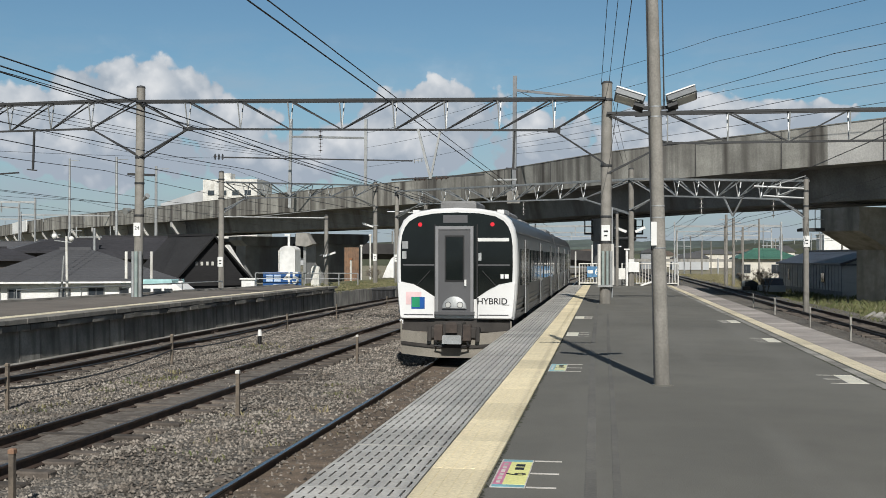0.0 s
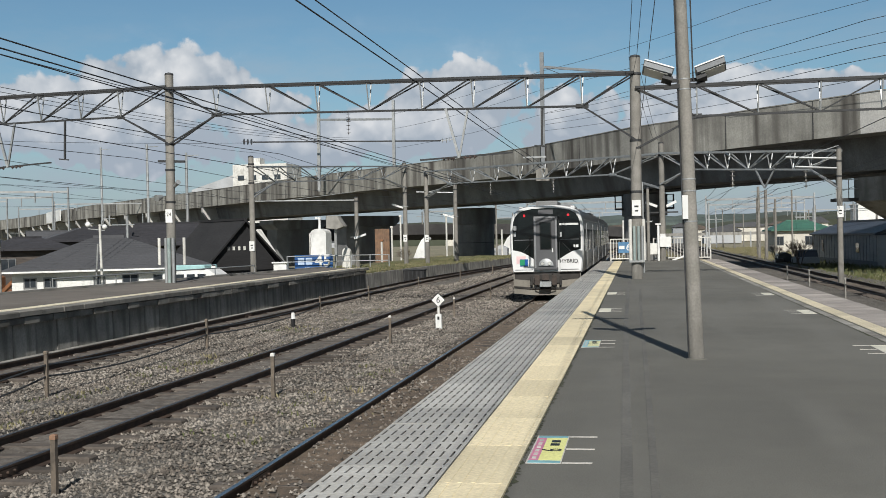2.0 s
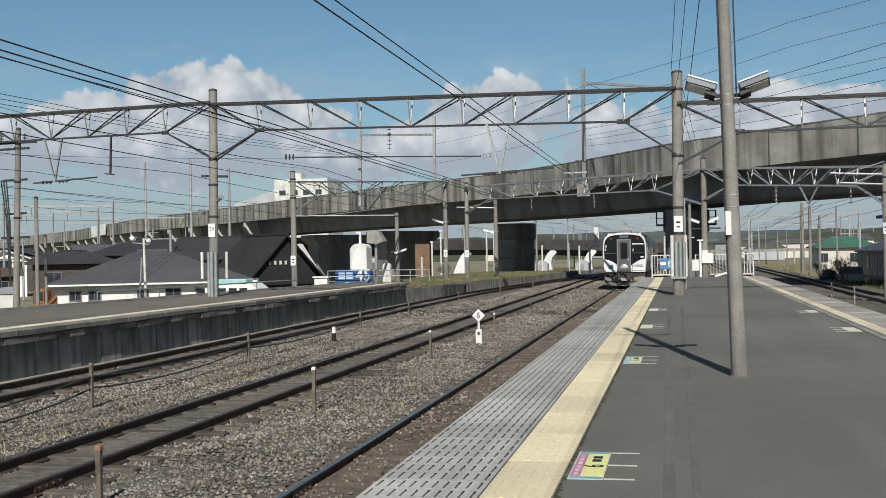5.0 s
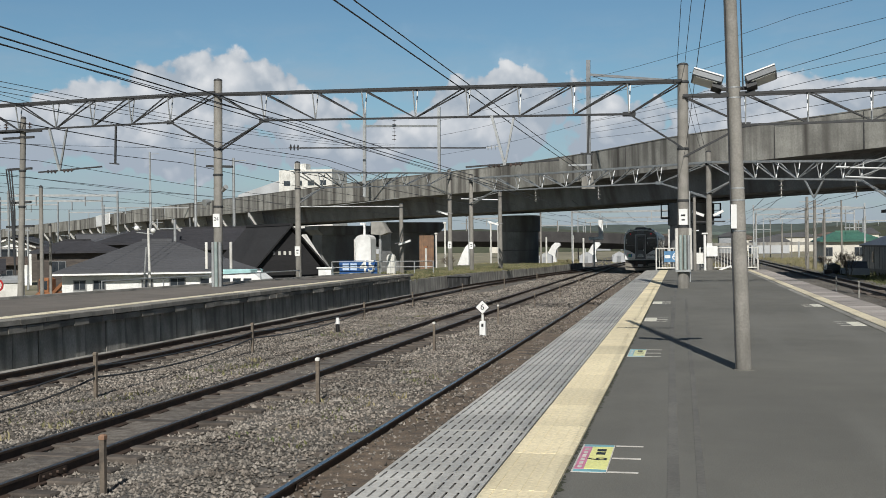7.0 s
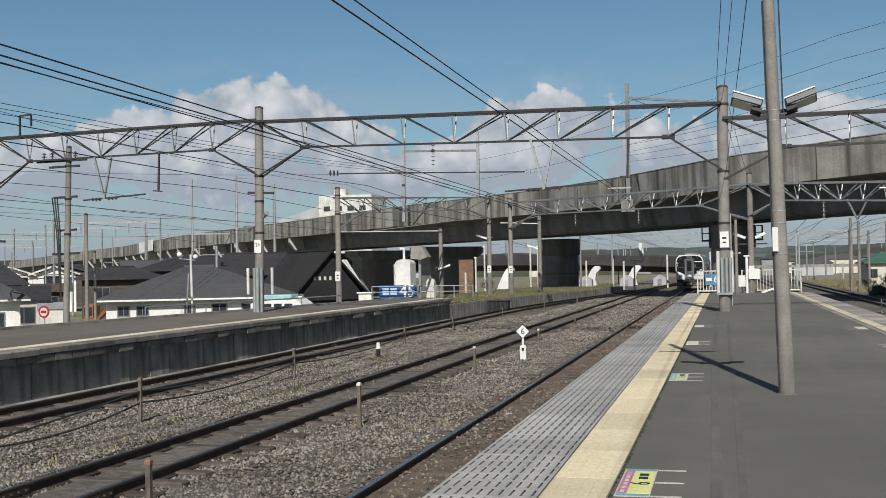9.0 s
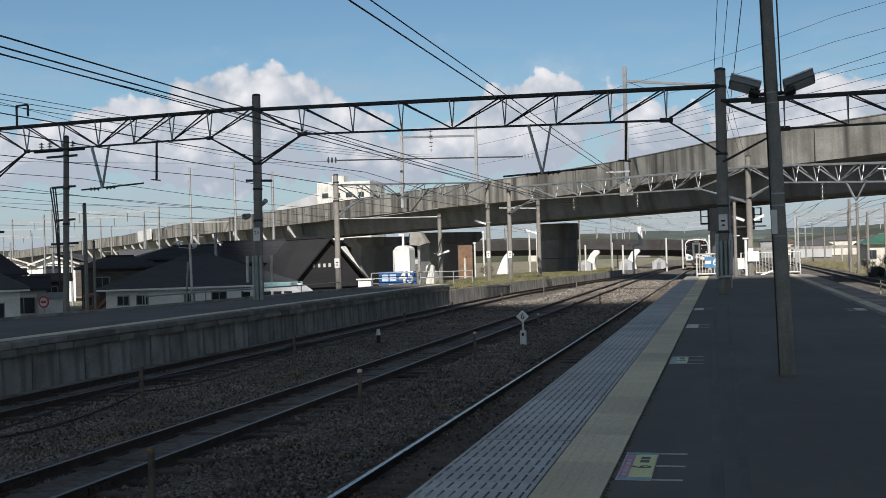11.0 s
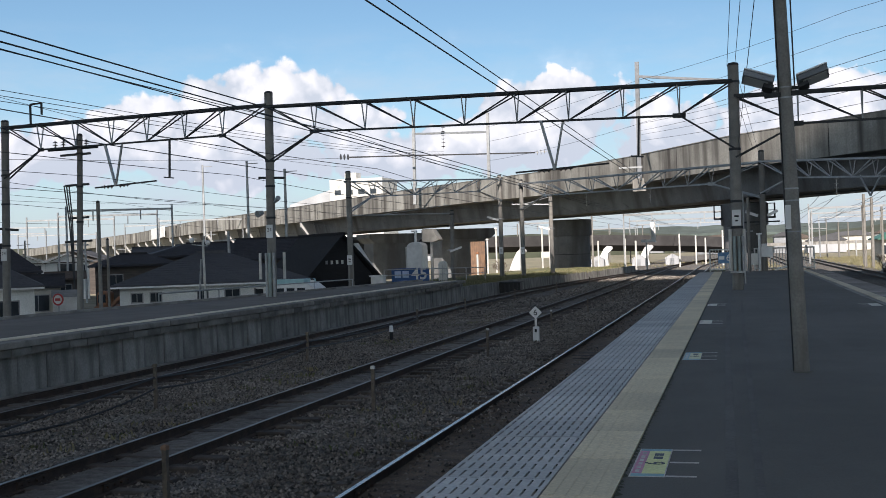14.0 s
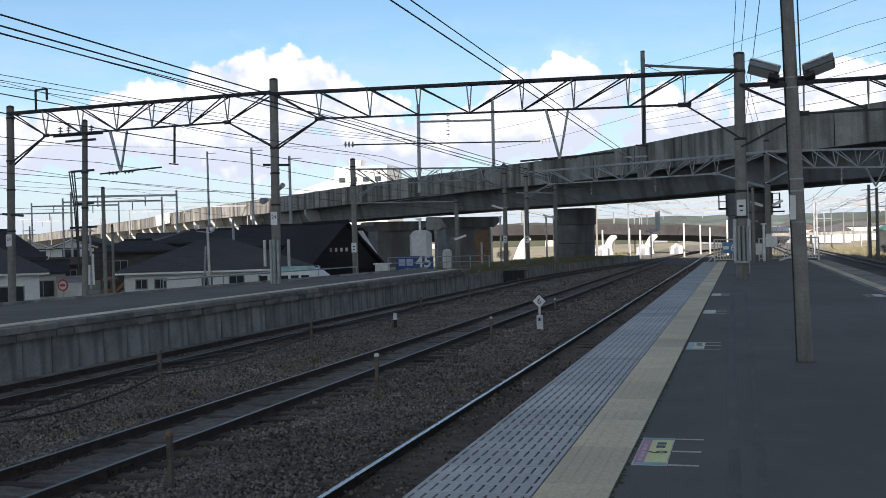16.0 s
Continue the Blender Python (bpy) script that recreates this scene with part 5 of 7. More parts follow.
        part("tail_lamp", MB().tube((s * 0.86, 0.05, 3.25), (s * 0.86, 0.018, 3.25), 0.05, n=14), M_TAIL, glass, "red tail lamp")
        part("wiper", MB().bar((s * 0.95, 0.018, 1.80), (s * 0.62, 0.018, 2.16), 0.02), M_BLACK, glass, "thin wiper")
        part("corner_seam", MB().bar((s * 0.50, 0.012, 1.5), (s * 0.50, 0.012, 3.25), 0.03, 0.01), M_BLACK, glass)
        part("step_handle", MB().bar((s * 1.30, -0.02, 0.30), (s * 1.30, -0.02, 0.98), 0.035), M_SKIRT, tr, "grey step rail")
        part("roof_cowl", MB().bar((s * 1.02, 0.4, 3.56), (s * 0.95, 2.6, 3.62), 0.16, 0.10), M_TWHITE, tr, "pale cowl along the roof edge")
    part("cab_blind", MB().box(0.50, 1.25, 0.020, 0.034, 2.85, 2.93), M_WHITE, glass, "pale blind behind the glass")
    part("destination_panel", MB().box(-0.31, 0.27, 0.018, 0.034, 3.29, 3.47), M_TDOOR, glass, "blank destination display")
    part("sticker", MB().box(-1.29, -1.15, 0.020, 0.034, 2.68, 2.86), M_GALV, glass)
    part("sticker", MB().box(-1.29, -1.19, 0.020, 0.034, 2.44, 2.62), M_GALV, glass)
    part("sticker", MB().box(0.53, 0.60, 0.020, 0.034, 2.40, 2.58), M_GALV, glass)
    door = part("end_door", MB().box(-0.48, 0.42, -0.05, 0.06, 1.20, 3.21), M_TDOOR, tr, "grey gangway door")
    part("door_frame", MB().box(-0.48, -0.41, -0.075, -0.048, 1.20, 3.21).box(0.35, 0.42, -0.075, -0.048, 1.20, 3.21).box(-0.41, 0.35, -0.075, -0.048, 3.13, 3.21), M_DOORFRAME, door)
    part("window_gasket", MB().box(-0.26, 0.205, -0.060, -0.048, 1.90, 2.99), M_BLACK, door)
    part("door_window", MB().box(-0.225, 0.17, -0.068, -0.058, 1.94, 2.95), M_TGLASS, door, "tall dark door window")
    part("door_handle", MB().box(0.21, 0.255, -0.085, -0.05, 1.80, 1.95), M_WHITE, door, "white handle")
    dome = [(0.29 * math.cos(math.pi * k / 12), 1.27 + 0.29 * math.sin(math.pi * k / 12)) for k in range(13)]
    part("marker_lamp", shell([(x - 0.03, z) for x, z in dome], ((-0.04, 0.0), (-0.09, 0.0), (-0.11, 0.03)), (-0.03, 1.37)), M_GALV, tr, "half-round headlamp cluster", smooth=True)
    for x in (-0.17, 0.11):
        part("headlamp", MB().tube((x, -0.10, 1.36), (x, -0.125, 1.36), 0.06, n=14), M_LENS, tr, "round headlamp")
        part("lamp_rim", MB().tube((x, -0.10, 1.36), (x, -0.116, 1.36), 0.075, n=14), M_TDOOR, tr)
    part("door_sill", MB().box(-0.50, 0.44, -0.10, 0.02, 1.13, 1.20), M_TDOOR, tr)
    # writing and marks
    face = lambda x, z: pose(x, -0.033, z, 90, 0, 0)
    text_part("lettering", "HYBRID", 0.205, face(0.86, 1.44), M_BLACK, tr, "bold black printed word", bold=0.0028)
    part("lettering_line", MB().box(1.10, 1.26, -0.034, -0.030, 1.355, 1.37), M_BLACK, tr)
    part("livery_square", MB().box(-1.06, -0.74, -0.036, -0.028, 1.26, 1.54), M_LBLUE, tr)
    part("livery_square", MB().box(-1.05, -0.86, -0.040, -0.034, 1.30, 1.53), M_GREEN, tr)
    part("livery_square", MB().box(-1.19, -1.06, -0.035, -0.028, 1.36, 1.66), M_LPINK, tr)
    part("livery_square", MB().box(-1.06, -0.82, -0.0345, -0.028, 1.54, 1.66), M_LPINK, tr)
    part("operator_mark", MB().box(1.05, 1.12, 0.018, 0.032, 1.98, 2.08), M_WHITE, glass, "small white mark")
    part("operator_mark", MB().box(1.15, 1.24, 0.018, 0.032, 1.98, 2.08), M_WHITE, glass, "small white mark")
    # solid dark block stands in for the shade below the white panels
    part("panel_shadow_gap", MB().box(-1.28, 1.28, 0.10, 0.40, 0.72, 1.0), M_UNDER, tr, "dark block painted for the shade under the white panels")
    # coupler, hoses and plough
    cp = part("coupler", MB().box(-0.22, 0.22, -0.55, 0.3, 0.62, 0.98, bev=0.04), M_UNDER, tr, "rusty knuckle coupler")
    part("coupler_head", MB().box(-0.15, 0.11, -0.66, -0.5, 0.74, 0.98, bev=0.05), M_COUPLER, cp)
    part("coupler_box", MB().box(-0.24, 0.20, -0.62, -0.40, 0.48, 0.68, bev=0.02), M_GALV, cp, "pale electric coupler box")
    part("beam", MB().box(-0.62, 0.58, -0.30, 0.3, 0.60, 0.84, bev=0.03), M_UNDER, tr)
    for x in (-0.58, 0.55):
        part("hose", MB().tube((x, -0.28, 0.86), (x, -0.34, 0.52), 0.05, n=8), M_UNDER, tr, "black hose")
    for x in (-0.36, 0.30):
        part("jumper_box", MB().box(x - 0.10, x + 0.10, -0.42, -0.2, 0.55, 0.92, bev=0.03), M_COUPLER, tr, "rusty cable socket")
        part("cable", pipe([(x, -0.35, 0.58), (x * 1.2, -0.42, 0.42), (x * 0.6, -0.45, 0.40), (x * 0.4, -0.4, 0.55)], 0.028), M_BLACK, tr, "looped black cable")
    rim = [(-1.30, -0.02), (-0.9, -0.16), (-0.45, -0.24), (0.45, -0.24), (0.9, -0.16), (1.30, -0.02)]
    for name, z0, z1, m, push in (("plough", 0.50, 0.76, M_SKIRT, 0.0), ("plough_lip", 0.43, 0.50, M_UNDER, 0.04), ("plough_foot", 0.20, 0.43, M_SKIRT, 0.0)):
        mb = MB()
        for x, y in rim:
            drop = 0.10 * (1 - abs(x) / 1.3)
            mb.v += [(x, y - push, z0 - drop), (x, y - push, z1 - drop), (x, y + 0.09, z1 - drop), (x, y + 0.09, z0 - drop)]
        mb.f = [(k * 4 + i, k * 4 + (i + 1) % 4, k * 4 + 4 + (i + 1) % 4, k * 4 + 4 + i) for k in range(5) for i in range(4)] + [(0, 1, 2, 3), (23, 22, 21, 20)]
        part(name, mb, m, tr, "curved grey rail guard" if m is M_SKIRT else "dark lip of the rail guard")
    part("roof_hood", MB().box(-0.44, 0.42, 0.5, 2.4, 3.58, 3.83, bev=0.05), M_ROOFT, tr, "ribbed roof box")
    for y in (12.0, 22.5):
        part("aerial", MB().bar((0.45, y, 3.6), (0.45, y, 3.95), 0.03).bar((0.45, y - 0.3, 3.95), (0.45, y + 0.3, 3.95), 0.03), M_STEEL, tr)
    return tr


M_COUPLER = mat("coupler_rust", (0.06, 0.045, 0.037), (0.035, 0.027, 0.023), scale=5, rough=0.8)
TRAIN = build_train()


# ---------------------------------------------------------------- on and beside the platform
M_PLATE_Y = mat("plate_yellow", (0.70, 0.69, 0.27), (0.63, 0.62, 0.24), rough=0.5, bump=0.02)
M_PLATE_P = mat("plate_pink", (0.62, 0.22, 0.33), rough=0.5, bump=0.02)
M_PLATE_C = mat("plate_cyan", (0.22, 0.45, 0.50), rough=0.5, bump=0.02)
M_PLATE_PALE = mat("plate_pale_yellow", (0.66, 0.65, 0.36), (0.58, 0.57, 0.33), rough=0.5, bump=0.02)
M_CREAMY = mat("plate_cream", (0.70, 0.67, 0.55), (0.62, 0.60, 0.50), rough=0.5, bump=0.02)
M_MARK = mat("worn_white_line", (0.60, 0.57, 0.52), (0.42, 0.40, 0.37), scale=6, rough=0.8)
M_TEAL = mat("pale_teal", (0.35, 0.55, 0.55), (0.28, 0.46, 0.46), rough=0.4, bump=0.02)
M_ORANGE = mat("orange_paint", (0.27, 0.115, 0.05), (0.19, 0.085, 0.04), rough=0.5)
M_RED = mat("red_paint", (0.45, 0.03, 0.03), rough=0.4, bump=0)
M_MOSS = mat("dark_moss", (0.035, 0.035, 0.022), (0.05, 0.055, 0.025), scale=20, rough=1.0)


def boarding_mark(y, side, worn=0):
    """A car-number plate on the asphalt with three door lines beside it."""
    s = side
    x = -0.735 if s > 0 else 3.165
    t = thing("boarding_mark", "yellow car-number plate with three white door lines", "floor mark", (x, y, 0), "boarding marks")
    bx = lambda a, b, y0, y1, z: MB().box(min(x + s * a, x + s * b), max(x + s * a, x + s * b), y + y0, y + y1, 0.0005, z)
    part("plate", bx(0.0, 0.235, -0.5, 0.5, 0.003), M_MARK, t, "pale backing plate")
    part("side_strip", bx(0.012, 0.075, -0.40, 0.40, 0.005), (M_PLATE_P, M_PLATE_C, M_CREAMY)[worn], t)
    part("yellow_panel", bx(0.078, 0.228, -0.40, 0.40, 0.0052), (M_PLATE_Y, M_PLATE_PALE, M_CREAMY)[worn], t)
    for a, b in ((-0.485, -0.41), (0.41, 0.485)):
        part("cyan_strip", bx(0.012, 0.228, a, b, 0.005), M_PLATE_C if worn < 2 else M_CREAMY, t)
    for k in range(6):
        part("small_writing", bx(0.03, 0.058, -0.36 + k * 0.125, -0.28 + k * 0.125, 0.006), M_MARK, t)
    if worn == 2:
        for k in (-0.47, 0.0, 0.47):
            part("door_line", bx(0.24, 0.44, k - 0.018, k + 0.018, 0.003), M_MARK, t, "worn white line")
        return
    text_part("number", "6", 0.20, pose(x + s * 0.15, y - 0.06, 0.0055, 0, 0, 90), M_BLACK, t)
    for k in range(2):
        part("writing_bar", bx(0.12, 0.185, 0.10 + k * 0.12, 0.19 + k * 0.12, 0.006), M_BLACK, t)
    for k in (-0.47, 0.0, 0.47):
        part("door_line", bx(0.24, 0.44, k - 0.018, k + 0.018, 0.003), M_MARK, t, "worn white line")


for yb, worn in ((7.72, 0), (15.2, 1), (21.9, 2), (28.1, 2)):
    boarding_mark(yb, 1, worn)
for yb in (14.3, 20.9, 26.9):
    boarding_mark(yb, -1, 2)


def build_moss():
    rng, mb = random.Random(3), MB()
    for x0, s in ((-0.765, 1), (3.215, -1)):
        y = 4.0
        while y < 30:
            ln, w = rng.uniform(0.04, 0.16), rng.uniform(0.006, 0.05)
            mb.add([(x0, y, 0.0045), (x0 + s * w * 0.5, y + ln * 0.2, 0.003), (x0 + s * w, y + ln * 0.5, 0.0015), (x0 + s * w * 0.4, y + ln * 0.9, 0.002), (x0, y + ln, 0.0045)], [(0, 1, 2, 3, 4)])
            y += ln * rng.uniform(0.8, 1.4)
    solo("moss_edge", mb, M_MOSS, "dark ragged moss and grit along the yellow paving", "moss", "stuff")


build_moss()


def stake(x, y, h, material, cap=None):
    z = BED - 0.1
    p = thing("marker_stake", "short weathered stake standing in the ballast", "stake", (x, y, z), "stakes beside the tracks")
    part("post", MB().box(x - 0.028, x + 0.028, y - 0.028, y + 0.028, z, BED + h, bev=0.01), material, p)
    part("cap", MB().box(x - 0.034, x + 0.034, y - 0.034, y + 0.034, BED + h - 0.02, BED + h + 0.035, bev=0.015), cap or material, p)


M_STAKECAP = mat("faded_orange_cap", (0.30, 0.17, 0.10), (0.20, 0.12, 0.08), rough=0.8)
M_STAKE = mat("weathered_wood", (0.16, 0.13, 0.10), (0.09, 0.075, 0.06), scale=8, rough=0.95)
for k, (x, y, h) in enumerate(((-6.05, 10.62, 0.62), (-5.98, 17.46, 0.74), (-6.1, 26.8, 0.68), (-6.0, 36.0, 0.6), (-5.9, 44.5, 0.6), (-5.8, 53.0, 0.6), (-5.7, 62.0, 0.6))):
    stake(x, y, h, M_STAKE, M_STAKECAP if k == 0 else M_WHITE_OLD if k < 4 else None)
for x, y, h in ((-10.15, 17.6, 0.78), (-10.5, 25.7, 0.72), (-11.1, 37.6, 0.62), (-11.4, 46.0, 0.6), (-11.2, 56.0, 0.6), (-10.6, 66, 0.6), (-9.9, 76, 0.6)):
    stake(x, y, h, M_STAKE)
for x, y, h in ((7.7, 36.2, 0.75), (7.75, 43.4, 0.75), (7.8, 52.5, 0.75), (7.8, 60, 0.75), (7.9, 30.0, 0.75)):
    stake(x, y, h, M_CONC)


def build_track_cables():
    for label, pts, sag in (("black cable slung low along the rails", [(-10.15, 6, -0.98), (-10.15, 17.6, -0.55), (-10.5, 25.7, -0.6), (-11.1, 37.6, -0.7), (-11.4, 46, -0.75), (-11.2, 56, -0.75)], 0.10),
                            ("pale signal cable slung low along the rails", [(-11.2, 4, -1.05), (-10.9, 14, -1.03), (-10.15, 17.6, -0.75), (-10.5, 25.7, -0.75), (-11.1, 37.6, -0.8)], 0.14),
                            ("black cable slung beside the far rails", [(7.9, 30, -0.6), (7.7, 36.2, -0.6), (7.75, 43.4, -0.6), (7.8, 52.5, -0.6), (7.8, 60, -0.6)], 0.08)):
        solo("ground_cable", pipe(sagging(pts, sag), 0.018), M_WIRE, label, "cable", base=pts[0], group="cables along the tracks")


build_track_cables()


def build_six_sign():
    x, y = -5.62, 31.0
    p = thing("track_sign", "white diamond stop sign on a short post in the ballast", "sign", (x, y, BED))
    part("post", MB().box(x - 0.03, x + 0.03, y - 0.03, y + 0.03, BED - 0.1, -0.45), M_WHITE_OLD, p)
    part("sleeve", MB().box(x - 0.085, x + 0.085, y - 0.06, y + 0.06, BED - 0.03, -0.68, bev=0.02), M_WHITE, p, "white square sleeve")
    part("sleeve_mark", MB().box(x - 0.03, x + 0.03, y - 0.066, y - 0.058, -0.84, -0.75), M_BLACK, p)
    d = lambda r: [(x, -0.28 - r), (x + r, -0.28), (x, -0.28 + r), (x - r, -0.28)]
    part("rim", MB().prism(d(0.215), y - 0.03, y - 0.015), M_BLACK, p, "dark rim")
    part("board", MB().prism(d(0.19), y - 0.036, y - 0.028), M_WHITE, p, "white diamond board")
    text_part("number", "6", 0.24, pose(x, y - 0.038, -0.28, 90, 0, 0), M_BLACK, p)
    q = thing("track_marker", "small black and white marker peg in the ballast", "marker", (-10.3, 32.0, BED))
    part("peg", MB().tube((-10.3, 32, BED - 0.1), (-10.3, 32, -0.85), 0.06, n=10), M_BLACK, q)
    part("head", MB().tube((-10.3, 32, -0.85), (-10.3, 32, -0.66), 0.07, 0.05, 10), M_WHITE, q)


build_six_sign()


def build_end_fence():
    y = 61.6
    f = thing("platform_fence", "white tubular fence across the platform end", "fence", (1.2, y, 0))
    for x0, x1, gap in ((-1.40, -0.15, 0.14), (0.95, 4.0, 0.155)):
        for z in (0.12, 1.2):
            part("rail", MB().tube((x0, y, z), (x1, y, z), 0.035, n=8), M_WHITE_OLD, f)
        n = int((x1 - x0) / gap)
        for k in range(n + 1):
            x = x0 + (x1 - x0) * k / n
            heavy = k in (0, n)
            part("post" if heavy else "bar", MB().tube((x, y, 0.0 if heavy else 0.12), (x, y, 1.22 if heavy else 1.2), 0.04 if heavy else 0.017, n=8), M_WHITE_OLD, f)
    s = thing("number_sign", "blue board with a white six on the fence", "sign", (-0.6, y - 0.06, 0.5))
    part("board", MB().box(-0.98, -0.22, y - 0.07, y - 0.05, 0.45, 1.05), M_BLUE_PALE, s)
    text_part("number", "6", 0.55, pose(-0.42, y - 0.075, 0.75, 90, 0, 0), M_WHITE, s)
    part("writing_bar", MB().box(-0.94, -0.64, y - 0.076, y - 0.068, 0.66, 0.84), M_WHITE, s)
    c = thing("control_cabinet", "white steel control cabinet on a post at the platform end", "cabinet", (1.2, 60.9, 0))
    part("post", MB().tube((1.2, 60.9, 0), (1.2, 60.9, 2.0), 0.07, n=10), M_WHITE, c)
    part("lamp_head", MB().box(1.05, 1.35, 60.8, 61.0, 1.95, 2.03), M_WHITE, c)
    part("box", MB().box(1.28, 1.86, 60.75, 61.0, 0.75, 1.3, bev=0.02), M_WHITE, c)
    part("panel", MB().box(0.72, 1.12, 60.9, 61.1, 0.35, 0.95, bev=0.02), M_WHITE_OLD, c)
    part("strut", MB().bar((1.95, 61.4, 0.0), (2.6, 61.4, 0.22), 0.09), M_WHITE, c)
    g = thing("lamp_bracket", "pale lamp boxes on a steel bracket at the end pole", "bracket", (1.44, 61.0, 2.6))
    part("bracket", MB().bar((0.3, 61.1, 2.63), (2.3, 61.1, 2.63), 0.08), M_STEEL, g)
    part("lamp_arm", MB().tube((-0.2, 60.95, 2.1), (0.9, 60.95, 2.15), 0.035, n=8), M_GALV, g)
    for sx in (-0.9, 0.75):
        part("floodlight", MB().bar((1.44 + sx, 60.8, 3.2), (1.44 + sx * 0.3, 60.85, 2.95), 0.14), M_WHITE, g, "white lamp box")


M_BLUE_PALE = mat("pale_blue_board", (0.10, 0.24, 0.42), rough=0.4, bump=0.02)
build_end_fence()


# ---------------------------------------------------------------- beyond the low platform
def build_road_sign():
    y = 72.0
    s = thing("road_sign", "large blue route board with white numerals and wording", "sign", (-21.65, y, GROUND - 0.5))
    for x in (-22.7, -20.6):
        part("post", MB().tube((x, y + 0.1, GROUND - 1.2), (x, y + 0.1, 0.5), 0.06, n=8), M_GALV, s)
    part("board", MB().box(-22.98, -20.3, y - 0.05, y + 0.05, -0.95, 0.55, bev=0.02), M_BLUE, s, "deep blue board")
    text_part("number", "45", 1.12, pose(-20.98, y - 0.06, 0.12, 90, 0, 0), M_WHITE, s, "white numerals", bold=0.02)
    for k in range(2):
        part("writing_bar", MB().box(-22.75 + k * 0.56, -22.29 + k * 0.56, y - 0.062, y - 0.048, -0.10, 0.36), M_SIGNBAR, s)
    for k in range(3):
        part("writing_bar", MB().box(-22.25 + k * 0.5, -21.9 + k * 0.5, y - 0.062, y - 0.048, -0.75, -0.3), M_WHITE, s)
    f = thing("site_fence", "grey tubular fence beside the blue route board", "fence", (-19.5, 71.5, -0.4))
    for x in (-23.4, -20.0, -18.9, -17.6, -16.3):
        part("post", MB().tube((x, 71.6, -0.9), (x, 71.6, 0.5), 0.04, n=8), M_GALV, f)
    for z in (0.48, 0.1):
        part("rail", MB().tube((-23.4, 71.6, z), (-16.3, 71.6, z), 0.03, n=8), M_GALV, f)
    b = thing("plant_trough", "white ribbed plastic trough beside the blue board", "trough", (-23.6, 71, -0.4))
    part("box", MB().box(-24.1, -23.2, 70.8, 71.3, -0.6, 0.05, bev=0.03), M_WHITE, b)
    part("rim", MB().box(-24.2, -23.1, 70.7, 71.4, 0.05, 0.14), M_WHITE, b)


M_SIGNBAR = mat("sign_wording", (0.45, 0.55, 0.72), (0.36, 0.46, 0.62), rough=0.5, bump=0)
build_road_sign()


def build_trough():
    c = thing("equipment_crate", "dark mesh equipment crate beside the track", "crate", (-13.9, 68.2, BED))
    part("body", MB().box(-14.55, -13.2, 67.8, 68.6, BED - 0.05, -0.5, bev=0.04), M_BLACK, c)
    part("lid", MB().box(-14.6, -13.15, 67.75, 68.65, -0.5, -0.44), M_STEEL, c)
    for k in range(5):
        part("slat", MB().box(-14.5 + k * 0.27, -14.42 + k * 0.27, 67.77, 67.8, BED, -0.55), M_STEEL, c)


build_trough()


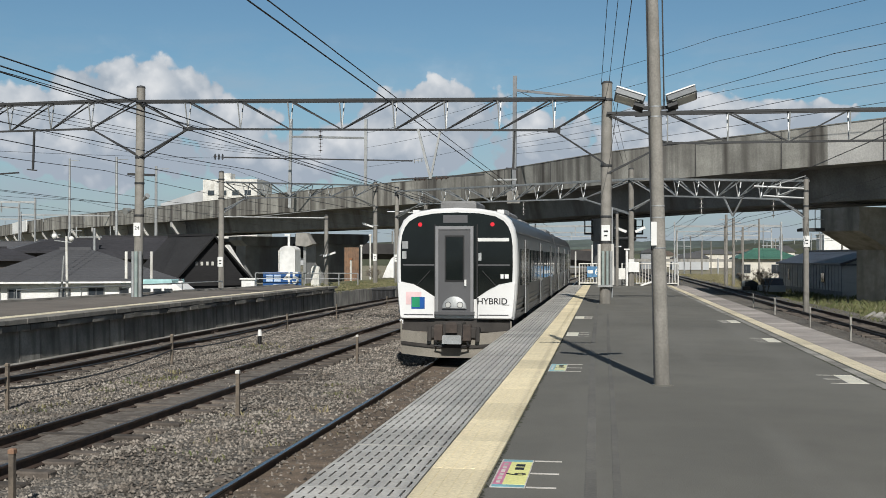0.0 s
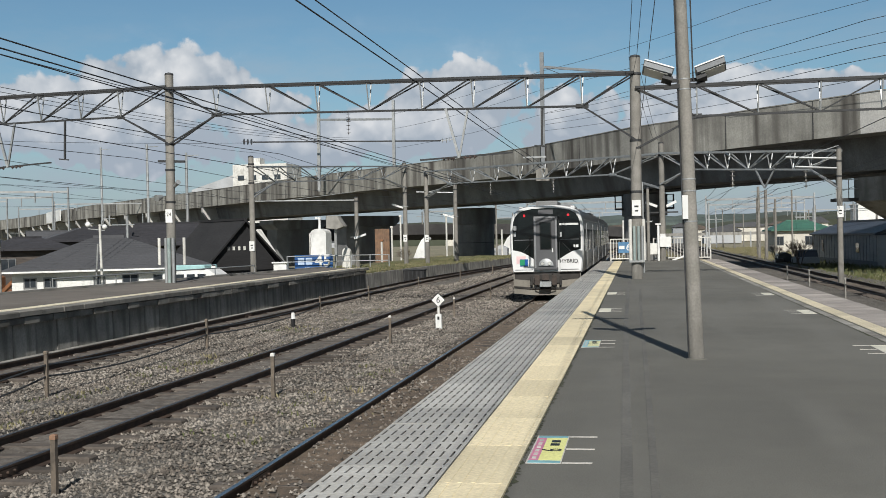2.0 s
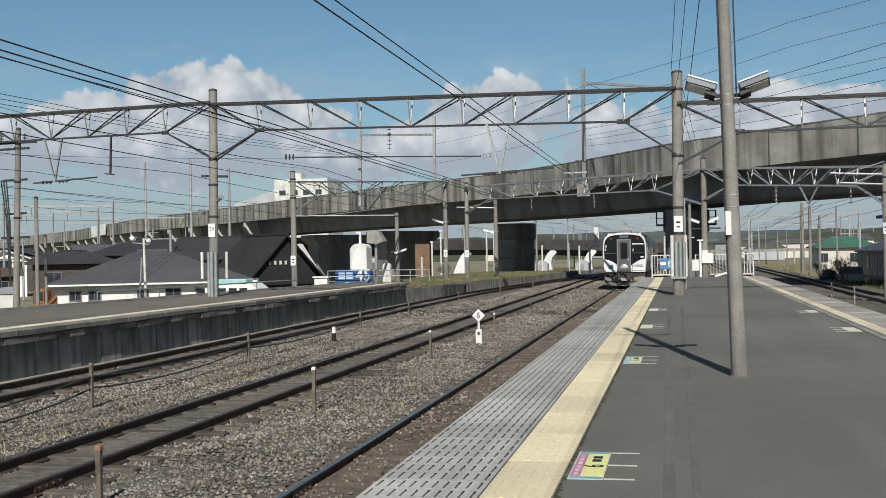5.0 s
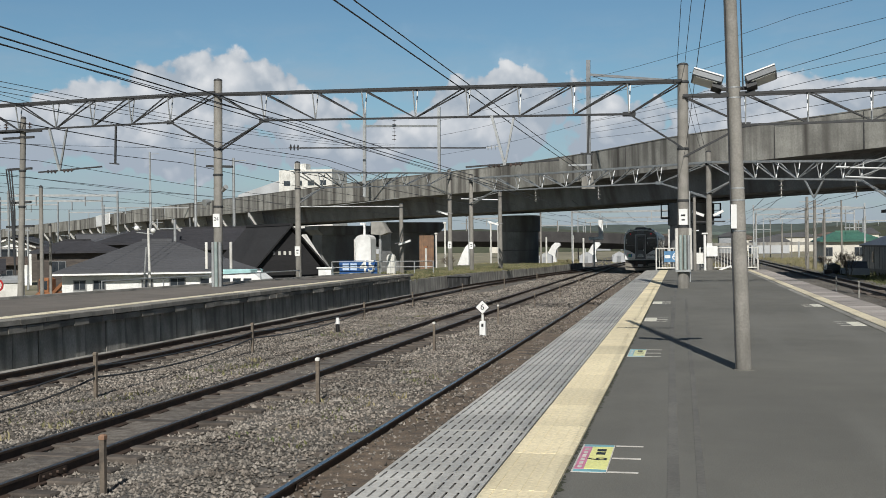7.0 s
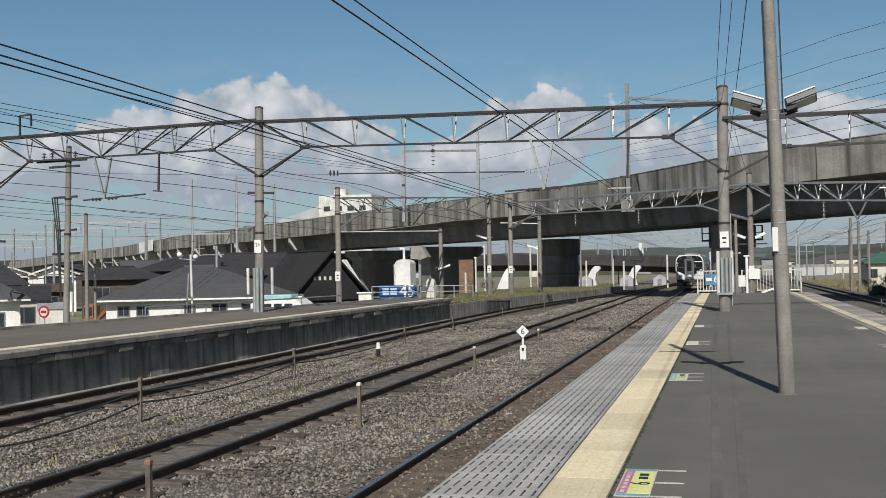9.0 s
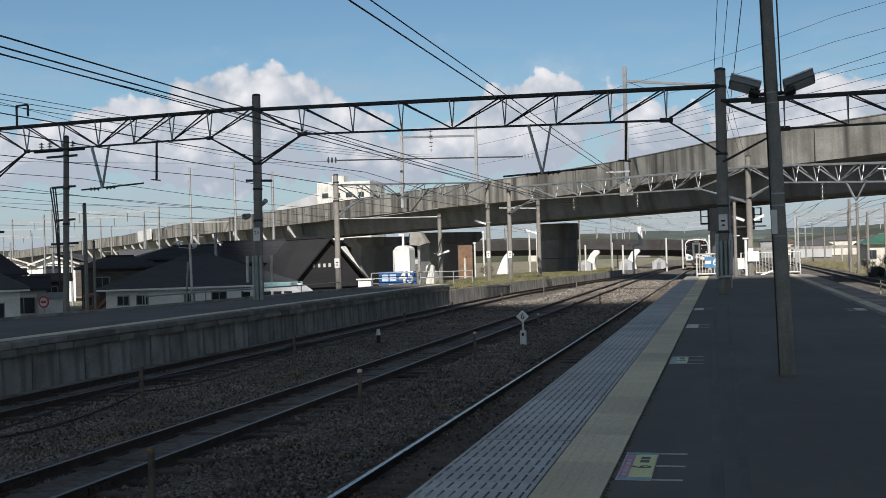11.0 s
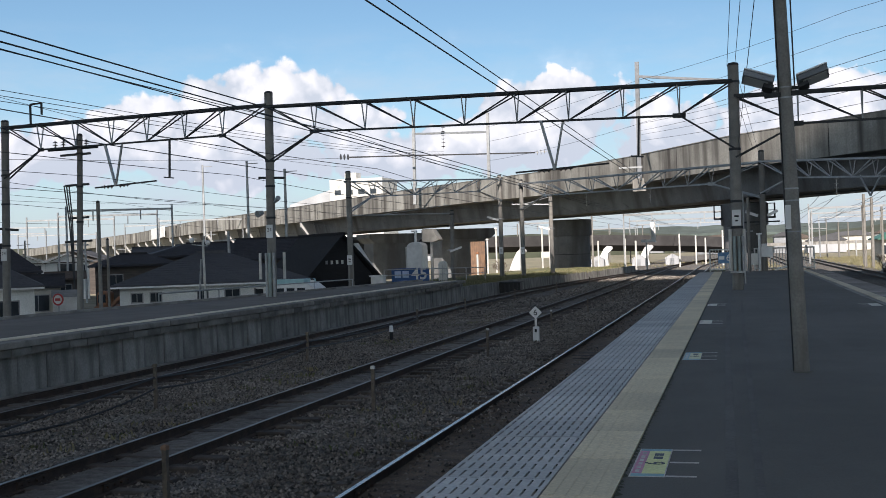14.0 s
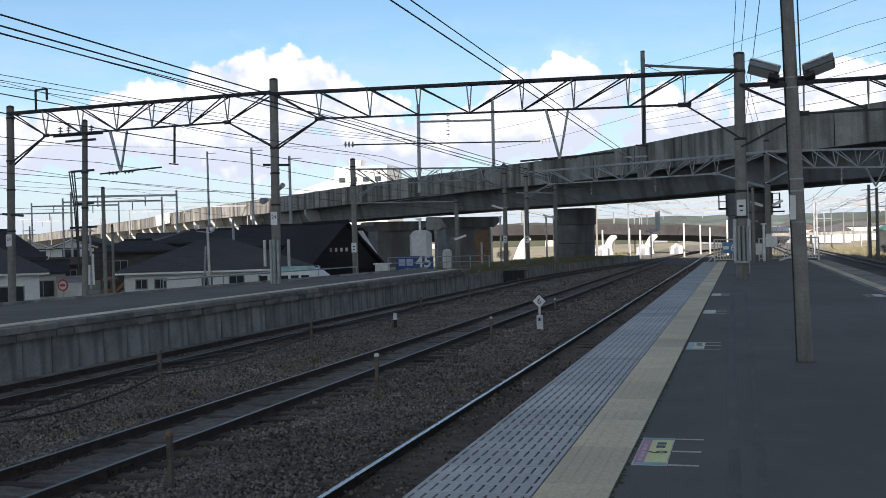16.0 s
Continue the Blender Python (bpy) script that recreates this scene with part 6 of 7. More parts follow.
def build_tank():
    cx, r = -24.67, 0.63
    t = thing("silo_hut", "tall white hut with a rounded top and a pipe chimney", "hut", (cx, 84, GROUND - 1))
    prof = [(-r, -2.2), (r, -2.2), (r, 2.1)] + [(r * math.cos(math.pi * k / 8), 2.1 + 0.36 * math.sin(math.pi * k / 8)) for k in range(1, 8)] + [(-r, 2.1)]
    part("body", MB().prism([(x + cx, z) for x, z in prof], 83.4, 85.0), M_WHITE, t)
    part("chimney", MB().tube((cx - 0.1, 84.2, 2.3), (cx - 0.1, 84.2, 3.3), 0.1, n=10), M_WHITE, t)
    part("chimney_cap", MB().box(cx - 0.42, cx + 0.02, 84.1, 84.3, 3.25, 3.4), M_WHITE, t)
    part("side_pipe", MB().tube((cx - 0.72, 83.5, -2), (cx - 0.72, 83.5, 2.1), 0.05, n=8), M_WHITE_OLD, t)
    # a pier's sunlit sloping side, built as a separate pale slab
    s = thing("raking_strut", "pale slab shaped for a bridge pier's sunlit sloping side", "strut", (-26, 76, GROUND - 1))
    part("slab", MB().bar((-27.2, 76.5, 2.35), (-25.2, 76.0, -0.5), 0.55, 0.35), M_WHITE_OLD, s)
    c = thing("ventilation_duct", "grey boxy air duct under the viaduct", "duct", (-23.8, 85.2, 2.4))
    part("body", MB().prism([(-24.5, 2.5), (-23.65, 2.4), (-23.05, 2.62), (-23.6, 3.5), (-24.45, 3.5)], 85.1, 86.2), M_CONC, c)
    part("leg", MB().box(-23.95, -23.75, 85.5, 85.7, -2, 2.5), M_GALV, c)
    g = thing("meter_cabinet", "small white round-topped cabinet beside the fence", "cabinet", (-19.6, 73, -0.6))
    top = [(0.28 * math.cos(math.pi * k / 8) - 19.6, 0.7 + 0.28 * math.sin(math.pi * k / 8)) for k in range(9)]
    part("body", MB().prism([(-19.88, -0.9), (-19.32, -0.9)] + top, 72.9, 73.3), M_WHITE_OLD, g)
    part("door_edge", MB().box(-19.61, -19.59, 72.88, 72.9, -0.6, 0.7), M_GALV, g)
    w = thing("rusty_sheet", "rusty brown corrugated sheet leaning beside the pier", "metal sheet", (-26.2, 112, GROUND))
    edge = [(-26.97 + k * 0.097, 112.0 - 0.04 * (k % 2)) for k in range(17)]
    ring = edge + [(x, y + 0.05) for x, y in edge[::-1]]
    n, mb = len(ring), MB()
    mb.v = [(x, y, z) for z in (GROUND - 0.3, 2.6) for x, y in ring]
    mb.f = [(k, (k + 1) % n, n + (k + 1) % n, n + k) for k in range(n)] + [(z * n + k, z * n + k + 1, z * n + n - 2 - k, z * n + n - 1 - k) for z in (0, 1) for k in range(16)]
    part("sheet", mb, M_RUST, w)
    for x, y, z0, z1 in ((-24.7, 110, GROUND, 2.7), (-23.85, 110.4, GROUND, 3.8), (-19.0, 110, GROUND, 3.7), (-18.3, 110.4, GROUND, 3.7), (-21.1, 90, -0.6, 1.35)):
        p = thing("marker_post", "pale thin post beside the far tracks", "post", (x, y, z0), "pale posts by the far tracks")
        part("shaft", MB().tube((x, y, z0 - 0.2), (x, y, z1), 0.09, n=8), M_WHITE_OLD, p)
        part("head", MB().box(x - 0.14, x + 0.14, y - 0.12, y + 0.12, z1 - 0.02, z1 + 0.14, bev=0.03), M_ORANGE if y == 90 else M_WHITE_OLD, p)
    for x, y, z, q in ((-17.4, 79.75, 3.95, -1), (-14.25, 83.75, 3.2, -1), (-19.05, 74.8, 1.75, 1)):
        f = thing("pole_lamp", "white tube lamp bracketed to a line pole", "lamp", (x, y, z), "tube lamps on the poles")
        part("housing", MB().bar((x - 0.42, y - 0.05, z - q * 0.14), (x + 0.42, y - 0.05, z + q * 0.14), 0.16, 0.13), M_WHITE, f)
        part("arm", MB().bar((x + 0.3 * -q, y - 0.02, z), (x + 0.75 * -q, y + 0.2, z - 0.05), 0.05), M_GALV, f)


M_RUST = mat("rusty_sheet", (0.21, 0.125, 0.075), (0.13, 0.085, 0.06), scale=2.5, rough=0.9, bump=0.2)
build_tank()


def house(x, y, turn, w, d, zb, ze, zr, wall, roof, hip=0.0, windows=(), label="", over=0.5, gutter=True, name="house", side_windows=()):
    """A house with its front on the local -y side; windows: (along, bottom, width, height) on the front, along from the centre."""
    m = pose(x, y, 0, 0, 0, turn)
    h = thing(name, label, "house", (x, y, zb))
    zb -= 0.3
    gable = hip == 0
    walls = part("wall", MB().box(-w / 2, w / 2, 0, d, zb, ze, m), wall, h)
    a, b = w / 2 + over, d + over
    r0, r1 = (-a, a) if gable else (-a + hip, a - hip)
    th = 0.14
    def slope(p):
        return [m @ Vector(q) for q in p]
    lo = [(-a, -over, ze), (a, -over, ze), (a, b, ze), (-a, b, ze)]
    ridge = [(r0, d / 2, zr), (r1, d / 2, zr)]
    up = lambda pts: [(px, py, pz + th) for px, py, pz in pts]
    vs = slope(lo + ridge + up(lo) + up(ridge))
    fs = [(6, 7, 11, 10), (8, 9, 10, 11), (0, 1, 5, 4), (2, 3, 4, 5), (0, 6, 7, 1), (2, 8, 9, 3), (1, 7, 11, 5), (1, 7, 8, 2), (3, 9, 10, 4), (0, 6, 9, 3)]
    if not gable:
        fs += [(7, 8, 11), (9, 6, 10), (1, 2, 5), (3, 0, 4)]
    else:
        fs += [(2, 8, 11, 5), (0, 6, 10, 4)]
        for s in (-1, 1):
            part("gable", MB().add(slope([(s * w / 2, 0, ze), (s * w / 2, d, ze), (s * w / 2, d / 2, zr - 0.05)]) + slope([(s * (w / 2 - 0.1), 0, ze), (s * (w / 2 - 0.1), d, ze), (s * (w / 2 - 0.1), d / 2, zr - 0.05)]),
                               [(0, 1, 2), (3, 4, 5), (0, 1, 4, 3), (1, 2, 5, 4), (2, 0, 3, 5)]), wall, h)
    rf = part("roof", MB().add(vs, fs), roof, h)
    # courses of roofing on the front slope
    n = 14
    e0, e1 = Vector((0, -over, ze + th)), Vector((0, d / 2, zr + th))
    for k in range(n):
        s0 = k / n
        half = a - (a - (r1 if not gable else a)) * s0
        p = e0 + (e1 - e0) * s0
        part("roof_course", MB().box(-half, half, p.y, p.y + 0.05, p.z, p.z + 0.014, m), roof, rf)
    part("ridge_cap", MB().bar(m @ Vector((r0, d / 2, zr + th + 0.03)), m @ Vector((r1, d / 2, zr + th + 0.03)), 0.25, 0.16), roof, rf)
    if gutter:
        part("gutter", MB().bar(m @ Vector((-a, -over - 0.05, ze + 0.02)), m @ Vector((a, -over - 0.05, ze + 0.02)), 0.09, 0.09), M_WHITE, h, "white eaves gutter")
    for u, z, ww, hh in windows:
        win = part("window", MB().box(u - ww / 2 - 0.06, u + ww / 2 + 0.06, -0.05, 0.02, z - 0.06, z + hh + 0.06, m), M_FRAME, h, "aluminium window")
        part("pane", MB().box(u - ww / 2, u - 0.02, -0.062, -0.045, z, z + hh, m), M_PANE, win)
        part("pane", MB().box(u + 0.02, u + ww / 2, -0.062, -0.045, z, z + hh, m), M_PANE, win)
    # windows in the gable end on the local -x side
    e = -w / 2
    for u, z, ww, hh in side_windows:
        c = d / 2 + u
        win = part("window", MB().box(e - 0.05, e + 0.02, c - ww / 2 - 0.06, c + ww / 2 + 0.06, z - 0.06, z + hh + 0.06, m), M_FRAME, h, "aluminium window")
        part("pane", MB().box(e - 0.062, e - 0.045, c - ww / 2, c - 0.02, z, z + hh, m), M_PANE, win)
        part("pane", MB().box(e - 0.062, e - 0.045, c + 0.02, c + ww / 2, z, z + hh, m), M_PANE, win)
    if side_windows:
        for a0, b0 in ((-over, d / 2), (d + over, d / 2)):
            part("bargeboard", MB().bar(m @ Vector((e - over - 0.03, a0, ze + 0.08)), m @ Vector((e - over - 0.03, b0, zr + 0.08)), 0.06, 0.2), M_WHITE_OLD, h, "pale bargeboard")
    return h


def build_houses():
    house(-27.94, 55.16, 27.8, 10.0, 8.5, -2.85, 0.17, 1.86, M_WHITEWALL, M_ROOF, hip=4.65, label="low cream house with a dark slate hipped roof",
          windows=((-4.1, -0.62, 0.55, 0.45), (-3.1, -0.62, 0.55, 0.45), (-4.1, -1.6, 0.55, 0.6), (-3.1, -1.6, 0.55, 0.6), (-0.6, -0.75, 0.5, 0.6), (1.0, -0.62, 0.75, 0.5), (2.6, -0.6, 0.7, 0.45), (4.0, -0.6, 0.6, 0.45)))
    house(-40.8, 80.0, 27, 8.8, 8, -2.9, 1.85, 2.85, M_BROWNWALL, M_ROOF_DARK, hip=3.0, label="dark two-storey house with a hipped slate roof", windows=((-2.4, 0.5, 1.2, 0.9), (2.6, 0.5, 1.2, 0.9)), gutter=False)
    house(-41.6, 70.0, 32, 5.4, 6, -2.9, 1.28, 2.05, M_BROWNWALL, M_ROOF_DARK, hip=2.2, label="brown house with a low hipped slate roof", windows=((-1.3, -0.2, 0.9, 0.9), (1.2, -0.2, 0.9, 0.9)), gutter=False)
    house(-33.6, 76.0, 23, 4.8, 7, -2.9, 1.4, 2.95, M_BROWNWALL, M_ROOF_DARK, label="dark timber house with a steep roof", windows=((0.2, 0.0, 0.9, 0.8),), gutter=False)
    h = house(-26.4, 74.2, 138.7, 6.0, 5.4, -2.9, -0.2, 2.9, M_BLACK_SLATE, M_BLACK_SLATE, label="large black steep-roofed hall with small windows", over=0.3, gutter=False, name="lean_roof_hall")
    m = pose(-26.4, 74.2, 0, 0, 0, 138.7)
    # the sky's reflection in these windows is painted as a pale colour
    for k in range(4):
        part("window", MB().box(-3.05, -2.98, 2.6 + k * 0.40, 2.76 + k * 0.40, 1.0, 1.25, m), M_WHITE_OLD if k < 3 else M_FRAME, h, "small window painted pale for reflected sky")
    for a0, b0 in ((-0.3, 2.7), (5.7, 2.7)):
        part("bargeboard", MB().bar(m @ Vector((-3.33, a0, -0.12)), m @ Vector((-3.33, b0, 2.98)), 0.05, 0.12), M_BLACK_SLATE, h)
    # twin-gabled pair of houses, and the dark roofs before it
    house(-86.1, 123.3, 125, 7.0, 5.2, -2.85, 1.75, 2.85, M_WHITEWALL, M_ROOF_BROWN, label="two-storey cream house with a gabled front", side_windows=((0.6, 0.35, 1.6, 1.3), (-1.6, 0.35, 0.9, 1.2), (0.3, -2.0, 1.8, 1.4)), gutter=False)
    house(-81.8, 126.3, 125, 7.0, 5.2, -2.85, 1.8, 2.9, M_WHITEWALL, M_ROOF_BROWN, label="two-storey cream house with a gabled front", side_windows=((0.2, 0.3, 2.0, 1.4), (-1.9, 0.3, 0.7, 1.2), (0.3, -2.0, 1.8, 1.4)), gutter=False)
    house(-53.0, 69.0, 36, 6.5, 7, -2.9, 1.0, 3.1, M_BROWNWALL, M_ROOF_DARK, hip=2.6, label="dark house with a tall hipped slate roof", windows=((-1.6, -1.4, 1.2, 1.0), (1.4, -1.4, 1.2, 1.0)), gutter=False)
    house(-38.9, 48.0, 36, 7.6, 6.0, -2.8, 0.35, 1.75, M_WHITEWALL, M_ROOF, hip=2.6, label="low pale house with a dark hipped roof", windows=((-1.8, -1.5, 1.4, 1.2), (0.4, -1.5, 1.2, 1.2), (2.4, -1.5, 1.2, 1.2)))
    house(-57.4, 85.0, 34, 2.6, 4.0, -2.9, 0.25, 0.75, M_BROWNWALL, M_ROOF_BROWN, label="small brown outbuilding with a brown roof", windows=((0, -1.0, 1.0, 0.8),), gutter=False)
    house(-43.0, 78.0, 34, 4.5, 6.0, -2.9, 0.3, 1.4, M_GREYWALL, M_ROOF, label="grey house with a low dark roof", windows=((-1.0, -1.2, 1.0, 0.9), (1.0, -1.2, 1.0, 0.9)), gutter=False)
    house(-44.3, 62.0, 34, 3.4, 4.0, -2.9, 0.05, 0.75, M_CREAM, M_ROOF_DARK, label="small beige house wing with a dark low roof", windows=((0.3, -1.4, 1.3, 1.0),), gutter=False, over=0.3)
    house(-42.3, 62.5, 34, 1.5, 1.5, -2.9, -0.55, -0.35, M_WHITE_OLD, M_GREYWALL, label="small white garden shed with a flat grey roof", gutter=False, over=0.08, name="garden_shed")
    rng = random.Random(12)
    for k in range(26):
        a, r = rng.uniform(24, 43), rng.uniform(95, 230)
        x, y = -r * math.sin(radians(a)), r * math.cos(radians(a))
        wid = rng.uniform(7, 11)
        if 30 < a < 41 and r < 165:
            continue
        zt = rng.uniform(0.8, 2.4)
        house(x, y, rng.choice((20, 35, 110, 125)), wid, rng.uniform(6, 8), -2.9, zt, zt + rng.uniform(1.0, 1.7), rng.choice((M_CREAM, M_GREYWALL, M_WHITE_OLD, M_BROWNWALL)), rng.choice((M_ROOF, M_ROOF_BROWN, M_ROOF)),
              hip=rng.choice((0, 2.2)), label=rng.choice(("distant two-storey house with a dark roof", "distant pale house with a tiled roof")), windows=((-2, zt - 1.6, 1.3, 1.0), (1.8, zt - 1.6, 1.3, 1.0)), gutter=False)


M_BLACK_SLATE = mat("black_slate", (0.020, 0.0195, 0.021), (0.014, 0.014, 0.015), scale=3, rough=0.95, bump=0.3, stretch=(1, 1, 5))
build_houses()


def build_yard():
    v = thing("parked_van", "pale teal and white van parked behind the platform", "van", (-24.3, 57.0, -2.5))
    part("body", MB().prism([(-26.2, -2.0), (-22.4, -2.0), (-22.4, -0.2), (-22.9, 0.15), (-25.9, 0.15), (-26.2, -0.3)], 56.2, 57.9), M_WHITE, v)
    part("roof_panel", MB().box(-25.9, -23.0, 56.15, 57.95, 0.10, 0.34, bev=0.06), M_TEAL, v, "teal roof")
    for k in range(5):
        part("window", MB().box(-25.9 + k * 0.62, -25.45 + k * 0.62, 56.15, 56.22, -0.65, -0.15), M_PANE, v)
    part("stripe", MB().box(-26.2, -22.4, 56.17, 56.21, -0.95, -0.8), M_TEAL, v)
    for x in (-25.5, -23.1):
        part("wheel", MB().tube((x, 56.15, -2.2), (x, 56.4, -2.2), 0.33, n=16), M_BLACK, v, "black tyre")
    for x, y, col, lab in ((-50.6, 70.5, M_GREYLIGHT, "pale parked car beside the houses"), (-36.5, 50.5, M_WHITE, "white parked car behind the platform")):
        c = thing("parked_car", lab, "car", (x, y, -2.75))
        part("body", MB().prism([(x - 2.0, -2.45), (x + 2.0, -2.45), (x + 2.0, -1.95), (x + 1.2, -1.8), (x - 1.9, -1.8), (x - 2.0, -2.0)], y - 0.8, y + 0.8), col, c)
        part("cabin", MB().prism([(x - 1.7, -1.8), (x + 1.1, -1.8), (x + 0.5, -1.3), (x - 1.3, -1.3)], y - 0.72, y + 0.72), M_PANE, c)
        part("roof", MB().box(x - 1.3, x + 0.5, y - 0.7, y + 0.7, -1.31, -1.25), col, c)
        for q in (-1.25, 1.25):
            part("wheel", MB().tube((x + q, y - 0.85, -2.45), (x + q, y - 0.6, -2.45), 0.31, n=14), M_BLACK, c)
    d = thing("excavator", "small orange-brown excavator parked in the yard", "excavator", (-37.6, 60.0, -2.85))
    part("body", MB().box(-38.2, -37.0, 59.4, 60.7, -2.25, -1.0, bev=0.15), M_ORANGE, d)
    part("cab", MB().box(-38.0, -37.35, 59.5, 60.3, -1.02, -0.15, bev=0.1), M_ORANGE, d)
    part("window", MB().box(-37.93, -37.42, 59.46, 59.51, -0.85, -0.35), M_PANE, d)
    part("boom", MB().bar((-37.2, 59.6, -1.2), (-36.3, 59.4, -0.5), 0.2).bar((-36.3, 59.4, -0.5), (-35.9, 59.4, -1.5), 0.15), M_ORANGE, d)
    for y in (59.35, 60.45):
        part("track", MB().box(-38.6, -36.7, y, y + 0.35, -2.9, -2.25, bev=0.12), M_BLACK, d)
    s = thing("stop_sign", "faded round red and white road sign on a thin post", "sign", (-30.05, 43.9, -2.7))
    part("post", MB().tube((-30.05, 43.9, -2.9), (-30.05, 43.9, 0.2), 0.03, n=8), M_GALV, s)
    part("disc", MB().tube((-30.05, 43.87, -0.04), (-30.05, 43.84, -0.04), 0.28, n=20), M_RED, s)
    part("disc_face", MB().tube((-30.05, 43.838, -0.04), (-30.05, 43.83, -0.04), 0.20, n=20), M_WHITE_OLD, s)
    part("disc_bar", MB().box(-30.19, -29.91, 43.82, 43.829, -0.10, 0.02), M_RED, s)
    w = thing("yard_fence", "white and grey board fence along the back of the platform", "fence", (-27, 49, -2.8))
    for k in range(7):
        x = -30.2 + k * 1.35
        part("board", MB().box(x, x + 0.75, 49.2 + k * 0.62, 49.26 + k * 0.62, -2.9, -1.05 + 0.05 * (k % 3)), M_WHITE_OLD, w)
    part("rail", MB().bar((-30.2, 49.3, -1.3), (-21.3, 53.6, -0.4), 0.06), M_GALV, w)
    r = thing("handrail", "thin grey handrail beside the platform steps", "handrail", (-19.6, 43, 0))
    for k in range(5):
        part("post", MB().tube((-21.6 + k * 0.55, 38 + k * 4.0, -0.9), (-21.6 + k * 0.55, 38 + k * 4.0, 0.32), 0.025, n=6), M_GALV, r)
    part("rail", MB().tube((-21.6, 38, 0.3), (-19.4, 54, 0.3), 0.03, n=6), M_GALV, r)


build_yard()


# ---------------------------------------------------------------- to the right of the island platform
def build_east_side():
    h = house(15.97, 91.0, -86.2, 20.0, 5.0, -1.55, 1.0, 1.95, M_SHED, M_ROOF_BLUE, label="long grey clad shed with a low blue-grey metal roof", windows=((-6.0, -0.3, 0.5, 0.9), (5.0, -0.3, 0.9, 0.7)), gutter=False, over=0.2, name="shed")
    m = pose(15.97, 91.0, 0, 0, 0, -86.2)
    # white sheet puts sunlight into the colour of the shed's south end
    part("end_cladding", MB().prism([(0.02, -1.6), (4.98, -1.6), (4.98, 1.0), (2.5, 1.9), (0.02, 1.0)], 10.0, 10.05, axis="x"), M_WHITE, h, "end wall painted white for the sun on it")
    ob = h.children[-1]
    ob.data.transform(Matrix.Translation((-15.97, -91.0, 1.55)) @ m @ Matrix.Translation((15.97, 91.0, -1.55)))
    # the lowest part of the wall is a darker grey
    part("plinth", MB().box(-10.02, 10.02, -0.04, 0.0, -1.6, -0.85, m), M_DULL, h, "darker band along the foot of the wall")
    for k in range(24):
        part("cladding_seam", MB().box(-9.9 + k * 0.86, -9.87 + k * 0.86, -0.025, 0.0, -0.85, 1.0, m), M_DULL, h)
    for k, (x, y, zt) in enumerate(((11.72, 110.0, 5.78), (12.41, 110.0, 5.45))):
        p = thing("line_pole", "slender concrete line pole beside the east track", "pole", (x, y, GROUND), "line poles beside the east track")
        part("shaft", MB().tube((x, y, GROUND - 0.3), (x, y, zt), 0.17, 0.13, 12), M_POLE, p, smooth=True)
        part("cross_arm", MB().bar((x - 0.7, y, zt - 0.5), (x + 0.7, y, zt - 0.45), 0.08), M_GALV, p)
    w = thing("white_block", "plain white multi-storey block beyond the shed", "building", (33.6, 170, GROUND))
    part("body", MB().box(32.3, 37.0, 170, 176, GROUND - 0.2, 5.0), M_WHITEWALL, w)
    part("parapet", MB().box(32.2, 37.1, 169.9, 176.1, 5.0, 5.25), M_WHITE_OLD, w)
    c = thing("parked_car", "pale parked car among scrub beside the shed", "car", (13.1, 90, GROUND))
    part("body", MB().prism([(88.2, -1.1), (92.2, -1.1), (92.2, -0.75), (91.0, -0.6), (88.3, -0.6)], 12.3, 13.9, axis="x"), M_GREYLIGHT, c)
    part("cabin", MB().prism([(88.4, -0.6), (91.0, -0.6), (90.3, -0.1), (88.8, -0.1)], 12.4, 13.8, axis="x"), M_PANE, c)
    part("roof", MB().box(12.42, 13.78, 88.8, 90.3, -0.11, -0.05), M_GREYLIGHT, c)
    for x0 in (12.28, 13.7):
        for y0 in (88.9, 91.4):
            part("wheel", MB().tube((x0, y0, -1.08), (x0 + 0.22, y0, -1.08), 0.3, n=14), M_BLACK, c)
    s = thing("stacked_crates", "white shelving and crates beside the grey shed", "shelves", (17.6, 75, -1.5))
    for k in range(4):
        part("shelf", MB().box(17.1, 18.1, 74.6, 75.3, -1.2 + k * 0.6, -1.14 + k * 0.6), M_WHITE, s)
    part("upright", MB().box(17.1, 17.16, 74.6, 75.3, -1.6, 1.5), M_WHITE, s)
    part("upright", MB().box(18.04, 18.1, 74.6, 75.3, -1.6, 1.5), M_WHITE, s)
    house(20.1, 140, 0, 6.6, 9, -1.2, 1.4, 2.55, M_CREAM, M_ROOF_GREEN, hip=2.4, label="beige house with a green metal roof", windows=((-2.8, -0.3, 1.0, 1.0), (0.8, -0.3, 1.0, 1.0)), gutter=False)
    b = thing("tarpaulin_pile", "low pile of crates under dark tarpaulin", "pile", (11.9, 94.5, -1.2))
    part("tarpaulin", MB().prism([(11.3, -1.4), (12.6, -1.4), (12.5, -0.5), (12.1, -0.3), (11.5, -0.45)], 93.5, 95.5), M_GREYCAR, b)
    part("crate", MB().box(11.2, 11.8, 92.6, 93.4, -1.4, -0.8, bev=0.03), M_BROWNWALL, b)
    c = thing("stacked_pipes", "stack of pale concrete channel pieces on the grass", "pipes", (12.4, 52, GROUND))
    for k in range(6):
        part("channel", MB().tube((11.6 + k * 0.32, 51.5, GROUND + 0.15), (12.2 + k * 0.32, 52.6, GROUND + 0.32), 0.12, n=8), M_CONC, c)
    t = thing("service_platform", "grey steel service platform under the viaduct", "service platform", (14.0, 72, 3.3))
    part("deck", MB().box(12.2, 17.0, 71.0, 72.9, 3.22, 3.4), M_STEEL, t)
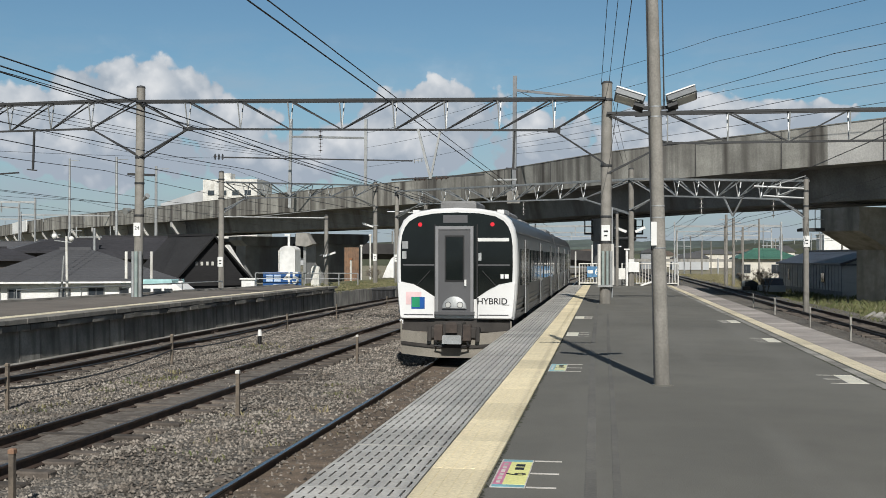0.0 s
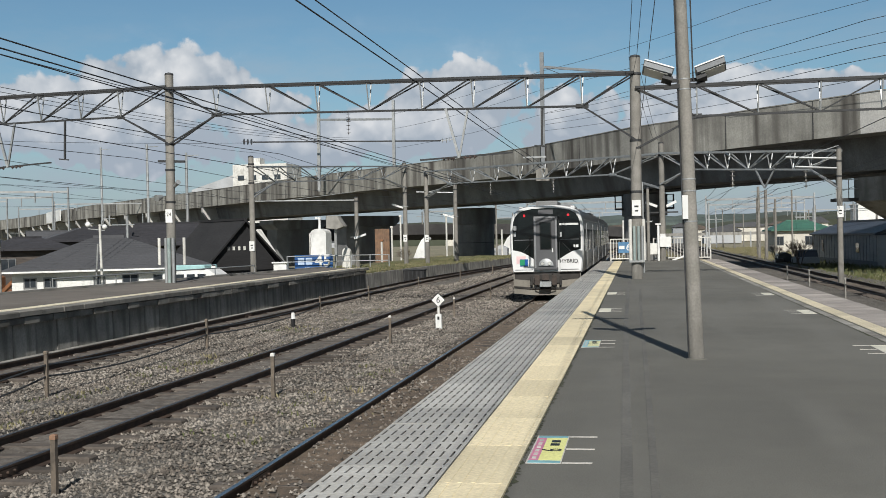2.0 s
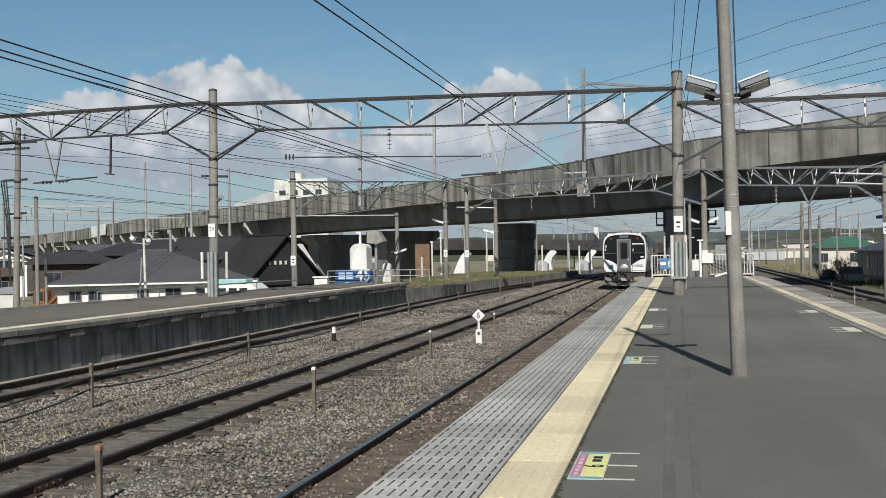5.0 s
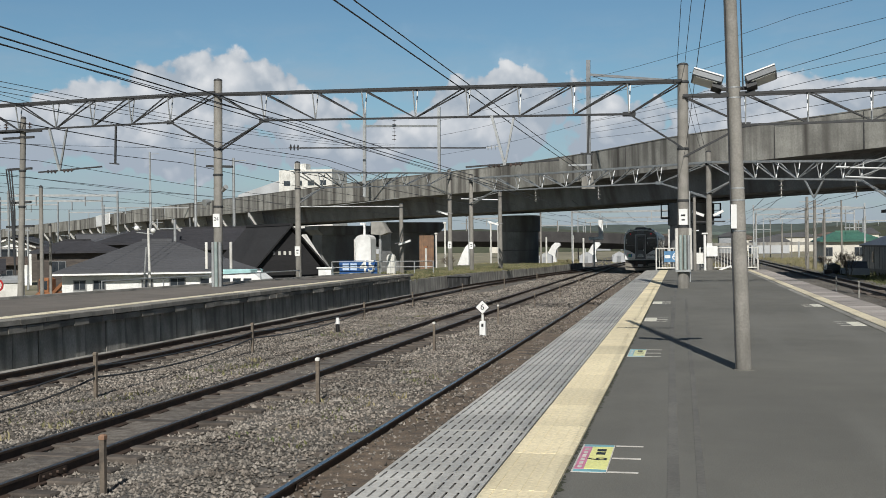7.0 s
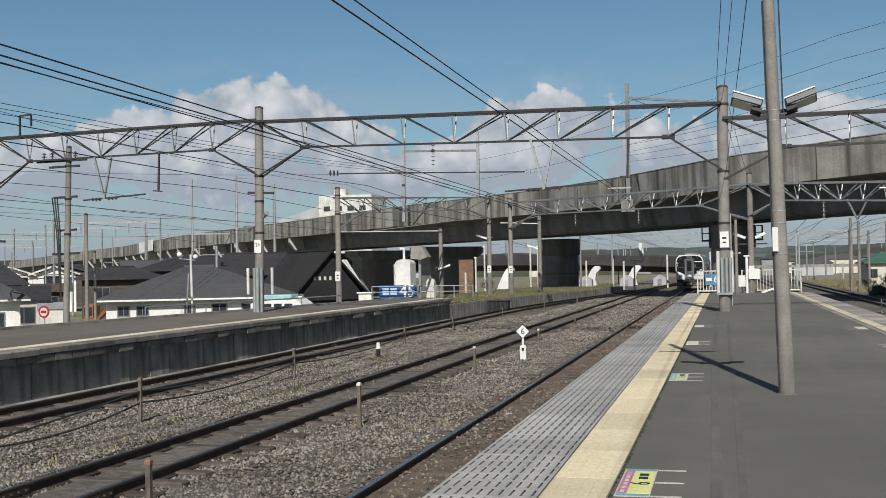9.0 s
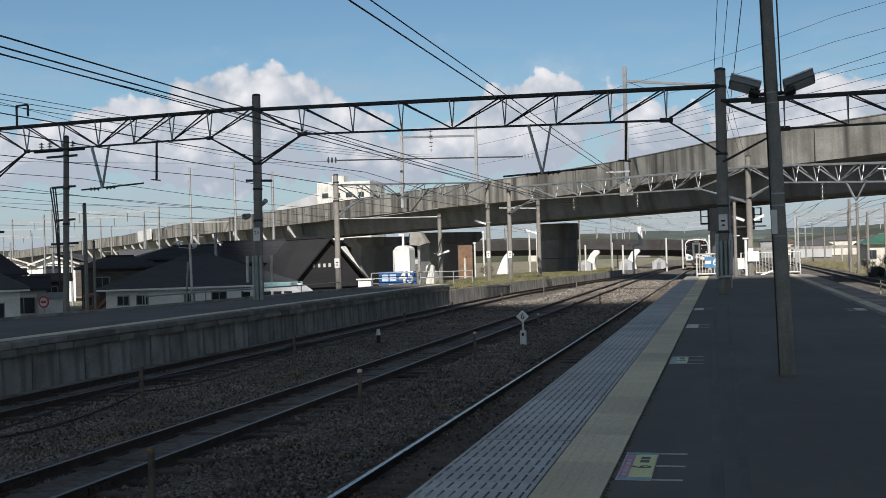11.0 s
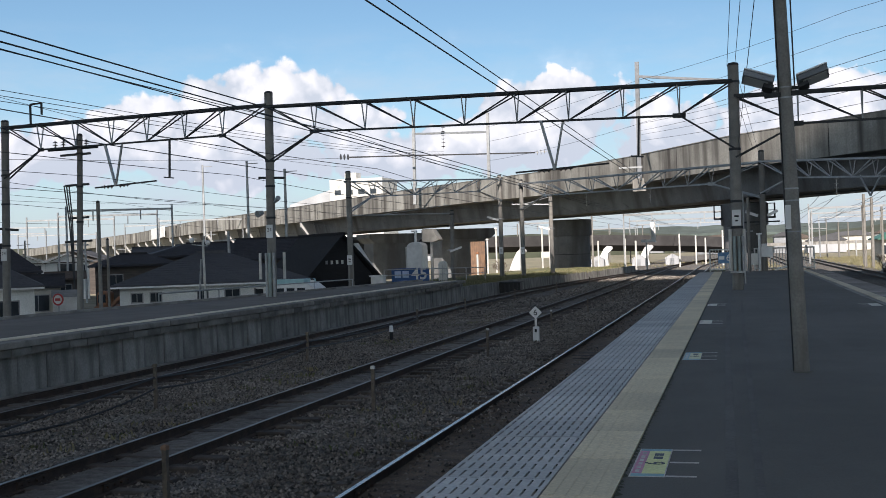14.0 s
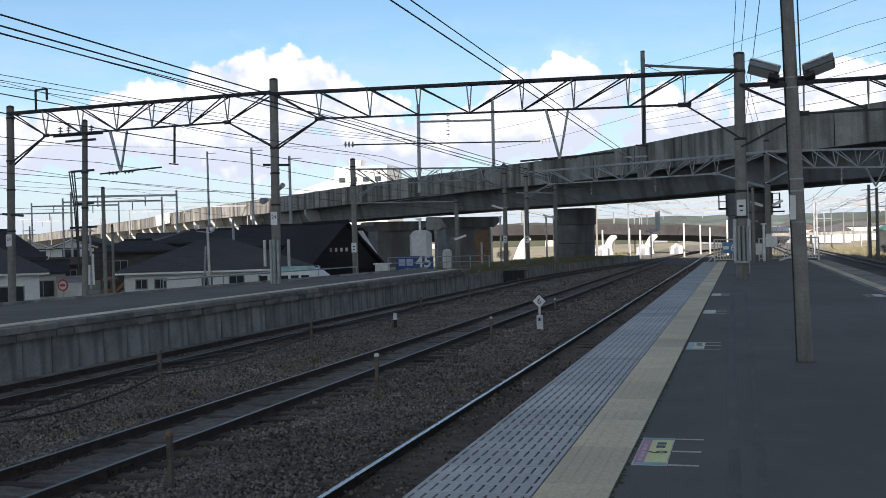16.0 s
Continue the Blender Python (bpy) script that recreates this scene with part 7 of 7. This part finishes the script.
    for k in range(6):
        part("baluster", MB().bar((12.25 + k * 0.73, 71.05, 3.4), (12.25 + k * 0.73, 71.05, 4.55), 0.05), M_GALV, t)
    for z in (3.95, 4.55):
        part("handrail", MB().bar((12.2, 71.05, z), (16.4, 71.05, z), 0.05), M_GALV, t)


build_east_side()


# ---------------------------------------------------------------- distance
def far_gantry(x, y, w, h, n=1, turn=0):
    g = thing("far_gantry", "distant steel catenary portal over the far tracks", "gantry", (x, y, GROUND), "distant catenary portals")
    m = pose(x, y, 0, 0, 0, turn)
    P = lambda a, b, c: m @ Vector((a, b, c))
    for s in (-1, 1):
        part("post", MB().bar(P(s * w / 2, 0, GROUND - 1.5), P(s * w / 2, 0, h + 0.5), 0.16), M_GALV, g)
    part("beam", MB().bar(P(-w / 2, 0, h), P(w / 2, 0, h), 0.16, 0.22), M_GALV, g)
    for s in (-0.25, 0.2):
        part("drop", MB().bar(P(s * w, 0, h), P(s * w, 0, h - 1.1), 0.1), M_GALV, g, "dropper")
    return g


M_UNDERDECK = mat("grimy_dark_deck", (0.050, 0.047, 0.046), (0.032, 0.030, 0.030), scale=0.6, rough=0.9, bump=0.1, fine=8)


def build_far_railway():
    for x, y, w, h, tn in ((-64, 105, 11, 7.3, 25), (-76, 122, 12, 7.6, 25), (-92, 138, 12, 8.0, 25), (-108, 150, 14, 7.6, 25), (-88, 170, 14, 8.5, 25), (-128, 170, 16, 7.4, 25), (-140, 205, 16, 8.0, 25), (-112, 200, 15, 9.0, 25),
                           (-6, 128, 13, 5.2, 0), (-8, 168, 15, 5.4, 0), (-10, 210, 16, 5.6, 0), (14, 130, 12, 5.2, 0), (18, 172, 14, 5.6, 0), (22, 215, 14, 5.8, 0), (-24, 150, 10, 5.2, 0), (36, 240, 18, 5.6, 0), (-30, 240, 18, 5.6, 0)):
        far_gantry(x, y, w, h, turn=tn)
    rng = random.Random(21)
    spots = [(6.8 + rng.uniform(0, 36), rng.uniform(108, 215)) for k in range(38)] + [(rng.uniform(-34, 4), rng.uniform(125, 230)) for k in range(18)] + [(-r * math.sin(a), r * math.cos(a)) for r, a in ((rng.uniform(80, 200), radians(rng.uniform(22, 41))) for k in range(16))]
    for x, y in spots:
        h = rng.uniform(3.6, 6.6)
        if abs(x - TRACKS[0]) < 2.4 or abs(x - TRACKS[1]) < 2.2 or (x > 0 and abs(x - 9.65) < 2.2):
            continue
        p = thing("line_pole", "slender distant line pole with a crossarm", "pole", (x, y, GROUND), "distant line poles")
        r = rng.uniform(0.10, 0.15)
        part("shaft", MB().tube((x, y, GROUND - 1.6), (x, y, h), r, r * 0.8, 8), M_GALV if rng.random() < 0.6 else M_POLE, p)
        if rng.random() < 0.75:
            z = h - rng.uniform(0.3, 0.9)
            part("cross_arm", MB().bar((x - rng.uniform(0.6, 1.6), y, z), (x + rng.uniform(0.5, 1.4), y, z + rng.uniform(-0.1, 0.1)), 0.08), M_GALV, p)
    # long overhead wires of the far yard
    for k in range(14):
        x, z = rng.uniform(-28, 30), rng.uniform(3.2, 5.4)
        wire("thin far overhead wire", [(x, 92, z), (x * 1.15, 140, z + 0.2), (x * 1.3, 200, z + 0.3)], 0.3, 0.02)
    # pale pipeline-like wall behind the yard
    w = thing("noise_wall", "long pale low wall behind the far yard", "wall", (20, 190, -0.9))
    for k in range(9):
        part("panel", MB().box(-2 + k * 7.0, 4.8 + k * 7.0, 190, 190.3, 0.9 + 0.02 * (k % 2), 1.4), M_CONC, w)
        part("post", MB().box(4.8 + k * 7.0, 5.0 + k * 7.0, 189.9, 190.4, -1.35, 1.5), M_GALV, w)
    # low ramp bridge behind the viaduct, with raking white piers
    r = thing("ramp_bridge", "low dark ramp bridge on pale raking piers", "bridge", (-25, 160, -0.9))
    path = [(-70, 150, 3.9), (-40, 158, 3.7), (-20, 163, 3.4), (-8, 168, 2.9), (-1, 172, 2.4)]
    part("deck", MB().sweep(path, [(-3, 0), (3, 0), (3, -1.5), (2, -2.3), (-2, -2.3), (-3, -1.5)]), M_UNDERDECK, r)
    for x, y in ((-18.4, 157), (-12.9, 160), (-30.2, 153), (-37, 151), (-44, 150)):
        part("pier", MB().prism([(x - 1.1, -1.3), (x + 0.85, -1.3), (x + 0.6, -0.2), (x + 0.75, 0.7), (x + 1.35, 1.35), (x + 1.2, 1.7), (x + 0.6, 1.75), (x + 0.1, 1.3), (x - 0.45, 0.3)], y, y + 1.2), M_WHITE, r, "white raking pier")
    for x, y in ((-18.4, 150), (-13, 152), (-8.6, 154)):
        hh = thing("site_hut", "small white hut with a pitched roof", "hut", (x, y, -0.9), "huts beside the tracks")
        part("body", MB().prism([(x - 0.9, -1.4), (x + 0.9, -1.4), (x + 0.9, -0.1), (x, 0.4), (x - 0.9, -0.1)], y, y + 2), M_GREYLIGHT, hh)
        part("door", MB().box(x - 0.3, x + 0.3, y - 0.04, y + 0.01, -1.3, -0.2), M_GREYWALL, hh)
    # tall white sign and building on the far side
    f = thing("factory_block", "white multi-storey block beyond the viaduct", "building", (-106, 300, -3))
    part("body", MB().box(-113, -97, 298, 312, -3, 23.7), M_WHITE_OLD, f)
    part("annex", MB().prism([(-126, -3), (-113, -3), (-113, 21), (-126, 17)], 299, 310), M_GREYLIGHT, f, "pale sloping annex")
    part("chimney", MB().box(-109, -105.5, 300, 304, 23.5, 25.6), M_WHITE_OLD, f)
    for k in range(4):
        part("window", MB().box(-111.5 + k * 3.6, -109.6 + k * 3.6, 297.9, 298.02, 19.2, 20.6), M_PANE, f)
    l = thing("white_beacon", "white l-shaped sign arm on a tall post by the far tracks", "sign", (-9.3, 120, GROUND))
    part("post", MB().bar((-9.35, 120, GROUND - 0.1), (-9.35, 120, 2.2), 0.16), M_WHITE_OLD, l)
    part("arm", MB().bar((-9.9, 120, 2.1), (-8.4, 120, 2.1), 0.3), M_WHITE, l)
    part("blade", MB().bar((-8.6, 120, 2.0), (-8.6, 120, 4.1), 0.5, 0.2), M_WHITE, l)
    for k, (x, y, h) in enumerate(((-13.6, 140, 2.6), (-6.6, 135, 2.9), (-3.9, 148, 2.4), (-1.6, 140, 3.2), (-11.2, 128, 2.2), (-16.5, 136, 2.4), (-0.4, 132, 2.4), (-5.2, 150, 2.8))):
        q = thing("marker_post", "pale thin post beside the far tracks", "post", (x, y, GROUND), "pale posts by the far tracks")
        part("shaft", MB().tube((x, y, GROUND - 0.1), (x, y, h), 0.11, n=8), M_WHITE_OLD, q)
    b = thing("banner_panel", "plain pale panel fixed to the viaduct parapet", "panel", (-121.4, 214, 7.1))
    part("sheet", MB().bar((-123.3, 215, 7.6), (-116.4, 208.3, 8.0), 0.2, 2.3), M_WHITE, b)
    for k, (x, y, h) in enumerate(((-72, 140, 15), (-55, 118, 13.0), (-46, 108, 11.0))):
        p = thing("tall_mast", "tall thin pale mast behind the viaduct", "mast", (x, y, 0), "tall masts")
        part("shaft", MB().tube((x, y, -2.8), (x, y, h), 0.2, 0.14, 8), M_GALV, p)
        part("arm", MB().bar((x, y, h - 0.3), (x + 1.4, y, h - 0.3), 0.08), M_GALV, p)


build_far_railway()


def build_hills():
    rng = random.Random(31)
    for name, dist, base, amp, col in (("backdrop_near", 620, 6, 9, (0.055, 0.062, 0.04)), ("backdrop_far", 1500, 12, 26, (0.075, 0.095, 0.085))):
        mb = MB()
        n = 160
        for k in range(n + 1):
            a = radians(-75 + 150 * k / n)
            x, y = dist * math.sin(a), dist * math.cos(a)
            h = base + amp * max(0, 0.5 + 0.9 * noise.noise((k * 0.055, dist * 0.01, 0)) + 0.25 * noise.noise((k * 0.35, 2, 0)) + 0.12 * noise.noise((k * 1.3, 5, 0)))
            mb.v += [(x, y, -4), (x * 1.01, y * 1.01, h * 0.6), (x * 1.06, y * 1.06, h)]
        mb.f = [f for k in range(n) for f in ((k * 3, k * 3 + 3, k * 3 + 4, k * 3 + 1), (k * 3 + 1, k * 3 + 4, k * 3 + 5, k * 3 + 2))]
        solo(name, mb, mat(name, col, tuple(c * 0.7 for c in col), scale=0.05, rough=1.0, bump=0, big=0.01, fine=0.3), "low wooded hills and town far off under the sky", "hills", "structure")
    # the town along the horizon
    for k in range(44):
        a, r = radians(rng.uniform(-24, -4) if k < 9 else rng.uniform(-3, 18)), rng.uniform(260, 480)
        x, y, w, h = r * math.sin(a), r * math.cos(a), rng.uniform(5, 14), rng.uniform(0.8, 3.2)
        b = thing("town_building", "distant pale town building on the horizon", "building", (x, y, -0.9), "buildings of the distant town")
        part("body", MB().box(x - w / 2, x + w / 2, y, y + 9, -1.2, h), rng.choice((M_CREAM, M_GREYLIGHT, M_GREYWALL, M_DULL)), b)
        part("roof", MB().prism([(x - w / 2 - 0.5, h), (x + w / 2 + 0.5, h), (x + w * 0.2, h + rng.uniform(0.4, 1.6)), (x - w * 0.2, h + 1.0)], y - 0.4, y + 9.4), rng.choice((M_ROOF, M_ROOF_BROWN, M_GREYWALL)), b)


build_hills()


def tufts(name, label, spots, material, seed, hmin, hmax, blades=9, spread=0.16):
    rng = np.random.default_rng(seed)
    verts, faces = [], []
    for x, y, z in spots:
        for b in range(blades):
            a, h = rng.uniform(0, math.tau), rng.uniform(hmin, hmax)
            cx, cy = x + rng.normal(0, spread), y + rng.normal(0, spread)
            w = 0.012 + 0.012 * rng.random()
            dx, dy = math.cos(a), math.sin(a)
            n = len(verts)
            verts += [(cx - dy * w, cy + dx * w, z - 0.03), (cx + dy * w, cy - dx * w, z - 0.03), (cx + dx * h * 0.3 + dy * w * 0.6, cy + dy * h * 0.3 - dx * w * 0.6, z + h * 0.65), (cx + dx * h * 0.7, cy + dy * h * 0.7, z + h)]
            faces += [(n, n + 1, n + 2), (n, n + 2, n + 3)]
    me = bpy.data.meshes.new(name)
    me.from_pydata(verts, [], faces)
    me.materials.append(material)
    tagged(new(name, me), label, "grass", kind="stuff")


M_GREEN_GRASS = mat("green_weeds", (0.075, 0.10, 0.035), (0.13, 0.12, 0.055), scale=4, rough=0.95)
M_STRAW = mat("straw_grass", (0.25, 0.215, 0.125), (0.155, 0.15, 0.075), scale=1.5, rough=0.95)


def build_weeds():
    rng = random.Random(17)
    bank = []
    for k in range(2600):
        y = rng.uniform(57.5, 108)
        x0 = -15.1 + smooth((y - 60) / 50) * 4.4
        bank.append((x0 - abs(rng.gauss(0, 2.4)), y, -0.42 + rng.uniform(-0.05, 0.12)))
    tufts("bank_grass", "rough yellowing grass on the platform end", bank, M_STRAW, 1, 0.02, 0.06, 8, 0.25)
    tufts("bank_weeds", "green weeds among the dry grass", bank[::2], M_GREEN_GRASS, 2, 0.02, 0.07, 12, 0.25)
    far = []
    for k in range(3600):
        x, y = rng.uniform(-28, 34), rng.uniform(100, 185)
        if min(abs(x - t - (veer(y) if t < 0 else 0)) for t in TRACKS) > 1.8 and (y > 138 or abs(x + 9) > 4):
            far.append((x, y, GROUND))
    tufts("far_grass", "dry straw-coloured grass beyond the viaduct", far, M_STRAW, 3, 0.2, 0.5, 8, 0.45)
    east = []
    for k in range(1500):
        x, y = rng.uniform(11.2, 26), rng.uniform(40, 100)
        east.append((x, y, GROUND))
    tufts("side_grass", "green and yellow rough grass beside the tracks", east, M_GREEN_GRASS, 4, 0.12, 0.4, 8, 0.3)
    ties = []
    for k in range(60):
        cx, cy = rng.choice(((-9.6, 19.5), (-9.9, 22), (-5.6, 16), (-10.0, 31), (-9.4, 14.5), (-5.2, 21), (-10.4, 40), (-9.2, 27)))
        ties.append((cx + rng.gauss(0, 0.55), cy + rng.gauss(0, 1.1), BED))
    tufts("ballast_weeds", "small pale weeds growing through the ballast", ties, M_GREEN_GRASS, 5, 0.02, 0.07, 12, 0.12)
    tufts("ballast_straw", "dry grass wisps in the ballast", [(x + 0.5, y + 0.8, z) for x, y, z in ties[::2]], M_STRAW, 6, 0.03, 0.12, 10, 0.12)


build_weeds()


def build_bush(x, y, z, h, seed):
    """A bare leafless shrub: forking twigs."""
    rng = random.Random(seed)
    b = thing("bare_shrub", "bare leafless brown shrub on the waste ground", "shrub", (x, y, z), "bare shrubs")
    trunk, twigs = MB(), MB()
    def grow(p, d, ln, r, depth):
        q = p + d * ln
        (trunk if depth > 2 else twigs).tube(p, q, r, r * 0.65, 5)
        if depth == 0:
            return
        for k in range(3 if depth > 1 else 4):
            nd = (d + Vector((rng.uniform(-0.8, 0.8), rng.uniform(-0.8, 0.8), rng.uniform(-0.2, 0.6)))).normalized()
            grow(q, nd, ln * rng.uniform(0.6, 0.85), r * 0.62, depth - 1)
    for k in range(3):
        grow(Vector((x, y, z - 0.1)), Vector((rng.uniform(-0.4, 0.4), rng.uniform(-0.4, 0.4), 1)).normalized(), h * 0.33, 0.05, 4)
    part("stems", trunk, M_STAKE, b)
    part("branching", twigs, M_STAKE, b)


for k, (x, y, h) in enumerate(((11.8, 84, 2.3), (11.6, 95, 1.8), (-26.5, 73.5, 1.6), (-20.4, 98, 2.2), (13.9, 100, 1.8))):
    build_bush(x, y, GROUND if k != 2 else -1.8, h, 40 + k)


# ---------------------------------------------------------------- the cloud that drifts before the sun
def build_cloud():
    """A broad cumulus, out of sight behind, whose shadow sweeps over the station. Its origin lies under its leading edge."""
    mb, nx, ny = MB(), 34, 44
    for layer in (0, 1):
        for j in range(ny + 1):
            for i in range(nx + 1):
                u, v = i / nx * 2 - 1, j / ny
                x = u * 230
                lead = 14 * noise.noise((u * 3.1, 1.7, 0)) + 6 * noise.noise((u * 9, 3.1, 0)) + 50 * min(1, max(0, (-u - 0.03) / 0.05))
                y = lead - v * 430
                edge = min(1, (1 - abs(u)) * 4, v * 9, (1 - v) * 5)
                lump = 0.6 + 0.5 * noise.noise((u * 4, v * 7, 5)) + 0.25 * noise.noise((u * 11, v * 17, 9))
                mb.v.append((x, y, (4 + 44 * lump) * max(0, edge) ** 0.6 if layer else -3 * max(0, edge)))
    w = nx + 1
    for layer in (0, 1):
        o = layer * w * (ny + 1)
        mb.f += [(o + j * w + i, o + j * w + i + 1, o + (j + 1) * w + i + 1, o + (j + 1) * w + i) for j in range(ny) for i in range(nx)]
    return solo("cloud", mb, mat("cloud_white", (0.88, 0.88, 0.88), (0.80, 0.81, 0.82), scale=0.02, rough=1.0, bump=0, big=0.004, fine=0.1), "broad white cumulus cloud drifting before the sun", "cloud", smooth=True)


CLOUD = build_cloud()
CLOUD_HEIGHT = 260.0


def motions():
    # the train draws away along its track: seconds and the distance of its end
    run = [(0.0, 25.6), (0.5, 29.6), (1.0, 33.9), (1.5, 38.3), (2.0, 43.0), (2.5, 47.8), (3.0, 52.8), (3.5, 57.8), (4.0, 63.0), (5.0, 73.5), (6.0, 84.2), (7.0, 95.2), (8.0, 106.0),
           (9.0, 117.0), (10.0, 128.2), (11.0, 139.5), (12.0, 151.0), (13.0, 163.0), (14.0, 175.5), (16.0, 201.0)]
    walk(TRAIN, [(t, pose(TRACKS[0] + veer(y), y, RAIL, 0, 0, -math.degrees(math.atan2(veer(y + 28) - veer(y), 28)))) for t, y in run])
    # the cloud: seconds and how far ahead of the station's origin its shadow's edge has come
    off = SUN_FROM * (CLOUD_HEIGHT / SUN_FROM.z)
    shade = [(0.0, -95.0), (4.0, -62.0), (7.0, -36.0), (8.8, -18.0), (9.6, 6.0), (10.3, 26.0), (10.8, 38.0), (11.1, 46.0), (12.4, 60.0), (13.2, 68.0), (14.5, 80.0), (16.0, 116.0)]
    walk(CLOUD, [(t, pose(off.x - 20, off.y + y, CLOUD_HEIGHT)) for t, y in shade])


motions()
